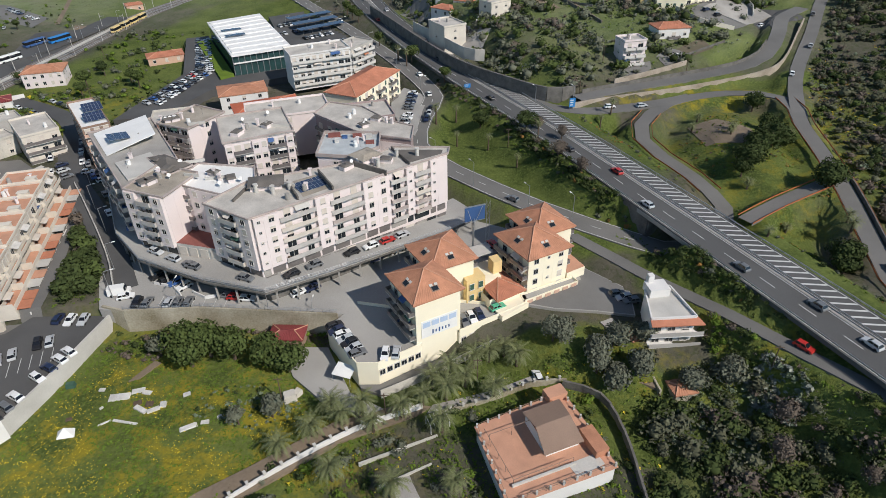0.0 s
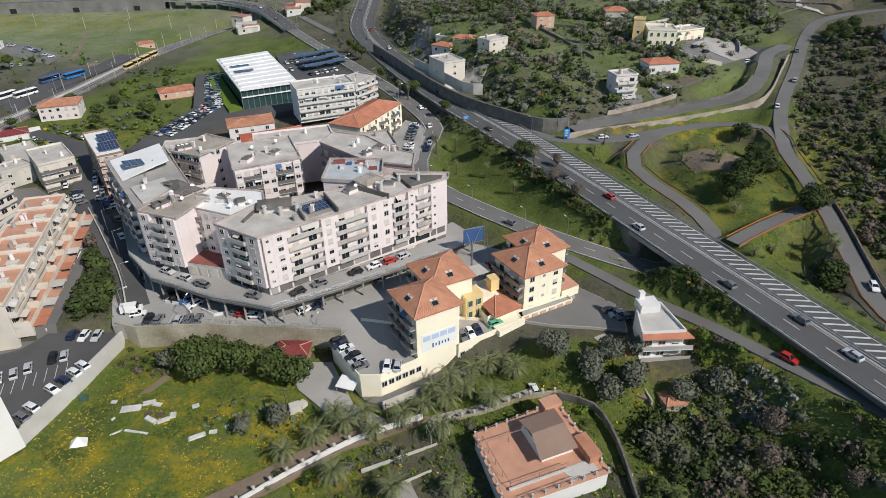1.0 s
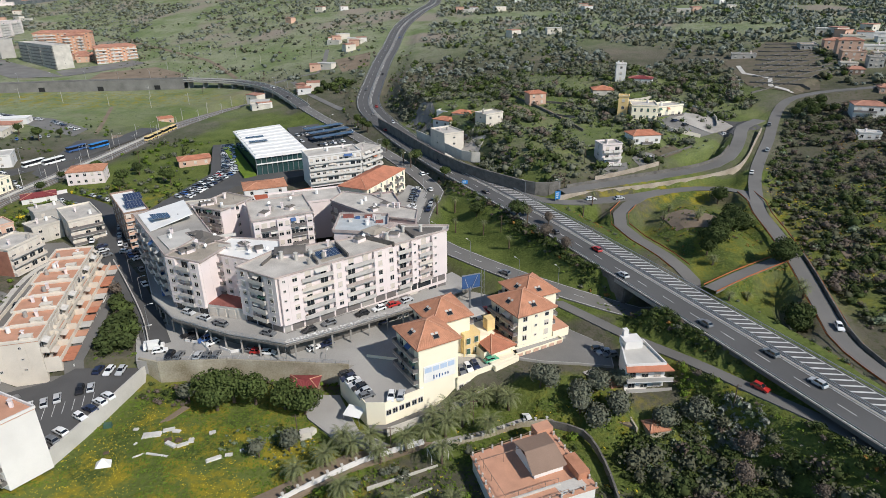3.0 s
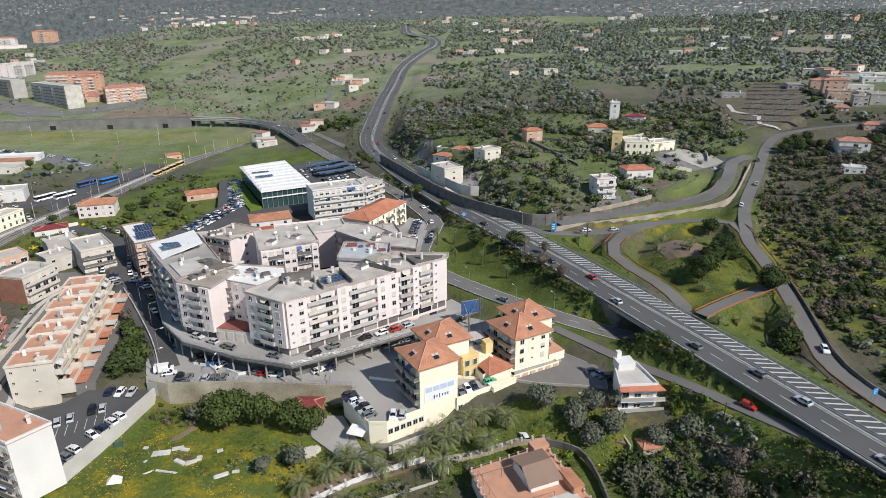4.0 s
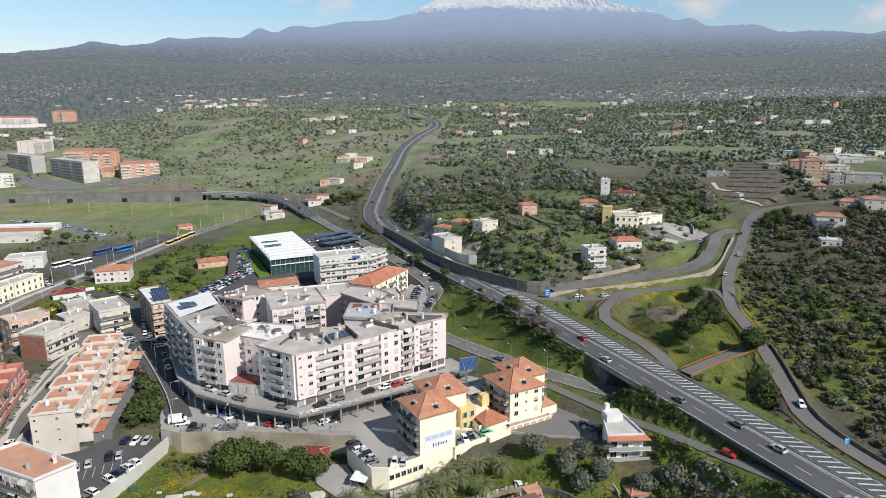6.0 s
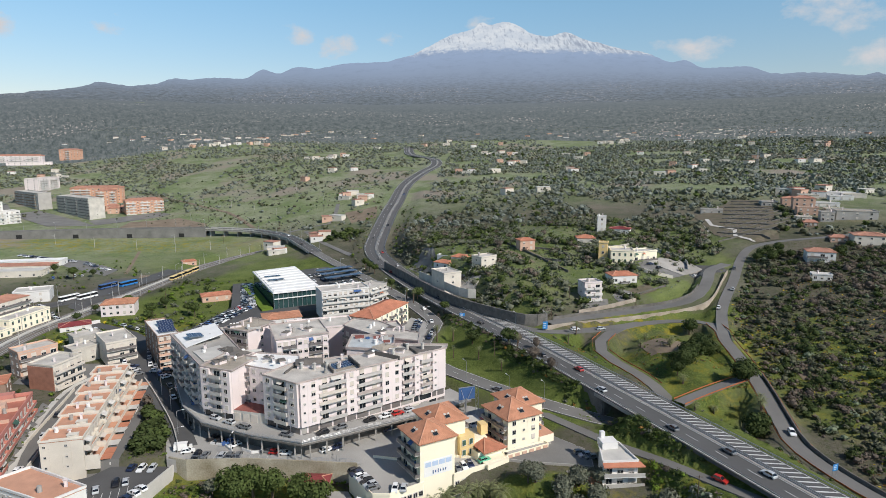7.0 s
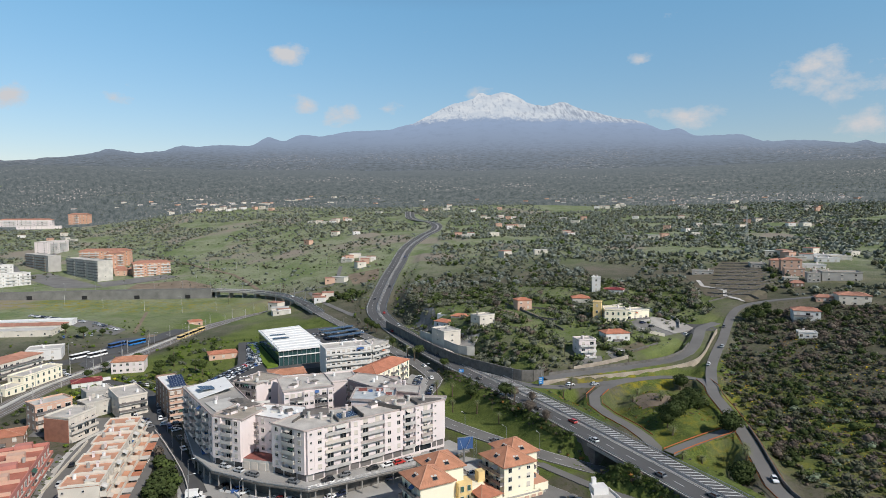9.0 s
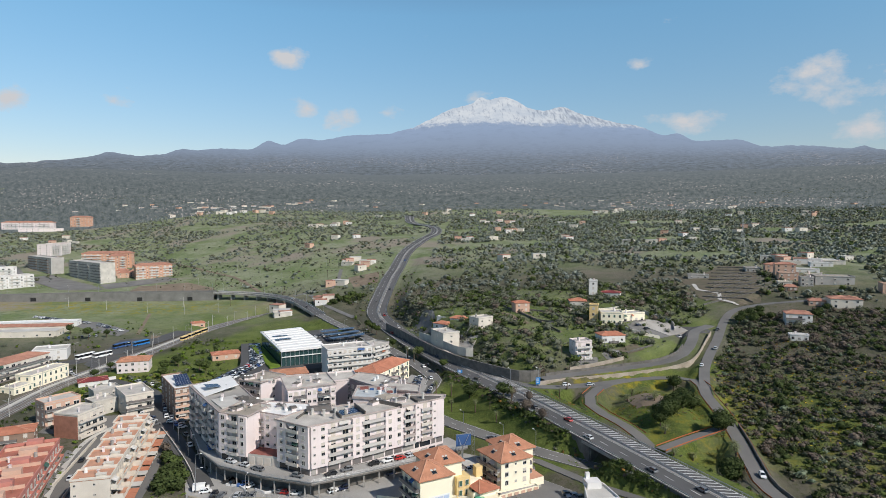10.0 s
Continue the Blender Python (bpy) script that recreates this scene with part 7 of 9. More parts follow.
for line, spots in ((LOWER, ((62, 1.1),)), (RAMP, ((34, 1.2), (45, -1.3))), (UPPER, ((36, 1.5), (62, -1.5), (96, 1.4))), (LOOP, ((230, 1.0), (318, -1.0))), (FRONTAGE, ((60, 1.6), (150, 1.6), (172, -1.7), (230, 1.7), (268, -1.7))), (VIADUCT, ((30, 1.7), (70, -1.7)))):
    for s_, off in spots:
        for p, d in along(line, 9999, s_):
            put_car(p.x - d.y * off, p.y + d.x * off, p.z + 0.02, math.atan2(d.y, d.x))


# ---- buses and railcars ----
def bus(x, y, z, ang, colour, label, name="bus", L=11.5):
    t = thing(name, (x, y, z), label, name, rz=ang)
    mb = MB()
    mb.box((0, 0, 0.85), (L, 2.5, 1.0), 0)
    mb.box((0, 0, 2.85), (L * 0.99, 2.4, 0.35), 0, 0, 0.96)
    part("body", mb, M[colour], t, local=True)
    mb = MB()
    mb.box((0, 0, 2.0), (L * 0.985, 2.44, 1.35), 0)
    part("glasshouse", mb, M["carglass"], t, local=True)
    for fx in (-0.32, 0.3):
        for sg in (-1, 1):
            mb = MB()
            mb.rod((fx * L, sg * 1.0, 0.45), (fx * L, sg * 1.27, 0.45), 0.45, n=12)
            part("wheel", mb, M["tyre"], t, local=True)


gz = -2.98
bus(-207, 176, gz, 1.15, "blue", "dark blue coach on the station road")
bus(-198, 183, gz, 1.15, "signblue", "light blue bus on the station road")
bus(-213, 146, gz, 1.15, "roofwhite", "white coach on the station road")
bus(-205, 150, gz, 1.15, "roofwhite", "white coach on the station road")
for k in range(4):
    for p, d in along(RAILROAD, 9999, 186 + k * 9.0):
        bus(p.x + d.y * 4.6, p.y - d.x * 4.6, p.z + 0.1, math.atan2(d.y, d.x), "yellow", "orange yellow track maintenance railcar", "railcar", 7.0)
cm = thing("catenary_mast", (-188, 20, -4.3), "pale slender catenary mast beside the tracks", "mast", "catenary masts")
mb = MB()
mb.rod((0, 0, -0.4), (0, 0, 8.5), 0.16, 0.11, n=7)
part("shaft", mb, M["kerb"], cm, local=True)
mb = MB()
mb.rod((0, 0, 6.6), (-2.6, 0, 7.2), 0.05, n=5)
mb.rod((0, 0, 7.6), (-2.6, 0, 7.2), 0.04, n=5)
part("bracket", mb, M["steel"], cm, local=True)
for p, d in along(RAILROAD, 24, 24, 320):
    for sg in (-1, 1):
        q = p + Vector((-d.y, d.x, 0)) * 6.9 * sg
        copy_thing(cm, Matrix.Translation((q.x, q.y, ground(q.x, q.y))) @ Matrix.Rotation(math.atan2(d.y, d.x) + (math.pi / 2 if sg < 0 else -math.pi / 2) + math.pi, 4, "Z"))
for x, y in ((-250, 300), (-215, 292), (-290, 310), (-232, 330), (-330, 322), (-190, 300), (-170, 430), (-205, 470), (-240, 500), (-130, 470), (-120, 540), (-262, 440), (-280, 520), (-180, 560)):
    copy_thing(cm, Matrix.Translation((x, y, ground(x, y))))


# ---- foliage ----
def leaf_cloud(n, rx, rz, size, seed, lobes=5, flat=0.0):
    """Corners of n small leaf faces spread over a lumpy crown."""
    g = np.random.default_rng(seed)
    c = g.normal(size=(lobes, 3))
    c /= np.linalg.norm(c, axis=1)[:, None]
    c[:, 2] = np.abs(c[:, 2]) * 0.7
    c *= 0.48
    r = g.uniform(0.42, 0.62, lobes)
    k = g.integers(0, lobes, n)
    d = g.normal(size=(n, 3))
    d /= np.linalg.norm(d, axis=1)[:, None]
    p = c[k] + d * (r[k] * g.uniform(0.75, 1.08, n))[:, None]
    nrm = d + g.normal(size=(n, 3)) * 0.36
    nrm /= np.linalg.norm(nrm, axis=1)[:, None]
    u = np.cross(nrm, g.normal(size=(n, 3)))
    u /= np.linalg.norm(u, axis=1)[:, None]
    v = np.cross(nrm, u)
    s = size * g.uniform(0.6, 1.4, n)[:, None]
    q = np.stack([p - u * s * 0.5, p + v * s * 0.38, p + u * s * 0.5, p - v * s * 0.38], 1)
    q[..., 0:2] *= rx
    q[..., 2] *= rz
    return q


def core_cloud(seed, rx, rz, sub=1):
    bm = bmesh.new()
    bmesh.ops.create_icosphere(bm, subdivisions=sub, radius=0.74)
    vs_ = np.array([v.co for v in bm.verts])
    fs_ = np.array([[v.index for v in f.verts] for f in bm.faces])
    bm.free()
    g = np.random.default_rng(seed)
    vs_ = vs_ * g.uniform(0.72, 1.12, (len(vs_), 1)) * np.array([rx, rx, rz])
    return vs_, fs_


def stuff_mesh(name, verts, polys_list):
    """A mesh from big arrays: verts (n, 3) and a list of face arrays."""
    me_ = bpy.data.meshes.new(name)
    loops = np.concatenate([f.ravel() for f in polys_list])
    tot = np.concatenate([np.full(len(f), f.shape[1]) for f in polys_list])
    me_.vertices.add(len(verts))
    me_.vertices.foreach_set("co", verts.astype(np.float32).ravel())
    me_.loops.add(len(loops))
    me_.loops.foreach_set("vertex_index", loops.astype(np.int32))
    me_.polygons.add(len(tot))
    me_.polygons.foreach_set("loop_start", (np.cumsum(tot) - tot).astype(np.int32))
    me_.update(calc_edges=True)
    return me_


def scatter(name, xy, radius, mats_, label, category, leaves=60, size=0.42, seed=1, squash=0.8, core=1, lift=0.45, shares=None):
    """One mesh of kind stuff with a lumpy bush at every place."""
    g = np.random.default_rng(seed)
    n = len(xy)
    if not n:
        return
    z = height(xy[:, 0], xy[:, 1])
    ang = g.uniform(0, 6.283, n)
    co, si = np.cos(ang), np.sin(ang)
    for k, mt in enumerate(mats_):
        share = g.random(n) if k == 0 else share
        lo, hi = (shares or np.linspace(0, 1, len(mats_) + 1))[k:k + 2]
        pick = (share >= lo) & (share < hi)
        if not pick.any():
            continue
        vs_, off, fq, ft = [], 0, [], []
        for var in range(3):
            sel = np.where(pick & (np.arange(n) % 3 == var))[0]
            if not len(sel):
                continue
            q = leaf_cloud(leaves, 1, squash, size, seed * 10 + var).reshape(-1, 3)
            cv, cf = core_cloud(seed * 10 + var, 1, squash, max(1, core))
            t = np.concatenate([q, cv * (0.70 if leaves > 30 else 0.82)]) if core else q
            R, co_, si_ = radius[sel][:, None], co[sel][:, None], si[sel][:, None]
            X = (t[None, :, 0] * co_ - t[None, :, 1] * si_) * R + xy[sel, 0][:, None]
            Y = (t[None, :, 0] * si_ + t[None, :, 1] * co_) * R + xy[sel, 1][:, None]
            Z = (t[None, :, 2] + lift) * R + z[sel][:, None]
            m_ = len(t)
            base = off + np.arange(len(sel))[:, None, None] * m_
            fq.append((base + np.arange(leaves * 4).reshape(1, leaves, 4)).reshape(-1, 4))
            if core:
                ft.append((base + leaves * 4 + cf[None]).reshape(-1, 3))
            vs_.append(np.stack([X, Y, Z], -1).reshape(-1, 3))
            off += len(sel) * m_
        me_ = stuff_mesh(name, np.concatenate(vs_), fq + ft)
        me_.materials.append(M[mt])
        tagged(new(name, me_), label, category, "", "stuff")


FOOT_A = np.array(FOOT + [(mk.location.x, mk.location.y, 40), (8, -32, 28), (-50, -10, 40), (16, -70, 14), (-65, 165, 40)])


def free(xy, road_gap=1.5, foot_gap=1.0):
    keep = np.ones(len(xy), bool)
    for line, w, soft in ROADS:
        d, _, _ = near_line(xy[:, 0], xy[:, 1], line)
        keep &= d > w / 2 + road_gap
    for x, y, r in FOOT_A:
        keep &= np.hypot(xy[:, 0] - x, xy[:, 1] - y) > r * 0.92 + foot_gap
    return xy[keep]


def inside_poly(xy, poly):
    x, y = xy[:, 0], xy[:, 1]
    c = np.zeros(len(xy), bool)
    for (x0, y0), (x1, y1) in zip(poly, poly[1:] + poly[:1]):
        c ^= ((y0 > y) != (y1 > y)) & (x < (x1 - x0) * (y - y0) / (y1 - y0 + 1e-12) + x0)
    return c


def spread(seed, n, poly):
    g = np.random.default_rng(seed)
    P = np.array(poly)
    xy = g.uniform(P.min(0), P.max(0), (n, 2))
    return xy[inside_poly(xy, poly)]


def sizes(n, lo, hi, seed):
    return lo + (hi - lo) * np.random.default_rng(seed).random(n) ** 2.2


def patchy(xy, scale, lo, seed=0.0):
    v = np.array([noise.noise((x * scale, y * scale, seed)) for x, y in xy])
    return xy[v > lo]


# dense scrub in the right foreground
p_ = free(spread(1, 2100, [(20, -125), (120, -150), (96, -94), (80, -72), (66, -54), (54, -52), (43, -58), (36, -62), (34, -80)]), 2.0)
p_ = p_[~(inside_poly(p_, [(56, -48), (84, -74), (98, -96), (84, -90), (66, -66), (62, -58)]) & (np.random.default_rng(3).random(len(p_)) < 0.88))]
scatter("scrub", p_, sizes(len(p_), 1.0, 3.6, 1), ["bush", "scrub", "twig", "leaf"], "dense dark scrub and bare shrubs on the slope", "scrub", 125, 0.21, 1, shares=[0, 0.46, 0.66, 0.84, 1.0])
p_ = free(spread(2, 160, [(40, -70), (56, -70), (60, -56), (44, -54)]), 1.0)
scatter("prickly_pear", p_, sizes(len(p_), 0.5, 1.1, 2), ["cactus"], "pale green prickly pear thicket", "cactus", 40, 0.5, 2)
p_ = free(spread(64, 1500, [(56, -48), (84, -74), (98, -96), (84, -90), (66, -66), (62, -58)]), 0.6)
scatter("weeds", p_, sizes(len(p_), 0.25, 0.9, 64), ["weed", "leaf", "olive", "twig"], "rough green weeds on the slope below the lane", "weeds", 12, 0.7, 64, 0.6, core=0, lift=0.25)
# embankment hedges
for off, n_, sd in ((13.8, 220, 3), (11.4, 160, 4), (10.9, 160, 5)):
    pts = np.array([(x, y) for x, y, _ in offset_line(HWY, off, 70, 420, 1.6)])
    pts += np.random.default_rng(sd).normal(0, 0.9 if off > 10 else 0.35, pts.shape)
    pts = free(pts, 1.0) if off > 10 else pts[np.hypot(pts[:, 0] - 58, pts[:, 1] + 10) > 13]
    pts = pts[np.random.default_rng(sd).random(len(pts)) < 0.8]
    scatter("hedge", pts, sizes(len(pts), 0.6, 1.7, sd) + (0.25 if off < 10 else 0), ["bush", "twig", "olive"], "overgrown dark hedge along the highway embankment", "hedge", 70, 0.38, sd, shares=[0, 0.6, 0.8, 1])
pts = np.array([(x, y) for x, y, _ in offset_line(HWY, -12, 60, 330, 3)])
pts = free(pts + np.random.default_rng(9).normal(0, 1.2, pts.shape), 1.0)
scatter("hedge", pts, sizes(len(pts), 0.4, 1.1, 9), ["bush", "olive"], "low shrubs along the highway shoulder", "hedge", 50, 0.4, 9)
pts = np.array([(x, y) for x, y, _ in offset_line(LOWER, 4.6, 25, 150, 1.3)])
pts = free(pts + np.random.default_rng(91).normal(0, 0.5, pts.shape), 0.4)
scatter("hedge", pts, sizes(len(pts), 0.7, 1.6, 91), ["bush", "leaf"], "clipped dark hedge beside the lower lane", "hedge", 90, 0.3, 91, shares=[0, 0.8, 1])
for off, sd in ((-10.5, 92), (-14, 93), (-19, 94), (13, 95), (18, 96)):
    pts = np.array([(x, y) for x, y, _ in offset_line(HWY, off, 300, 640, 2.2)])
    pts = free(pts + np.random.default_rng(sd).normal(0, 2.0, pts.shape), 1.2)
    pts = pts[np.random.default_rng(sd).random(len(pts)) < 0.55]
    scatter("scrub", pts, sizes(len(pts), 0.5, 2.2, sd), ["olive", "twig", "bush", "weed"], "rough shrubs on the highway verge", "scrub", 34, 0.36, sd, shares=[0, 0.35, 0.6, 0.8, 1])
pts = np.array([(x, y) for o_ in (11.6, 12.6, 13.6) for x, y, _ in offset_line(HWY, o_, 70, 250, 1.3)])
pts = free(pts + np.random.default_rng(97).normal(0, 0.45, pts.shape), 0.3)
pts = pts[near_line(pts[:, 0], pts[:, 1], LOWER)[0] > 3.4]
scatter("hedge", pts, sizes(len(pts), 0.7, 1.5, 97), ["bush", "leaf", "rust"], "dense hedge filling the bank between lane and highway", "hedge", 46, 0.34, 97, shares=[0, 0.62, 0.92, 1])
p_ = free(spread(98, 330, [(53, -44), (58, -41), (64, -47), (66, -54), (58, -54), (54, -50)]), 0.8, 0.3)
scatter("scrub", p_, sizes(len(p_), 0.4, 1.5, 98), ["bush", "weed", "twig"], "scrub and weeds below the lane beside the white house", "scrub", 60, 0.34, 98, shares=[0, 0.45, 0.8, 1])
p_ = free(spread(99, 420, [(44, 57), (52, 56), (56, 40), (62, 20), (66, 4), (60, 6), (52, 28)]), 0.5)
scatter("weeds", p_, sizes(len(p_), 0.25, 0.9, 99), ["weed", "rust", "olive"], "weeds and dry orange grass beside the slip road", "weeds", 14, 0.6, 99, 0.6, core=0, lift=0.25, shares=[0, 0.5, 0.78, 1])
# scrubland east of the lane
EAST = [(110, -72), (122, -70), (136, -50), (258, 117), (250, 140), (215, 150), (180, 150), (150, 120), (128, 84), (120, 60), (117, 30), (113, 0)]
p_ = patchy(free(spread(6, 6600, EAST), 2.0), 0.045, -0.42, 9.0)
scatter("scrub", p_, sizes(len(p_), 0.6, 2.9, 6), ["scrub", "bush", "twig", "leaf", "cactus"], "olive-green scrubland with bare bushes", "scrub", 36, 0.33, 6, 0.72, shares=[0, 0.34, 0.5, 0.80, 0.93, 1])
p_ = patchy(free(spread(63, 900, EAST), 3.0), 0.03, -0.15, 2.0)
scatter("scrub", p_, sizes(len(p_), 2.0, 4.4, 63), ["bush", "twig", "scrub"], "tall rounded trees standing in the scrub", "scrub", 110, 0.19, 63, 0.8, shares=[0, 0.45, 0.75, 1])
p_ = patchy(free(spread(61, 6500, [(110, -70), (122, -70), (205, 60), (225, 105), (150, 110), (128, 80), (120, 60), (117, 30), (113, 0)]), 1.0), 0.03, -0.1, 4.0)
scatter("weeds", p_, sizes(len(p_), 0.25, 0.8, 61), ["weed", "olive", "flower", "rust"], "tufts of weeds and dry grass between shrubs", "weeds", 12, 0.7, 61, 0.6, core=0, lift=0.25)
p_ = patchy(free(spread(62, 2600, [(68, -30), (76, 0), (70, 40), (74, 60), (104, 56), (110, 30), (104, -10), (92, -50)]), 0.6), 0.06, 0.0, 8.0)
scatter("weeds", p_, sizes(len(p_), 0.2, 0.75, 62), ["weed", "rust", "olive", "twig"], "rough weeds and dry tufts inside the loop", "weeds", 12, 0.7, 62, 0.6, core=0, lift=0.25, shares=[0, 0.55, 0.72, 0.86, 1])
# wooded hillside above the highway
p_ = free(spread(7, 5600, [(-14, 148), (10, 104), (36, 76), (48, 75), (60, 80), (76, 86), (106, 101), (122, 114), (127, 132), (150, 150), (168, 166), (166, 205), (172, 245), (40, 260), (-40, 250), (-30, 185)]), 1.5, 1.0)
p_ = p_[~(inside_poly(p_, [(100, 112), (142, 122), (150, 138), (126, 152), (104, 138)]) & (np.random.default_rng(5).random(len(p_)) < 0.9))]
OPEN = [[(34, 190), (50, 176), (72, 160), (64, 134), (50, 134), (40, 156)], [(56, 128), (88, 134), (80, 110), (64, 102)], [(49, 262), (103, 222), (84, 184), (54, 204)], [(86, 104), (132, 114), (128, 100), (98, 90)], [(-16, 190), (-6, 160), (14, 152), (16, 176), (0, 196)]]
thin = np.random.default_rng(55).random(len(p_)) < 0.72
for hole in OPEN:
    p_, thin = (lambda k: (p_[k], thin[k]))(~(inside_poly(p_, hole) & thin))
p_ = patchy(p_, 0.07, -0.22, 3.0)
scatter("woodland", p_, sizes(len(p_), 1.0, 4.2, 7), ["olive", "leaf", "bush", "twig"], "dense olive and carob wood on the hillside", "woodland", 52, 0.29, 7, shares=[0, 0.52, 0.74, 0.90, 1])
p_ = free(spread(66, 2600, [(20, 100), (60, 84), (130, 100), (120, 140), (110, 215), (50, 262), (0, 240), (-10, 180)]), 1.0, 0.5)
scatter("prickly_pear", p_, sizes(len(p_), 0.4, 1.3, 66), ["cactus", "weed", "hazeleaf"], "prickly pears and pale weeds between the trees", "cactus", 14, 0.5, 66, 0.7, core=0, lift=0.35, shares=[0, 0.35, 0.8, 1])
# countryside beyond, with open tilled terraces
PLOT = [(172, 192), (180, 247), (213, 275), (231, 299), (254, 286), (215, 198), (203, 174), (187, 171)]
EASTPLAIN = [(172, 196), (262, 152), (290, 168), (840, 930), (20, 930), (-20, 420), (-30, 250), (40, 258), (150, 228)]
p_ = patchy(free(spread(8, 21000, EASTPLAIN), 3.0), 0.012, -0.34)
p_ = p_[~inside_poly(p_, PLOT) & ~inside_poly(p_, [(236, 190), (290, 180), (335, 280), (285, 305), (255, 285)])]
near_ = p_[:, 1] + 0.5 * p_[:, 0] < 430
# the farther trees take more of the foliage toned for haze
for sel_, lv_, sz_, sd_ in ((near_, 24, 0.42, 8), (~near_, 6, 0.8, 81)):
    q_ = p_[sel_]
    scatter("woodland", q_, sizes(len(q_), 1.4, 4.6, sd_), ["olive", "hazeleaf", "scrub", "leaf"], "olive groves and woods across the plain", "woodland", lv_, sz_, sd_, core=1, shares=[0, 0.36, 0.72, 0.88, 1] if sd_ == 8 else [0, 0.25, 0.80, 0.95, 1])
p_ = free(spread(10, 17000, [(-66, 290), (-60, 420), (-30, 640), (20, 930), (-840, 930), (-560, 560), (-460, 400), (-300, 470), (-150, 360)]), 3.0)
p_ = p_[np.random.default_rng(10).random(len(p_)) < 0.16 + 0.84 * ss(520, 760, p_[:, 1] - 0.12 * p_[:, 0])]
p_ = patchy(p_, 0.010, -0.22, 5.0)
scatter("woodland", p_, sizes(len(p_), 0.9, 3.9, 10), ["olive", "hazeleaf", "scrub"], "scattered trees over green fields", "woodland", 6, 0.75, 10, core=1, shares=[0, 0.25, 0.8, 1])
rows_ = [[(-140, 360), (-180, 392), (-240, 480), (-430, 655)], [(-110, 455), (-170, 470), (-280, 560)], [(-395, 645), (-330, 665), (-262, 672), (-150, 690)], [(-60, 430), (-68, 470), (-112, 500), (-130, 560)], [(-300, 470), (-250, 455), (-205, 440)], [(-230, 560), (-160, 580), (-90, 570)]]
p_ = np.concatenate([np.array([(x, y) for x, y, _ in offset_line([(px_, py_, 0) for px_, py_ in r_], 5, 0, 900, 4.0)]) for r_ in rows_])
p_ = p_ + np.random.default_rng(68).normal(0, 3.0, p_.shape)
p_ = free(p_[np.random.default_rng(69).random(len(p_)) < 0.75], 2.0)
scatter("hedge", p_, sizes(len(p_), 0.6, 2.6, 68), ["olive", "twig", "bush", "leaf"], "uneven hedges and stone-strewn field edges", "hedge", 26, 0.42, 68, shares=[0, 0.35, 0.6, 0.8, 1])
p_ = patchy(free(spread(70, 2600, [(-66, 290), (-60, 420), (-70, 560), (-330, 560), (-400, 470), (-300, 430), (-180, 372), (-150, 330)]), 2.0), 0.02, 0.02, 7.0)
scatter("scrub", p_, sizes(len(p_), 0.4, 1.7, 70), ["olive", "twig", "bush", "hazeleaf"], "small bushes dotted over the green fields", "scrub", 18, 0.42, 70, shares=[0, 0.4, 0.65, 0.85, 1])
p_ = free(spread(74, 46, [(-97, 300), (-78, 296), (-70, 322), (-84, 336), (-100, 326)]), 1.0)
scatter("copse", p_, sizes(len(p_), 2.0, 4.6, 74), ["bush", "leaf"], "dark copse beside the country lane", "copse", 110, 0.4, 74, shares=[0, 0.7, 1])
p_ = patchy(spread(12, 15000, [(-830, 890), (830, 890), (1160, 1380), (-1160, 1380)]), 0.006, -0.3, 2.0)
scatter("woodland", p_, sizes(len(p_), 2.0, 4.8, 12), ["olive", "hazeleaf"], "distant wooded plain with many small trees", "woodland", 3, 0.95, 12, core=1, shares=[0, 0.2, 1])
p_ = patchy(free(spread(13, 700, [(330, -60), (900, -60), (1200, 850), (850, 850), (300, 150)]), 3.0), 0.012, -0.2)
scatter("woodland", p_, sizes(len(p_), 2.0, 4.0, 13), ["olive", "bush", "twig"], "scrub and trees on the eastern plain", "woodland", 8, 0.75, 13)
# west side greenery
p_ = free(spread(14, 420, [(-125, 60), (-100, 75), (-110, 110), (-125, 150), (-125, 200), (-175, 200), (-165, 130), (-150, 120), (-150, 70)]), 1.5)
scatter("scrub", p_, sizes(len(p_), 0.7, 2.4, 14), ["bush", "weed", "olive"], "rough green scrub by the railway", "scrub", 60, 0.42, 14, shares=[0, 0.4, 0.7, 1])
p_ = free(spread(15, 230, [(-88.5, -31), (-81, -29), (-88, -12), (-98, 3), (-104, 12), (-101, 4), (-93.5, -12)]), 0.5, -60)
scatter("thicket", p_, sizes(len(p_), 1.9, 3.7, 15), ["bush", "leaf", "twig"], "dark rounded trees between the lane and the street", "thicket", 260, 0.33, 15, shares=[0, 0.72, 0.94, 1])
p_ = free(spread(67, 520, [(-91, -33), (-79.5, -31), (-88, -11), (-104, 12), (-103, 4), (-95, -14)]), 0.3, -60)
scatter("weeds", p_, sizes(len(p_), 0.3, 1.0, 67), ["weed", "leaf"], "bright weeds under the dark trees", "weeds", 16, 0.6, 67, 0.6, core=0, lift=0.25)
p_ = free(spread(44, 1300, [(-260, 20), (-150, 10), (-150, 60), (-165, 100), (-180, 130), (-176, 200), (-240, 260), (-300, 160)]), 1.0, 0.5)
p_ = p_[np.random.default_rng(44).random(len(p_)) < 0.6]
scatter("scrub", p_, sizes(len(p_), 0.5, 2.0, 44), ["bush", "weed", "olive"], "gardens and rough growth near the station", "scrub", 46, 0.42, 44)
p_ = spread(16, 70, [(-200, 20), (-150, 20), (-150, 60), (-200, 70)])
scatter("scrub", free(p_), sizes(len(free(p_)), 0.8, 2.2, 16), ["bush", "leaf"], "garden trees between the western houses", "scrub", 70, 0.4, 16)
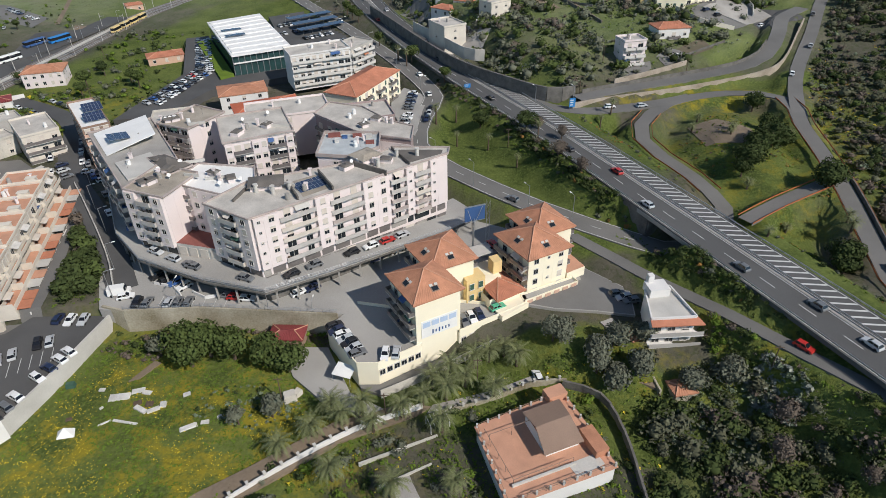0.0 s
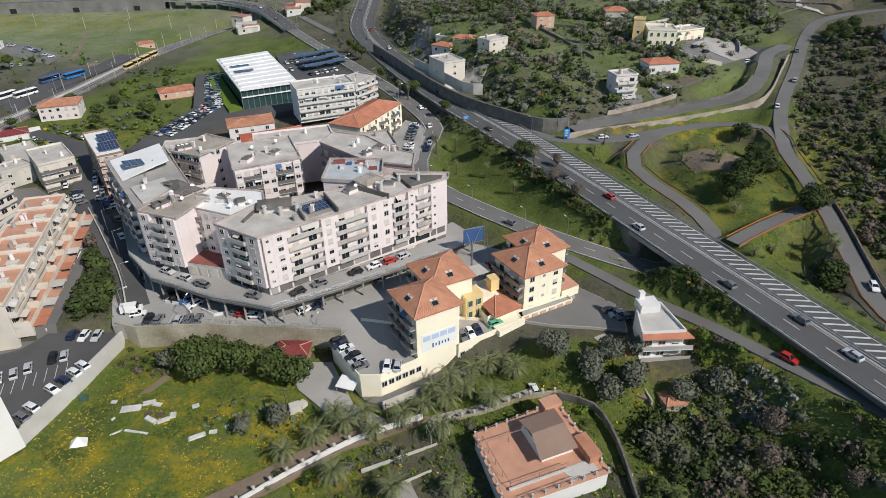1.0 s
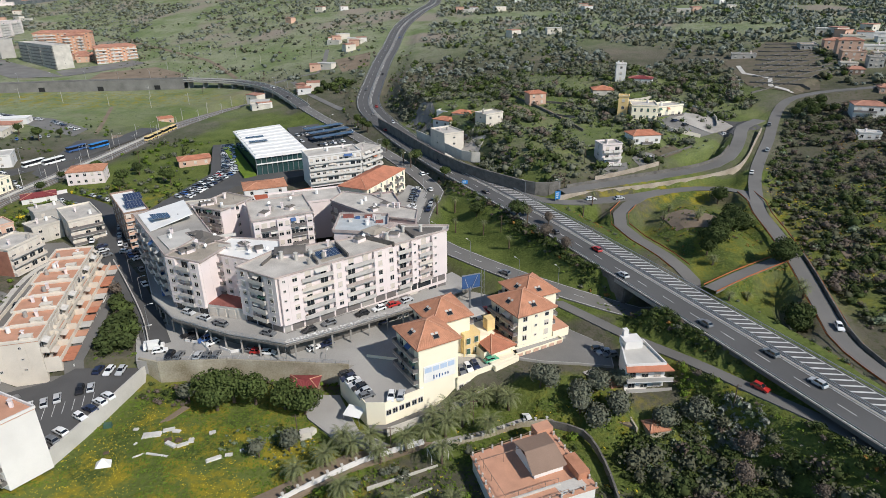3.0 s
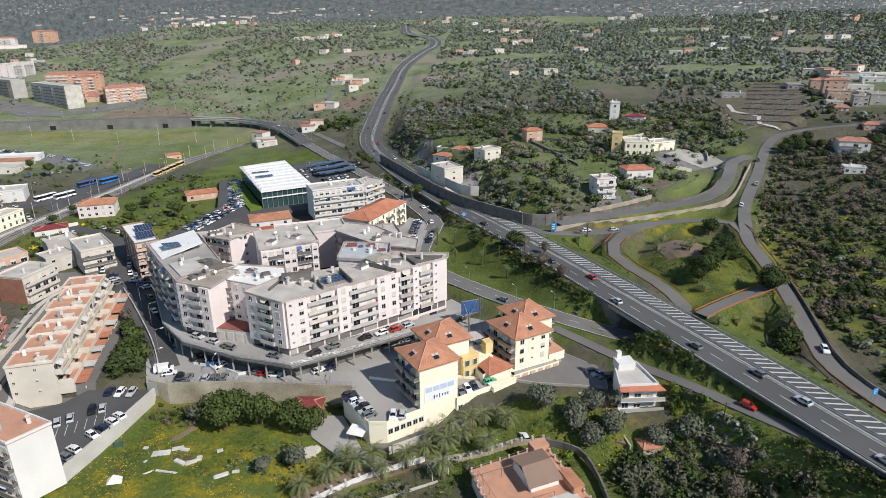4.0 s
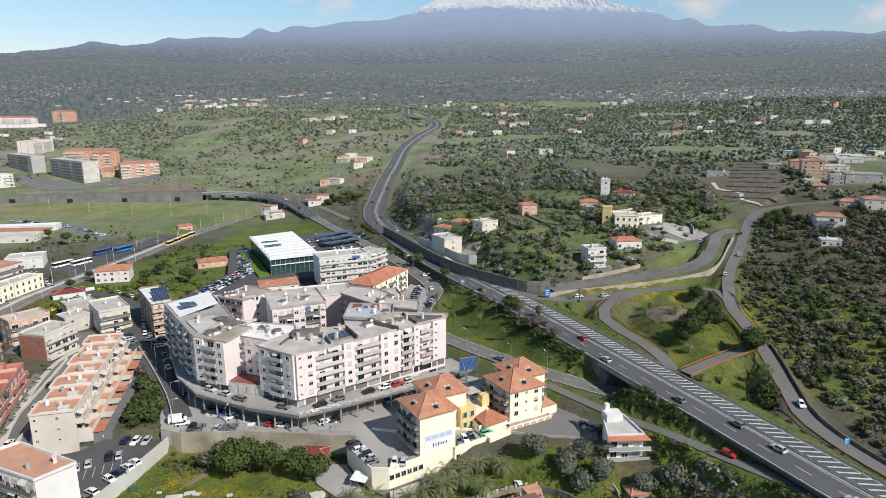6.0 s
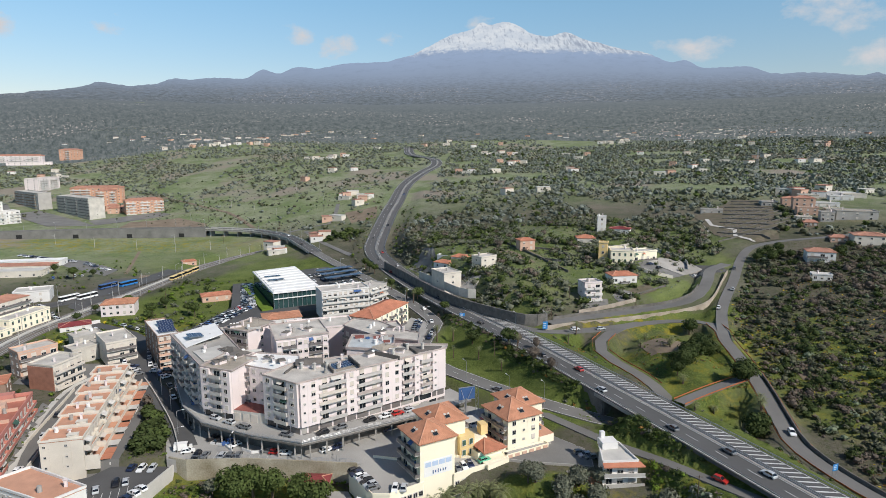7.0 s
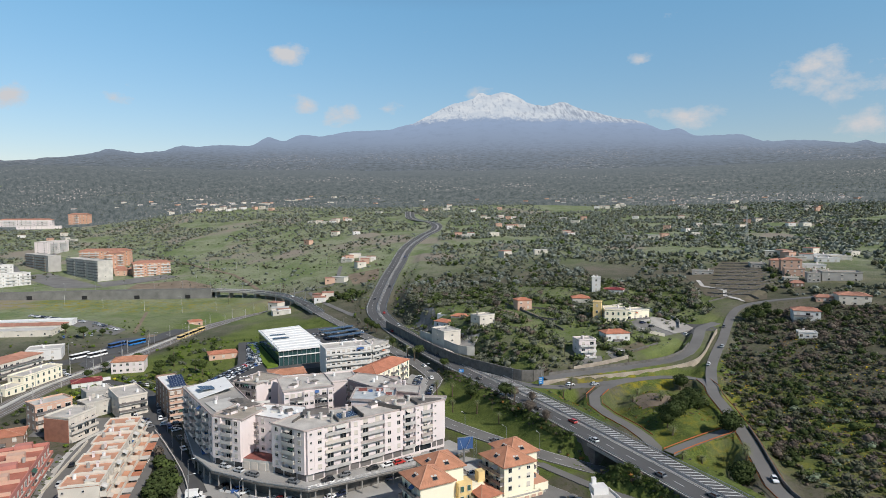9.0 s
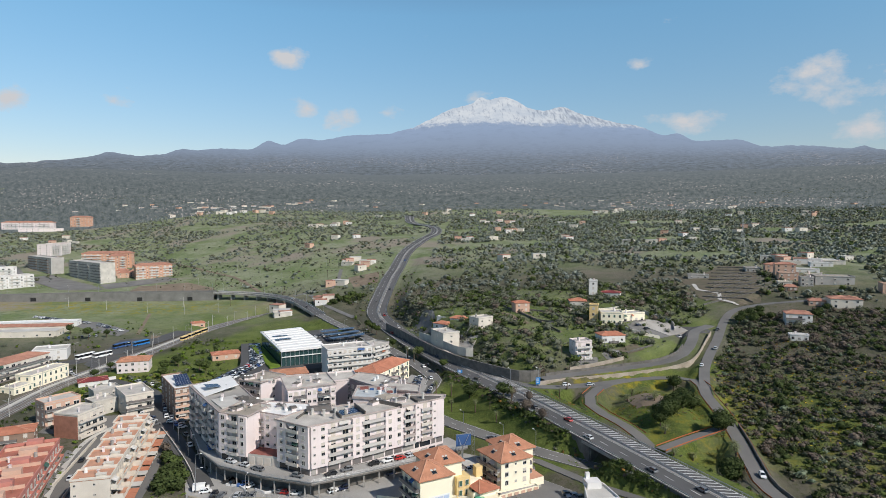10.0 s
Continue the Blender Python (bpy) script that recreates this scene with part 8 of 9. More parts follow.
# gardens round the bungalow and hotel
p_ = free(spread(17, 430, [(-34, -72), (-18, -62), (2, -56), (18, -50), (34, -52), (34, -84), (10, -100), (-40, -104), (-46, -84)]), 1.0, 0)
scatter("shrub", p_, sizes(len(p_), 0.5, 1.8, 17), ["bush", "weed", "olive"], "mixed garden shrubs between low walls", "shrub", 80, 0.36, 17)
p_ = patchy(free(spread(19, 14000, [(-48, -84), (-30, -68), (-10, -57), (10, -50), (34, -46), (42, -52), (40, -66), (34, -84), (20, -104), (-44, -108)]), 0.5, -60), 0.08, -0.25, 6.0)
p_ = p_[~inside_poly(p_, [(9.6, -82), (28.3, -75.0), (21.8, -58.4), (5.2, -66.5)])]
scatter("weeds", p_, sizes(len(p_), 0.15, 0.6, 19), ["weed", "leaf", "flower"], "bright green garden weeds under the palms", "weeds", 6, 1.0, 19, 0.6, core=0, lift=0.25, shares=[0, 0.78, 0.95, 1])
p_ = np.array([(x, y) for o_ in (11.2, 12.0, 12.8, 15.4) for x, y, _ in offset_line(HWY, o_, 60, 260, 0.8)])
p_ = free(p_ + np.random.default_rng(20).normal(0, 0.5, p_.shape), -10, -60)
p_ = p_[near_line(p_[:, 0], p_[:, 1], LOWER)[0] > 3.2]
scatter("weeds", p_, sizes(len(p_), 0.25, 0.8, 20), ["weed", "leaf"], "rank green weeds on the highway bank", "weeds", 10, 0.8, 20, 0.6, core=0, lift=0.25, shares=[0, 0.7, 1])
# weeds and flowers in the meadow
p_ = spread(18, 16000, [(-90, -66), (-74, -38), (-24, -38), (-26, -60), (-40, -80), (-30, -112), (-95, -112)])
g_ = np.random.default_rng(18)
yel = np.array([noise.noise((x * 0.09, y * 0.09, 1.0)) + 0.5 * noise.noise((x * 0.4, y * 0.4, 4.0)) for x, y in p_]) - 0.008 * (p_[:, 1] + 58)
for nm, sel, mt, lab in (("weeds", yel < 0.05, "weed", "lush green weeds in the meadow"), ("flowers", yel >= 0.05, "flower", "yellow wood sorrel flowers in the meadow")):
    q_ = p_[sel & (g_.random(len(p_)) < (0.8 if nm == "weeds" else 0.55))]
    if len(q_):
        r_ = g_.uniform(0.12, 0.42, len(q_)) * (0.5 if nm == "flowers" else 1)
        scatter(nm, q_, r_, [mt], lab, nm, 6, 1.1, 18, 0.5, core=0, lift=0.2)


# ---- trees that stand alone ----
def tree_proto(seed, r, h, leafmat, label, n=650, size=0.22, group="trees"):
    t = thing("tree", (0, 0, 0), label, "tree", group)
    mb = MB()
    g = random.Random(seed)
    mb.rod((0, 0, -0.4), (0.05, 0, h - r * 0.9), 0.09 * r, 0.06 * r, n=8)
    for _ in range(5):
        a = g.uniform(0, 6.28)
        mb.rod((0, 0, h - r * 1.1), (math.cos(a) * r * 0.55, math.sin(a) * r * 0.55, h - r * g.uniform(0.1, 0.6)), 0.045 * r, 0.015 * r, n=6)
    part("trunk", mb, M["trunk"], t, local=True)
    q = leaf_cloud(n, r, r * 0.95, size, seed, 9).reshape(-1, 3)
    cv, cf = core_cloud(seed, r * 0.8, r * 0.75, 2)
    v = np.concatenate([q, cv]) + np.array([0, 0, h - r * 0.55])
    me_ = stuff_mesh("crown", v, [np.arange(n * 4).reshape(-1, 4), cf + n * 4])
    me_.materials.append(M[leafmat])
    part("crown", me_, None, t, local=True)
    return t


def plant(proto, spots, seed, lo=0.8, hi=1.2):
    g = random.Random(seed)
    first = True
    for x, y in spots:
        s = g.uniform(lo, hi)
        m = Matrix.Translation((x, y, ground(x, y))) @ Matrix.Rotation(g.uniform(0, 6.28), 4, "Z")
        if first:
            proto.matrix_basis = m
            first = False
        else:
            o = copy_thing(proto, m)
            o.scale = (s, s, s * g.uniform(0.9, 1.1))


plant(tree_proto(21, 4.6, 7.4, "leaf", "broad dense evergreen tree by the plaza wall", 1500, 0.15, "evergreens by the wall"), [(-57, -42.5), (-51, -43.5), (-45.5, -44.5), (-38, -46.5), (-33, -48.0), (-54, -46.5)], 1, 0.85, 1.1)
plant(tree_proto(22, 2.6, 4.4, "olive", "grey-green olive tree in the garden", 700, 0.2, "olive trees"), [(-62, -43), (-40, -62), (-34, -60), (-30, -82), (-40, -88), (22, -45), (30, -52), (34, -47), (38, -52), (-58, -96), (40, -45), (-20, -84), (0, -90)], 2)
plant(tree_proto(26, 3.6, 4.8, "olive", "large dark olive tree by the yard", 1500, 0.15, "large olive trees"), [(24, -45), (30, -49.5), (35, -46.5), (38.5, -53), (33, -55), (41, -44.5), (55, -55), (48, -56)], 12, 0.8, 1.1)
plant(tree_proto(23, 3.6, 5.6, "bush", "dark round tree on the grass", 900, 0.18, "dark trees"), [(95.6, 31), (91, 27), (86, 17), (83, 14), (99, 34), (103, 44), (101.7, 4.5), (104, 6), (91, -27), (93, -24), (106, 62), (12, 56), (26, 44)], 3, 0.7, 1.1)
plant(tree_proto(27, 5.0, 6.6, "bush", "large dark spreading tree inside the loop", 1800, 0.13, "large loop trees"), [(97, 28), (91.5, 24), (102, 32), (102.7, 5.4), (93, -22), (85.5, 17.5)], 13, 0.75, 1.1)
plant(tree_proto(24, 3.0, 6.5, "leaf", "street tree with a rounded crown", 700, 0.2, "street trees"), [(-48, 196), (-44, 188), (-52, 206), (-14, 124), (0, 96), (-30, 150), (-150, 112), (-146, 100), (-170, 128), (-128, 112), (-134, 118), (-240, 196)], 4)
plant(tree_proto(25, 2.8, 4.6, "twig", "bare grey shrub on the bank", 900, 0.12, "bare shrubs"), [(38, 14), (33, 24), (62, -64), (58, -72), (70, -78), (30, 44), (36, 36), (50, -84)], 5)


plant(tree_proto(28, 3.2, 6.4, "bush", "dark dense garden tree beside the white villa", 900, 0.16, "villa garden trees"), [(176, 142), (181, 139), (186, 141), (190, 137), (182, 146), (188, 147), (178, 134), (172, 138), (212, 130), (217, 136), (224, 140), (-262, 212), (-232, 204), (-222, 118), (-228, 130), (-184, 104), (-186, 124), (-150, 128), (-154, 134)], 14, 0.7, 1.15)


def palm_proto(seed, h, fr, n, label, group):
    t = thing("palm_tree", (0, 0, 0), label, "palm tree", group)
    g = random.Random(seed)
    mb = MB()
    mb.rod((0, 0, -0.3), (0.1, 0.05, h * 0.5), 0.34, 0.27, n=9)
    mb.rod((0.1, 0.05, h * 0.5), (0.05, 0.1, h), 0.27, 0.32, n=9)
    part("trunk", mb, M["trunk"], t, local=True)
    mb = MB()
    for j in range(n):
        a = 2.399 * j + g.uniform(-0.2, 0.2)
        up = 1.25 - 1.75 * (j / n)
        L_ = fr * g.uniform(0.85, 1.1)
        d = Vector((math.cos(a), math.sin(a), 0))
        sd = Vector((-d.y, d.x, 0))
        prev = None
        segs = 7
        for k in range(segs + 1):
            f = k / segs
            ang_ = up - 1.5 * f
            p = prev[0] + (d * math.cos(ang_) + Vector((0, 0, math.sin(ang_)))) * (L_ / segs) if prev else Vector((0.05, 0.1, h))
            w = fr * 0.115 * math.sin(math.pi * min(1, 0.12 + f * 0.86)) + 0.02
            cur = (p, w)
            if prev:
                for sg in (-1, 1):
                    for hlf in (0.0, 0.5):
                        a0, a1 = prev[0].lerp(p, hlf), prev[0].lerp(p, hlf + 0.34)
                        tip = prev[0].lerp(p, hlf + 0.75) + sd * sg * (prev[1] + w) * 0.62 + Vector((0, 0, -w * 0.35))
                        mb.face([a0, a1, tip], 0)
            prev = cur
    part("fronds", mb, M["palm"], t, "long drooping green fronds", local=True)
    return t


plant(palm_proto(31, 4.4, 3.7, 40, "date palm with a full crown of long fronds", "palms by the hotel"),
      [(-20.2, -62.4), (-14.1, -64), (-8.7, -60.9), (-4.9, -57.9), (-0.3, -56.6), (3.5, -53.1), (-3.1, -53.2), (0.4, -51), (5.5, -48), (14.5, -47.5), (12, -44.5), (9.1, -56.4), (-1.1, -64.5), (-20.3, -74.2), (-9.6, -78), (4.0, -83), (0.9, -77.1), (-25.3, -65), (-30.4, -69.1), (8.8, -46.2), (-22.5, -59.5), (-16.5, -60)], 6, 0.8, 1.1)
plant(palm_proto(32, 6.5, 2.4, 34, "tall fan palm standing on the grass", "palms along the road"),
      [(-3, 62), (4, 66), (14, 44), (22, 30), (29, 38), (4, 50), (-20, 128), (-16, 120), (52, 53), (56, 57)], 7, 0.7, 1.0)
plant(palm_proto(33, 2.6, 2.3, 40, "low bushy palm on the grass", "low palms in the loop"), [(83, 9), (75.6, -19.2), (86.4, -8.5), (99.5, -10.7), (88.7, 37.3), (105.3, 34.3), (90.5, 40.5), (80, 46), (98, -15), (84, 53)], 8, 0.85, 1.15)


# ---- street furniture and small things ----
bb = thing("billboard", (6.8, -11.5, -3.3), "blue roadside billboard on a steel pole", "billboard")
mb = MB()
mb.rod((6.8, -11.5, -3.3), (6.8, -11.5, 4.4), 0.28, n=10)
part("pole", mb, M["steel"], bb)
mb = MB()
mb.box((7.2, -9.6, 6.0), (5.4, 0.35, 3.9), 0, 0.35)
pn = part("panel", mb, M["blue"], bb)
mb = MB()
for z_ in (3.95, 8.05):
    mb.box((7.2, -9.6, z_), (5.6, 0.45, 0.14), 0, 0.35)
part("panel_frame", mb, M["steel"], pn)
mb = MB()
mb.rod((6.8, -11.5, 4.4), (7.1, -9.8, 4.4), 0.16, n=8)
mb.rod((6.8, -11.5, 3.4), (9.2, -8.9, 7.9), 0.07, n=6)
mb.rod((6.8, -11.5, 3.4), (5.2, -10.2, 7.9), 0.07, n=6)
part("strut", mb, M["steel"], bb)
# lattice mast beside it
mb = MB()
for k in range(6):
    z_ = -3.3 + k * 2.0
    for sx in (-0.4, 0.4):
        for sy in (-0.4, 0.4):
            mb.rod((10.6 + sx, -8 + sy, z_), (10.6 + sx, -8 + sy, z_ + 2), 0.05, n=5)
    mb.rod((10.2, -8.4, z_), (11.0, -8.4, z_ + 2), 0.035, n=5)
    mb.rod((11.0, -8.4, z_), (11.0, -7.6, z_ + 2), 0.035, n=5)
single("mast", mb, M["steel"], "pale lattice mast beside the billboard", "mast")


def lamp_post(x, y, z, ang, h=8.0, arm=1.6, label="tall grey steel street lamp"):
    t = thing("street_lamp", (x, y, z), label, "street lamp", "street lamps", rz=ang)
    mb = MB()
    mb.rod((0, 0, -0.2), (0, 0, h), 0.10, 0.06, n=8)
    mb.rod((0, 0, h), (arm, 0, h + 0.25), 0.05, n=6)
    part("pole", mb, M["steel"], t, local=True)
    mb = MB()
    mb.box((arm + 0.25, 0, h + 0.22), (0.8, 0.28, 0.14), 0)
    part("lamp_head", mb, M["roofwhite"], t, local=True)
    return t


LP = lamp_post(-81, -19, -3.2, 0.4, 7.5)
for x, y, ang in ((-90, -3, 0.5), (-98.5, 9, 0.5), (-107, 24, 0.6), (-76.5, -30, 0.4), (-60, -33.2, 1.5), (-40, -33.8, 1.5), (-30, -34.6, 1.5), (22, 1.5, 2.2), (8, 15, 2.2), (-3, 30, 2.4), (33, -3, 2.0), (-12.5, 60, 0.1), (-9, 86, 0.2), (-20, 118, 0.5),
                  (-34, 144, 0.5), (-50, 172, 0.5), (-68, 204, 0.5), (-86, 160, 0.5), (-82, 190, 0.5), (44, 62, 2.0), (-200, 130, 0.5), (-196, 160, 0.5), (-190, 190, 0.5), (-184, 220, 0.5), (-216, 120, 0.5), (-222, 150, 0.5), (31, 62, 2.0)):
    copy_thing(LP, Matrix.Translation((x, y, ground(x, y) + 0.2)) @ Matrix.Rotation(ang, 4, "Z"))
for p, d in along(VIADUCT, 22, 4):
    copy_thing(LP, Matrix.Translation((p.x + d.y * 4.6, p.y - d.x * 4.6, p.z)) @ Matrix.Rotation(math.atan2(d.x, -d.y), 4, "Z"))
for p, d in along(BANK, 26, 4, 250):
    copy_thing(LP, Matrix.Translation((p.x + d.y * 4.6, p.y - d.x * 4.6, p.z)) @ Matrix.Rotation(math.atan2(d.x, -d.y), 4, "Z"))


def pole(x, y, h, label="grey wooden utility pole with crossarm"):
    t = thing("utility_pole", (x, y, ground(x, y)), label, "utility pole", "utility poles")
    mb = MB()
    mb.rod((0, 0, -0.3), (0, 0, h), 0.14, 0.09, n=7)
    part("shaft", mb, M["trunk"], t, local=True)
    mb = MB()
    mb.bar((-0.9, 0, h - 0.5), (0.9, 0, h - 0.5), 0.12, 0.12)
    part("crossarm", mb, M["trunk"], t, local=True)
    return t


PP = pole(-12, -60.5, 6.5)
for x, y in ((-33, -56), (6, -52), (20, 40), (48, 72), (90, 86), (62, -56), (-140, 95), (-160, 150), (-190, 330), (-240, 430), (-120, 420), (-200, 380), (-90, 520), (140, 160), (60, 92)):
    copy_thing(PP, Matrix.Translation((x, y, ground(x, y))))


def road_sign(x, y, z, ang, w, h, zc, label):
    t = thing("road_sign", (x, y, z), label, "road sign", "road signs", rz=ang)
    for sx in (-w * 0.35, w * 0.35):
        mb = MB()
        mb.rod((sx, 0, -0.2), (sx, 0, zc + h / 2), 0.06, n=6)
        part("post", mb, M["steel"], t, local=True)
    mb = MB()
    mb.box((0, -0.08, zc), (w, 0.06, h), 0)
    p = part("panel", mb, M["signblue"], t, local=True)
    for k in range(3):
        mb = MB()
        mb.box((-0.1 * w, -0.125, zc + h * (0.26 - 0.26 * k)), (w * (0.62 - 0.1 * k), 0.02, h * 0.1), 0)
        part("text_bar", mb, M["paint"], p, local=True)


road_sign(43.5, 61, 4.6, 0.25, 2.2, 3.2, 2.6, "blue motorway direction sign on posts")
road_sign(97.5, -52, 1.8, 0.35, 1.8, 1.8, 2.4, "small blue square road sign")
road_sign(8.5, 83, 3.4, 0.2, 2.4, 1.5, 2.4, "pale direction sign beside the highway")
mb = MB()
mb.rod((-66.8, 126.9, 6.4), (-66.6, 126.5, 6.4), 1.15, n=20)
part("round_sign", mb, M["flower"], mk, "round yellow sign disc")

# ---- gardens in front of the hotel ----
def low_wall(pts, h0, h1, label, mat_="junkwall", w=0.3, posts=0.0, group="garden walls"):
    t = thing("garden_wall", pts[0], label, "garden wall", group)
    mb = MB()
    L = smooth_line(pts, 3.0) if len(pts) > 2 else [tuple(p) for p in pts]
    for a, b in zip(L, L[1:]):
        mb.bar((a[0], a[1], min(a[2], b[2]) - h0), (b[0], b[1], min(a[2], b[2]) - h0), w, h0 + h1)
    part("wall", mb, M[mat_], t)
    if posts:
        for p, d in along(L, posts):
            mb = MB()
            mb.box((p.x, p.y, p.z + h1 + 0.3), (0.42, 0.42, 0.7), 0, math.atan2(d.y, d.x))
            mb.box((p.x, p.y, p.z + h1 + 0.7), (0.54, 0.54, 0.1), 0, math.atan2(d.y, d.x))
            part("pillar", mb, M["kerb"], t)
    return t


gwall = low_wall([(-42, -82, -8.6), (-30.7, -73, -8.3), (-17.7, -64.2, -8.1), (-5, -58.6, -8.0)], 1.6, 0.6, "white rendered garden retaining wall with pillars", "white", 0.35, 3.2)
# dark blocks on the wall give the shade of its openings as colour
for p, d in along([(-30.7, -73, -8.3), (-17.7, -64.2, -8.1)], 4.5, 2):
    mb = MB()
    mb.box((p.x + 0.12, p.y - 0.16, -8.9), (1.3, 0.2, 0.55), 0, math.atan2(d.y, d.x))
    part("opening_shade", mb, M["stonewall"], gwall)
low_wall([(-2, -60.5, -8.4), (8, -57.2, -8.3), (17, -53.2, -8.0), (24, -52.5, -7.8)], 1.0, 0.5, "stone garden wall with pale pillars", "bluffwall", 0.4, 2.6)
low_wall([(-16, -71.5, -8.8), (-8, -68, -8.8), (-2, -65.4, -8.8)], 0.9, 0.5, "short pale terrace wall", "junkwall", 0.35)
low_wall([(-12, -76, -8.9), (-3, -71.5, -8.9)], 0.7, 0.4, "broken pale terrace wall", "junkwall", 0.35)
low_wall([(-22, -82, -8.9), (-8, -79.5, -8.9), (2, -84, -8.9)], 0.7, 0.4, "curved pale flower bed wall", "junkwall", 0.3)
low_wall([(-40, -92, -8.9), (-24, -90, -8.9), (-10, -93, -8.9)], 0.6, 0.4, "low pale bed edging", "junkwall", 0.3)
low_wall([(23, -53.6, -7.6), (30, -57, -7.6), (32.6, -66, -8.2), (33, -80, -8.6)], 0.9, 0.9, "curving stone wall beside the bungalow", "stonewall", 0.45)
low_wall([(33, -47.5, -6.4), (40, -51, -6.6), (41.5, -57, -7)], 0.9, 0.8, "rough stone wall by the white house", "bluffwall", 0.4)
low_wall([(54, -52, -6.4), (43, -52.6, -6.4)], 2.6, 0.5, "stone terrace wall below the white house", "bluffwall", 0.5)


def patch(name, poly, z, label, mat_, follow=False):
    mb = MB()
    zs = [ground(*p) + 0.25 for p in poly] if follow else [z] * len(poly)
    mb.prism(poly, [q_ - 1.2 for q_ in zs], zs, 0)
    return single(name, mb, M[mat_], label, name, "", "structure")


patch("path", [(-46, -84), (-34, -77), (-20, -66.5), (-6, -60.6), (-3, -58.2), (-9, -57.4), (-22, -62), (-36, -72), (-48, -80)], -8.72, "bare earth lane between the garden walls", "dirt")
patch("path", [(-4, -60), (10, -56.0), (19, -51.8), (18, -50.2), (9, -54.4), (-3, -58.0)], -8.55, "pale gravel path under the palms", "concrete")
patch("pavement", [(-36, -41), (-26, -41.4), (-19.5, -54.6), (-12.5, -58.8), (-16, -60.5), (-24, -57.5), (-32, -50)], -8.62, "dark tarmac yard beside the terrace", "plaza")
patch("pavement", [(38, -41), (42, -38), (43, -48), (41, -56), (37, -54), (36, -46)], -6.6, "rough earth yard by the white house", "dirt")
patch("path", [(-10, -75), (-2, -70), (3, -72), (2, -80), (-8, -81)], -8.86, "worn stone garden terrace", "concrete")
# pergola
pg = thing("pergola", (-1.5, -63.5, -8.8), "white wooden slatted garden pergola", "pergola")
for j in range(6):
    mb = MB()
    mb.bar((-3.2 + j * 0.7, -65 + j * 0.3, -6.6), (-4.2 + j * 0.7, -62.4 + j * 0.3, -6.6), 0.12, 0.14)
    part("slat", mb, M["frame"], pg)
for x, y in ((-3.2, -65), (0.3, -63.5), (-4.2, -62.4), (-0.7, -60.9)):
    mb = MB()
    mb.rod((x, y, -9), (x, y, -6.6), 0.08, n=6)
    part("post", mb, M["frame"], pg)
# white marquee, tarpaulin and sheds
mb = MB()
mb.prism([(-23.6, -51.6), (-19.6, -53.0), (-18.6, -50.4), (-22.4, -48.8)], [-6.4, -6.4, -5.6, -5.6], [-6.32, -6.32, -5.52, -5.52], 0, bottom=True)
mq = thing("canopy", (-21, -51, -8.6), "white fabric canopy beside the terrace wall", "canopy")
part("cloth", mb, M["roofwhite"], mq)
for x, y, z1 in ((-23.4, -51.5, -6.4), (-19.8, -52.8, -6.4), (-18.8, -50.5, -5.6), (-22.3, -49, -5.6)):
    mb = MB()
    mb.rod((x, y, -8.7), (x, y, z1), 0.06, n=6)
    part("post", mb, M["steel"], mq)
house("shed", "old stone hut with grey roof", rect((34.5, -42.5), (37.2, -41.2), 3.2), 1, 2.2, "bluffwall", roofmat="concrete", sides=("", ""), category="shed", z0=-6.2, bits=0, parapet=0)
house("shed", "old stone hut with tiled roof", rect((38.6, -45.6), (41.2, -44.6), 3.0), 1, 2.1, "brown", "hip", "tile", sides=("", ""), category="shed", z0=-6.4, rise=0.5, ridge=0.6, over=0.2)
house("shed", "ruined red-tiled outbuilding in scrub", rect((44, -58.5), (48.5, -57.6), 4), 1, 1.9, "bluffwall", "hip", "tile", sides=("", ""), category="shed", z0=-8.4, rise=0.6, ridge=1.0, over=0.2)

# ---- debris in the meadow ----
drnd = random.Random(5)


def debris(name, label, items, mat_, z=-9.0):
    for x, y, sx, sy, sz, rz in items:
        mb = MB()
        g = ground(x, y)
        mb.box((x, y, g + sz / 2 - 0.05), (sx, sy, sz), 0, rz, drnd.uniform(0.8, 1.0))
        single(name, mb, M[mat_], label, name, name + "s in the meadow")


debris("slab", "pale broken concrete slab lying in the grass", [(-66.0, -54.8, 4.2, 1.8, 0.35, 0.15), (-62.8, -53.2, 2.6, 1.2, 0.3, 0.3), (-60.8, -53.8, 1.8, 1.0, 0.3, -0.2), (-60.2, -58.4, 3.0, 1.0, 0.5, -0.5), (-57.6, -58.6, 2.4, 0.7, 0.6, 0.5), (-62.0, -61.4, 5.2, 0.5, 0.25, -0.2), (-49.4, -62.8, 3.4, 1.2, 0.3, 0.5), (-46.6, -61.6, 1.6, 0.9, 0.3, 0.2), (-52.4, -54.6, 1.4, 1.0, 0.3, 0.4), (-70.6, -52.6, 1.2, 0.8, 0.3, 0), (-68.4, -57.6, 0.8, 0.5, 0.3, 1), (-44.2, -60.2, 1.0, 0.7, 0.3, 0.6), (-56.2, -57.2, 1.2, 1.4, 0.5, 0.2), (-66, -61.4, 2.6, 0.35, 0.25, 0.6)], "junk")
debris("pallet", "weathered brown wooden pallet on the ground", [(-61.6, -56.6, 1.6, 1.2, 0.3, 0.4), (-59.0, -57.0, 1.4, 1.1, 0.5, 0.1), (-73.6, -60.2, 1.2, 0.8, 0.3, 0.3)], "trunk")
debris("container", "small dark green bin in the grass", [(-77.5, -51.5, 1.8, 1.2, 1.1, 0.2)], "green")
tn = MB()
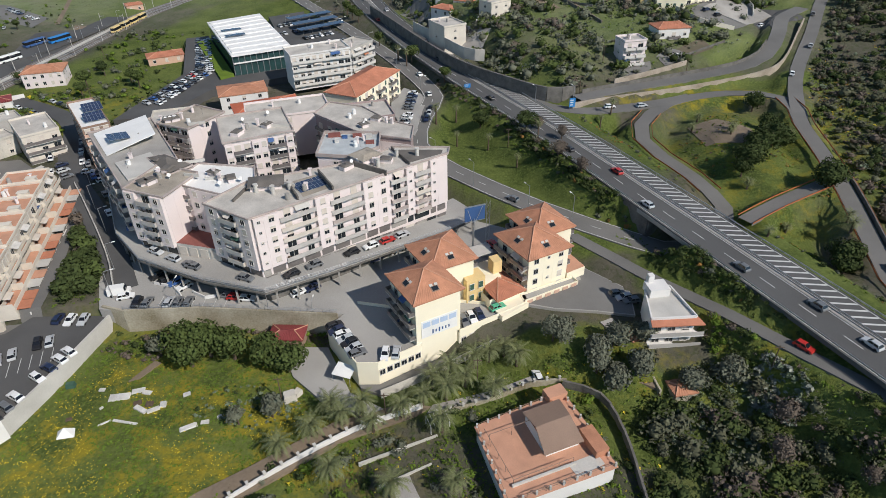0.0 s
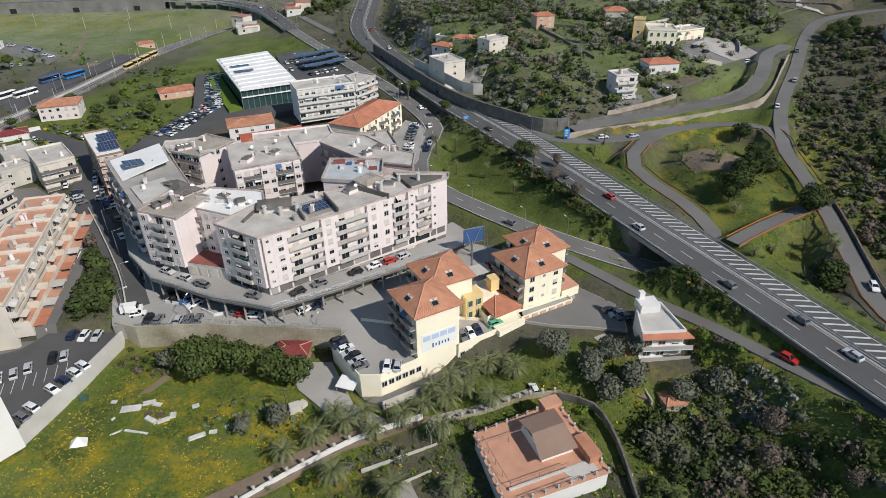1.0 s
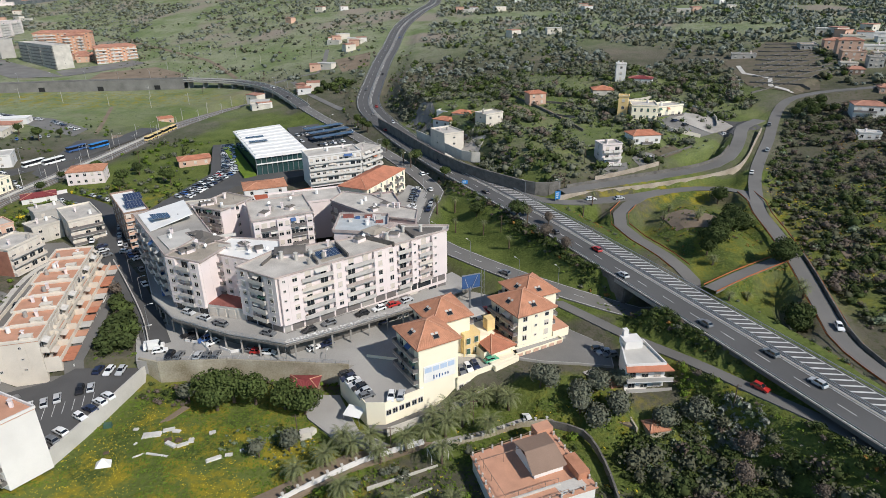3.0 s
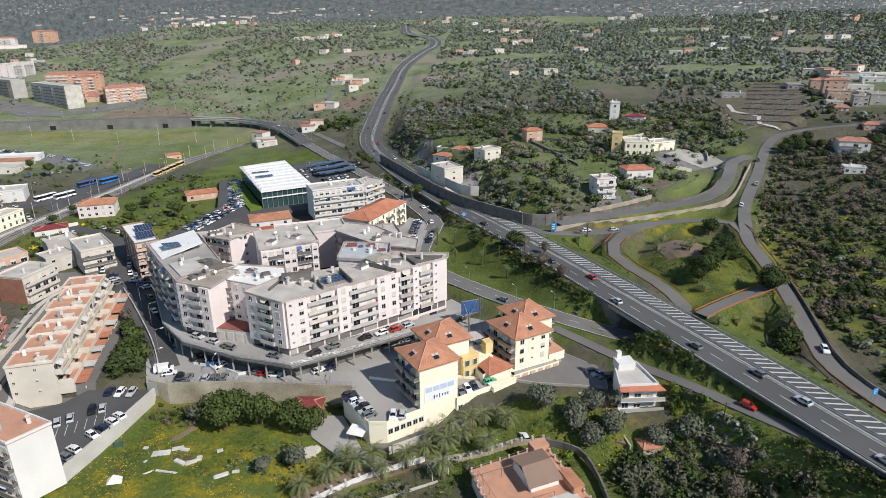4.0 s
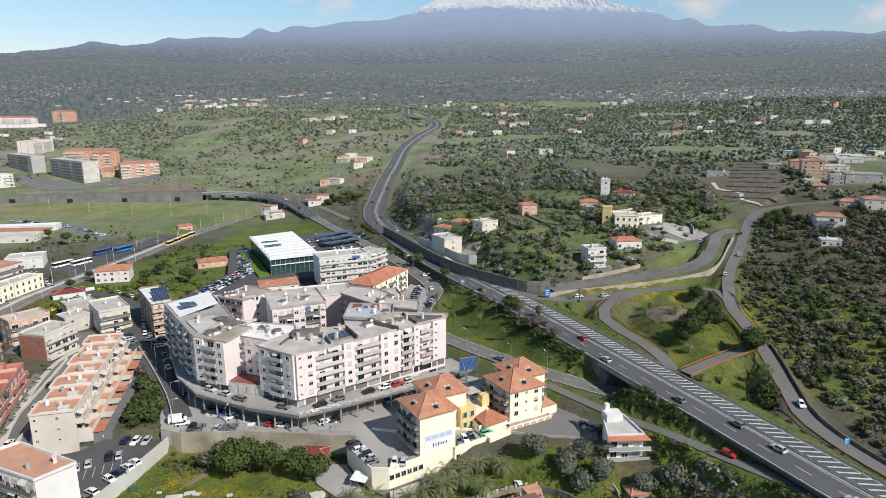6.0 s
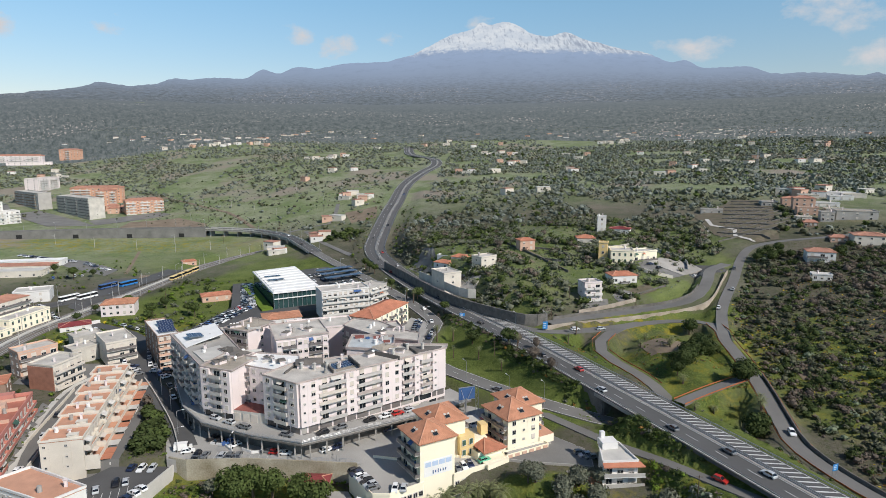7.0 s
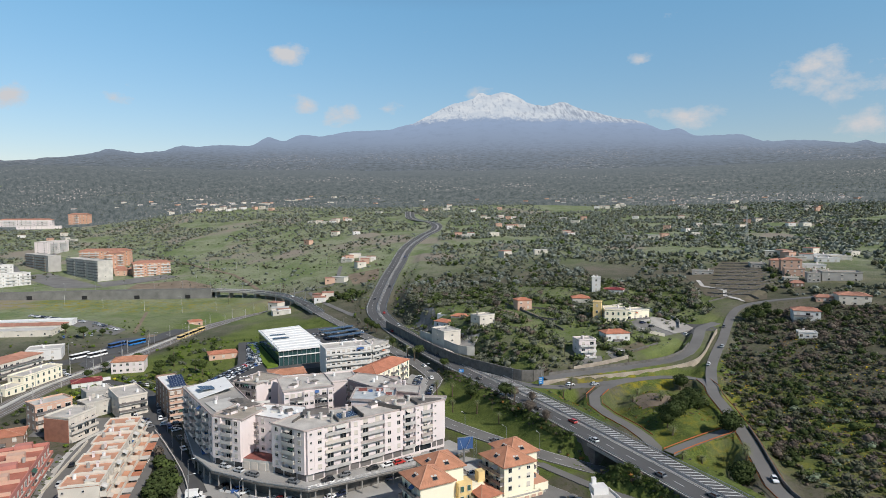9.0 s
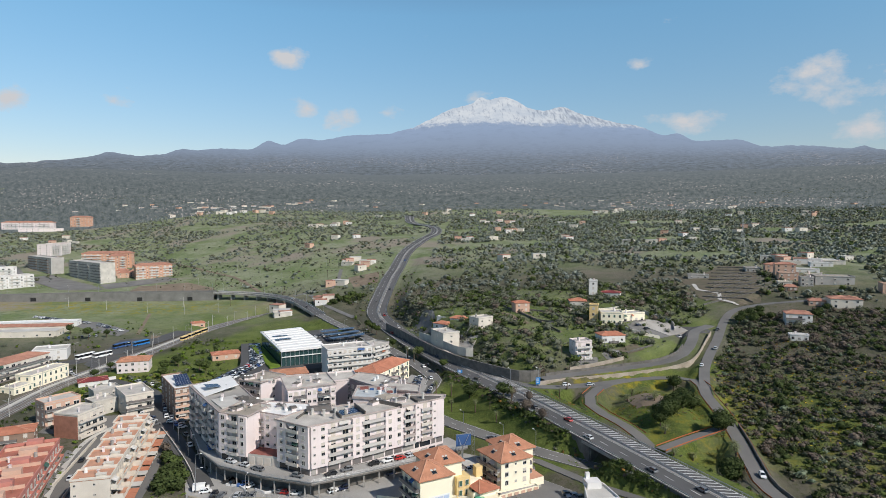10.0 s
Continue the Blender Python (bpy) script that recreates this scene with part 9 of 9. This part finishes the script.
for a, b in (((-73.5, -65.2), (-70.3, -64.6)), ((-70.3, -64.6), (-71.2, -62.4)), ((-71.2, -62.4), (-74.2, -63.2)), ((-74.2, -63.2), (-73.5, -65.2))):
    tn.face([(*a, -9.0), (*b, -9.0), (-72.2, -63.8, -7.3)])
single("tarpaulin", tn, M["roofwhite"], "white tarpaulin heap pitched like a tent", "tarpaulin")
sp_ = patch("path", [(-66, -50.5), (-64, -49.8), (-61.2, -45.2), (-62.8, -44.6)], -8.9, "strip of bare rubble in the meadow", "dirt")
debris("rock", "large pale boulder by the trees", [(-31.5, -55.6, 2.6, 2.0, 1.8, 0.4), (-30.2, -54.4, 1.6, 1.4, 1.2, 1.0)], "junkwall")

# creeper and dry growth on the plaza wall
p_ = np.array([(x, -35.35 - (x + 55) * 0.09 if x > -55 else -35.0) for x in np.linspace(-62, -25, 120)])
p_ = p_ + np.random.default_rng(41).normal(0, 0.25, p_.shape)
scatter("creeper", p_, sizes(len(p_), 0.35, 0.8, 41), ["twig", "weed", "bush"], "dry brown creeper along the wall foot", "creeper", 26, 0.5, 41, lift=1.2, shares=[0, 0.55, 0.8, 1])
p_ = free(spread(42, 260, [(-74, -36), (-62, -36), (-60, -46), (-76, -42)]), 0, -60)
scatter("shrub", p_[:40], sizes(40, 0.5, 1.6, 42), ["twig", "bush"], "bare grey shrubs at the wall corner", "shrub", 80, 0.28, 42)
p_ = spread(43, 300, [(-48, -52), (-34, -53), (-28, -58), (-36, -64), (-50, -60)])
scatter("prickly_pear", p_[:90], sizes(len(p_[:90]), 0.35, 0.9, 43), ["cactus", "bush"], "pale prickly pear clumps below the trees", "cactus", 36, 0.45, 43, shares=[0, 0.7, 1])

# ---- plaza islands, ramps and markings ----
low_wall([(-69, -24.8, -3.3), (-64, -26.2, -3.3), (-61, -29.5, -3.3)], 0.1, 0.7, "low curved white plaza wall", "white", 0.25, group="plaza walls")
low_wall([(-58.5, -28.5, -3.3), (-55, -30.6, -3.3), (-51.5, -29.6, -3.3)], 0.1, 0.8, "low curved white plaza wall", "white", 0.25, group="plaza walls")
pm = MB()
for j in range(9):
    pm.bar((-70 + j * 2.5, -33.6, -3.295), (-70 + j * 2.5, -29.6, -3.295), 0.1, 0.012)
single("trim", pm, M["paint"], "faded white plaza parking lines", "road marking", "", "structure")
vn = thing("van", (-75.5, -28.6, -3.25), "white delivery van by the plaza wall", "van", rz=0.25)
mb = MB()
mb.box((-0.5, 0, 1.35), (3.8, 1.9, 1.9), 0, 0, 0.95)
mb.box((1.9, 0, 0.85), (1.2, 1.85, 0.9), 0, 0, 0.92)
part("body", mb, M["roofwhite"], vn, local=True)
mb = MB()
mb.box((1.5, 0, 1.7), (0.5, 1.6, 0.7), 0, 0, 0.8)
part("windscreen", mb, M["carglass"], vn, local=True)
for x in (-1.6, 1.6):
    for sg in (-1, 1):
        mb = MB()
        mb.rod((x, sg * 0.75, 0.36), (x, sg * 0.97, 0.36), 0.36, n=12)
        part("wheel", mb, M["tyre"], vn, local=True)

# shops under the deck
for a, b in zip(deck_in[3:], deck_in[4:]):
    n_ = max(2, int(math.dist(a, b) / 3.6))
    for j in range(n_):
        p = Vector(a).lerp(Vector(b), (j + 0.5) / n_)
        d = (Vector(b) - Vector(a)).normalized()
        q = p + Vector((d.y, -d.x)) * 0.3
        mb = MB()
        mb.box((q.x, q.y, -2.0), (2.6, 0.12, 2.4), 0, math.atan2(d.y, d.x))
        part("shopfront", mb, M[rnd.choice(["shutter", "glass", "steel", "kerb"])], dk)

# ---- terraced plots and country walls on the hillside ----
for k in range(9):
    y0 = 178 + k * 9
    pts = [(168 + k * 5 + j * 9, y0 + j * 3.4, ground(168 + k * 5 + j * 9, y0 + j * 3.4)) for j in range(7)]
    low_wall(pts, 0.6, 0.9, "dry stone terrace wall on the slope", "stonewall", 0.7, group="hillside terraces")
low_wall([(150, 172, ground(150, 172)), (170, 196, ground(170, 196)), (178, 224, ground(178, 224))], 0.3, 0.12, "pale winding field path", "kerb", 2.2, group="hillside terraces")
patch("pavement", [(112, 138), (128, 128), (142, 136), (138, 152), (124, 152)], 18.6, "grey gravel forecourt of the yellow building", "concrete", True)
patch("pavement", [(-10, 140), (2, 128), (14, 118), (20, 128), (8, 146), (-4, 158)], 12.6, "grey yard between white houses", "concrete", True)
low_wall([(-14, 150, 11), (-4, 132, 11), (8, 109, 11), (16, 105, 11)], 3, 1.6, "pale yard wall above the highway", "junkwall", 0.35)

# ---- small houses over the plain ----
protos = []
for wl_, rf_, w_, d_, h_ in (("white", "fartile", 10, 8, 4.2), ("salmon", "fartile", 9, 8, 5.2), ("junkwall", "roofgrey", 13, 7, 3.2), ("beige", "kerb", 13, 8, 4.6), ("beige", "fartile", 10, 9, 5.6)):
    t = thing("country_house", (0, 0, 0), "small distant country house in pale render", "house", "houses on the plain")
    mb = MB()
    mb.box((0, 0, h_ / 2 - 1), (w_, d_, h_ + 2), 0)
    part("wall", mb, M[wl_], t, local=True)
    mb = MB()
    e_ = 0.5
    pts = [(-w_ / 2 - e_, -d_ / 2 - e_, h_), (w_ / 2 + e_, -d_ / 2 - e_, h_), (w_ / 2 + e_, d_ / 2 + e_, h_), (-w_ / 2 - e_, d_ / 2 + e_, h_)]
    r_ = 1.8 if rf_.startswith("tile") else 0.4
    tp = [(-w_ * 0.25, 0, h_ + r_), (w_ * 0.25, 0, h_ + r_)] if r_ > 1 else None
    if tp:
        mb.quads(pts + tp, ((0, 1, 5, 4), (1, 2, 5), (2, 3, 4, 5), (3, 0, 4), (3, 2, 1, 0)), 0)
    else:
        mb.box((0, 0, h_ + 0.2), (w_ + 0.4, d_ + 0.4, 0.4), 0)
    part("roof", mb, M[rf_], t, local=True)
    mb = MB()
    mb.box((-w_ / 5, -d_ / 2 - 0.02, h_ * 0.55), (1.1, 0.1, 1.3), 0)
    part("window", mb, M["pane"], t, local=True)
    protos.append(t)
hr = random.Random(3)
spots = []
for cx, cy, n_, sx, sy in ((34, 585, 4, 16, 8), (97, 835, 7, 18, 14), (101, 694, 6, 14, 10), (-459, 1015, 8, 40, 14), (-394, 1030, 7, 30, 14), (-310, 1250, 5, 30, 30), (326, 1005, 9, 60, 24), (232, 500, 3, 12, 6), (313, 305, 6, 22, 14), (-200, 800, 5, 16, 14), (-104, 492, 4, 7, 12), (-80, 458, 5, 7, 9), (158, 562, 2, 8, 6), (-101, 384, 3, 6, 5), (-104, 314, 3, 9, 6), (-134, 286, 4, 7, 10), (420, 640, 5, 70, 30), (560, 800, 6, 90, 40), (520, 560, 4, 60, 30), (-560, 1180, 5, 120, 40), (160, 1180, 6, 200, 60), (700, 1180, 7, 160, 60), (-40, 1010, 5, 60, 40), (-620, 760, 5, 60, 40), (250, 760, 5, 60, 50), (-170, 640, 3, 50, 30), (-482, 1076, 7, 22, 12), (-404, 1090, 9, 26, 14), (-350, 1220, 6, 30, 20), (-185, 815, 4, 14, 10), (60, 420, 2, 30, 20), (300, 620, 4, 60, 40), (640, 940, 8, 120, 60), (430, 1120, 8, 120, 60), (-700, 1120, 6, 80, 60), (-90, 1180, 6, 90, 50)):
    for _ in range(n_):
        spots.append((cx + hr.gauss(0, sx), cy + hr.gauss(0, sy)))
spots = [(x, y) for x, y in spots if min(near_line(np.array([x]), np.array([y]), line)[0][0] for line in (HWY, FRONTAGE, VIADUCT, BANK, UPPER)) > 16]
for k, (x, y) in enumerate(spots):
    t = protos[k % 5]
    m = Matrix.Translation((x, y, ground(x, y))) @ Matrix.Rotation(hr.uniform(-0.6, 0.6), 4, "Z")
    if k < 5:
        t.matrix_basis = m
    else:
        copy_thing(t, m)
pyl = MB()
for k in range(8):
    z_ = k * 4.0
    s_ = 1.6 - 0.17 * k
    for sx in (-1, 1):
        for sy in (-1, 1):
            pyl.rod((300 + sx * s_, 400 + sy * s_, ground(300, 400) + z_), (300 + sx * (s_ - 0.17), 400 + sy * (s_ - 0.17), ground(300, 400) + z_ + 4), 0.12, n=4)
    pyl.rod((300 - s_, 400 - s_, ground(300, 400) + z_), (300 + s_, 400 - s_, ground(300, 400) + z_ + 4), 0.08, n=4)
single("pylon", pyl, M["steel"], "grey steel lattice pylon on the plain", "pylon")

# yards and parking near the station
patch("pavement", [(-262, 150), (-236, 136), (-214, 118), (-208, 150), (-196, 190), (-206, 200), (-232, 196), (-256, 178)], -3.95, "grey station forecourt", "asphalt")
car_row((-240, 146), (-218, 132), 8, 1.4, -3.95, 0.2)
car_row((-206, 118), (-196, 108), 4, 0.1, None, 0.2)
car_row((-326, 270), (-270, 250), 20, 1.5, None, 0.25)
car_row((-264, 248), (-231, 222), 11, 1.5, None, 0.3)
car_row((-256, 196), (-238, 206), 5, 1.5, None, 0.3)


# ---- paved yards, tilled plots and their walls ----
for lab_, mt_, poly_ in (
    ("wide asphalt junction apron beside the climbing road", "asphalt", [(131, 128), (135, 119), (152, 129), (150, 140), (140, 145)]),
    ("grey paved forecourt of the yellow villa", "yardgrey", [(106, 122), (121, 122), (134, 132), (137, 146), (124, 153), (106, 136)]),
    ("gravel yard between hillside houses", "yardgrey", [(84, 92), (93, 96), (94, 102), (87, 104), (82, 98)]),
    ("concrete yard below the pink house", "yardgrey", [(64, 82), (78, 88), (79, 95), (66, 90)]),
    ("tilled dark garden plot", "soil", [(91, 103), (97, 99), (106, 104), (103, 111)]),
    ("bare dirt clearing inside the loop", "dirt", [(80, 33), (94, 31), (97, 42), (90, 52), (80, 50)]),
    ("bare dirt clearing in the scrub", "dirt", [(128, 14), (140, 18), (139, 26), (130, 25)]),
    ("worn asphalt parking by the street", "asphalt", [(-131.5, 60), (-121.6, 37), (-112, 29), (-110, 35), (-123.5, 62)]),
    ("worn asphalt parking by the street", "asphalt", [(-123, 38), (-110, 25), (-104, 30), (-116, 48)]),
    ("grey asphalt station forecourt", "asphalt", [(-206, 132), (-218, 196), (-186, 213), (-182, 198), (-190, 163), (-183, 116)]),
    ("concrete yards behind the red flats", "yardgrey", [(-124, -40), (-121, -28), (-131, 4), (-140, 6), (-134, -8)]),
    ("concrete yards of the western houses", "yardgrey", [(-136, 20), (-128, 34), (-140, 44), (-164, 40), (-160, 22)]),
    ("pale forecourt of the hillside villas", "yardgrey", [(-16, 182), (-4, 152), (2, 150), (-2, 168), (-12, 188)]),
    ("grey brown bank beside the highway", "soil", [(-34, 268), (0, 352), (18, 344), (10, 300), (-16, 250)]),
    ("brown ploughed plot beside the country lane", "dirt", [(-97, 407), (-66, 419), (-62, 368), (-84, 362)]),
    ("grey yard of the villas above the highway", "yardgrey", [(-23, 196), (-14, 208), (-7, 200), (-5, 184), (-11, 174)]),
    ("bare dirt track through the wood", "dirt", [(24, 108), (31, 100), (34, 102), (28, 112)]),
    ("trodden earth yard on the hillside", "dirt", [(34, 177), (42, 169), (52, 146), (46, 143), (34, 160)]),
    ("grey brown cleared lot beyond the viaduct", "dirt", [(-318, 390), (-326, 440), (-282, 460), (-238, 420), (-234, 388)]),
    ("grey asphalt car park beyond the halls", "yardgrey", [(-331, 279), (-266, 256), (-227, 227), (-226, 207), (-270, 236)]),
    ("brown earth beside the tracks", "dirt", [(-200, 200), (-190, 196), (-187, 214), (-205, 212)])):
    single("pavement", drape(poly_, 0.14), M[mt_], lab_, "pavement", "", "structure")
def trail(line, w, label, mat_, dz=0.14):
    """A lane laid on the ground as one mitred strip."""
    P = [Vector(p) for p in line]
    sides_ = []
    for i, p in enumerate(P):
        d = (P[min(i + 1, len(P) - 1)] - P[max(i - 1, 0)]).normalized()
        sides_.append((p + Vector((-d.y, d.x)) * w / 2, p - Vector((-d.y, d.x)) * w / 2))
    mb = MB()
    for (a, b), (c, d) in zip(sides_, sides_[1:]):
        drape([tuple(b), tuple(d), tuple(c), tuple(a)], dz, mb)
    single("path", mb, M[mat_], label, "path", "", "structure")


trail([(-94, -35), (-98, -16), (-105, 6), (-110, 20)], 5, "narrow lane beside the garden walls", "oldroad", 0.17)
trail([(-114, -39), (-104, -38), (-92, -37.5)], 7, "worn asphalt before the terraced houses", "oldroad", 0.2)
trail([(-111, -36), (-117.5, -16), (-122, 2), (-125, 21)], 5, "worn asphalt behind the terraced houses", "oldroad", 0.23)
trail([(45.5, 179), (58.5, 149), (66, 127.5)], 3, "bare earth path between garden walls", "dirt")
trail([(-139, 353), (-123, 364), (-106, 369), (-104, 384), (-105.5, 400), (-111, 452)], 4, "grey gravel lane to the country houses", "yardgrey", 0.3)
trail([(-123, 350), (-98, 301), (-68, 253)], 4, "grey lane from the road to the country houses", "yardgrey", 0.3)
trail([(-180, 384), (-211, 437), (-235, 472), (-310, 547), (-426, 648)], 4, "pale farm track across the green fields", "dirt", 0.3)
trail([(-215, 213), (-245, 294)], 2.5, "pale footpath over the meadow", "dirt", 0.3)
trail([(184, 234), (180, 216), (188, 200), (182, 186), (187, 172)], 2.6, "pale winding path through the tilled terraces", "kerb", 0.4)
for half in ([(172, 192), (180, 247), (213, 275), (203, 174), (187, 171)], [(213, 275), (231, 299), (254, 286), (215, 198), (203, 174)]):
    single("pavement", drape(half, 0.25), M["soil"], "dark tilled terraces on the slope", "tilled plot", "", "structure")
for j in range(9):
    f_ = (j + 0.5) / 9
    p0_, p1_ = Vector((172, 190)).lerp(Vector((226, 296)), f_), Vector((196, 171)).lerp(Vector((252, 284)), f_)
    if j > 6:
        p0_ = p0_.lerp(p1_, 0.1)
    pts_ = [p0_.lerp(p1_, k / 8) for k in range(9)]
    wall_line("wall_terrace", [(p.x, p.y + 0.6 * math.sin(p.x * 0.4 + j), ground(p.x, p.y)) for p in pts_], 0.5, 1.0, 0.5, "stonewall", "low dry stone terrace wall")
for pts_, mt_, h_, lab_ in (
    ([(100, 137), (106, 123.5), (120, 121)], "beige", 1.6, "rendered wall round the villa forecourt"),
    ([(126, 166), (137, 150), (134, 137)], "kerb", 2.2, "rendered wall round the villa forecourt"),
    ([(62, 79.6), (77, 85.8), (92, 92.6)], "roadwall", 1.8, "stone front wall of the hillside yard"),
    ([(88, 96), (100, 102), (112, 109)], "stonewall", 1.0, "low dry stone garden wall"),
    ([(40, 188), (52, 160), (58, 146), (66, 126)], "stonewall", 1.3, "dark stone wall of the hillside gardens"),
    ([(52, 176), (66, 168), (72, 156), (70, 140)], "stonewall", 1.2, "dark stone wall of the hillside gardens"),
    ([(56, 152), (66, 146)], "stonewall", 1.0, "dark stone wall of the hillside gardens"),
    ([(15, 160), (17, 148), (14, 138)], "kerb", 1.4, "pale garden wall by the villas"),
    ([(78, 172), (100, 168), (112, 172)], "beige", 1.4, "rendered garden wall on the hillside"),
    ([(-183.5, 91.8), (-172.3, 103.7)], "white", 1.8, "long white garden wall"),
    ([(-112, 24.5), (-100, 8), (-85.5, -13), (-77, -28)], "kerb", 1.0, "pale concrete parapet along the street"),
    ([(-126, -22), (-131, 2), (-134.5, 18)], "beige", 1.3, "rendered garden wall along the lane"),
    ([(-116, -38), (-120, -22), (-126, 4), (-128, 22)], "beige", 1.3, "rendered garden wall along the lane")):
    wall_line("wall_garden", [(x, y, ground(x, y)) for x, y in pts_], 1.0, h_, 0.3, mt_, lab_)
for x, y, a_ in ((-127.8, 49.8, 2.1), (-125.2, 56, 2.0), (-123.0, 51.6, 2.0), (-121, 47.4, 2.0), (-118.6, 42.9, 2.0), (-116.6, 39, 2.0), (-116.2, 28.5, 0.8), (-119.4, 32.6, 0.8), (-122.1, 36.7, 0.8), (-111.3, 31.7, 0.3),
                 (-108.5, 35.8, 0.3), (-107, 31.0, 0.8), (-105.5, 28.4, 0.8), (-99.5, 17.5, 2.2), (-93.5, 6.5, 2.2), (-124, -16, 1.9), (-128.4, -2, 1.9), (-118.5, -36, 1.8), (112, 134, 0.6), (116, 131, 0.6), (90, 98, 1.2), (134.5, 128, 0.4)):
    put_car(x, y, ground(x, y) + 0.3, a_)
p_ = spread(71, 300, [(-128, -22), (-122, -24), (-119, -30), (-114, -38), (-117, -40), (-126, -10), (-136, 16), (-140, 14)])
p_ = free(p_, 0.3, -60)
scatter("shrub", p_, sizes(len(p_), 0.4, 1.5, 71), ["bush", "weed", "leaf"], "garden shrubs along the lane walls", "shrub", 70, 0.36, 71)
p_ = spread(72, 420, [(-176, 60), (-146, 62), (-134, 66), (-134, 100), (-150, 112), (-178, 100)])
p_ = free(p_, 0.5, 0.3)
scatter("shrub", p_, sizes(len(p_), 0.5, 2.4, 72), ["bush", "weed", "olive", "flower"], "overgrown plots with shrubs and yellow weeds", "shrub", 60, 0.36, 72, shares=[0, 0.4, 0.65, 0.92, 1])


# ---- roof clutter of the apartment complex ----
rr_ = random.Random(41)
for bld_, plan_, zz_ in ((b1, P1, ROOF), (b2, P2, ROOF - 0.8), (b3, P3, ROOF), (b4, P4, ROOF + 1.2), (b5, P5, ROOF + 1.6), (b6, P6, ROOF - 1.5), (b8, P8, ROOF - 0.1)):
    cx_ = sum((Vector(p) for p in plan_), Vector((0, 0))) / len(plan_)
    for k in range(5):
        p = cx_.lerp(Vector(rr_.choice(plan_)), rr_.uniform(0.25, 0.75))
        mb = MB()
        if k < 2:
            a_ = rr_.uniform(0, 3)
            mb.box((p.x, p.y, zz_ + 0.5), (rr_.uniform(1.6, 3.2), rr_.uniform(1.4, 2.4), 1.0), 0, a_)
            mb.box((p.x, p.y, zz_ + 1.15), (3.0, 2.4, 0.3), 1, a_, 0.7)
            part("roof_hut", mb, [M["pink"], M["roofdark"]], bld_)
        elif k < 4:
            mb.rod((p.x, p.y, zz_), (p.x, p.y, zz_ + 1.2), 0.04, n=6)
            mb.rod((p.x, p.y, zz_ + 1.1), (p.x + 0.12, p.y - 0.2, zz_ + 1.2), 0.45, 0.45, n=12)
            part("satellite_dish", mb, M["roofwhite"], bld_)
        else:
            q = p + Vector((rr_.uniform(3, 6), rr_.uniform(-1, 2)))
            mb.bar((*p, zz_), (*q, zz_), 0.25, 0.8)
            part("dividing_wall", mb, M["kerb"], bld_)

p_ = free(spread(73, 420, [(57, -54), (62, -54), (67, -61.5), (64, -66), (59, -60)]), 1.0, 0.5)
scatter("agave", p_, sizes(len(p_), 0.5, 1.2, 73), ["agave", "cactus"], "pale grey-green agaves massed on the bank", "agave", 34, 0.75, 73, 0.7, core=0, lift=0.35, shares=[0, 0.6, 1])
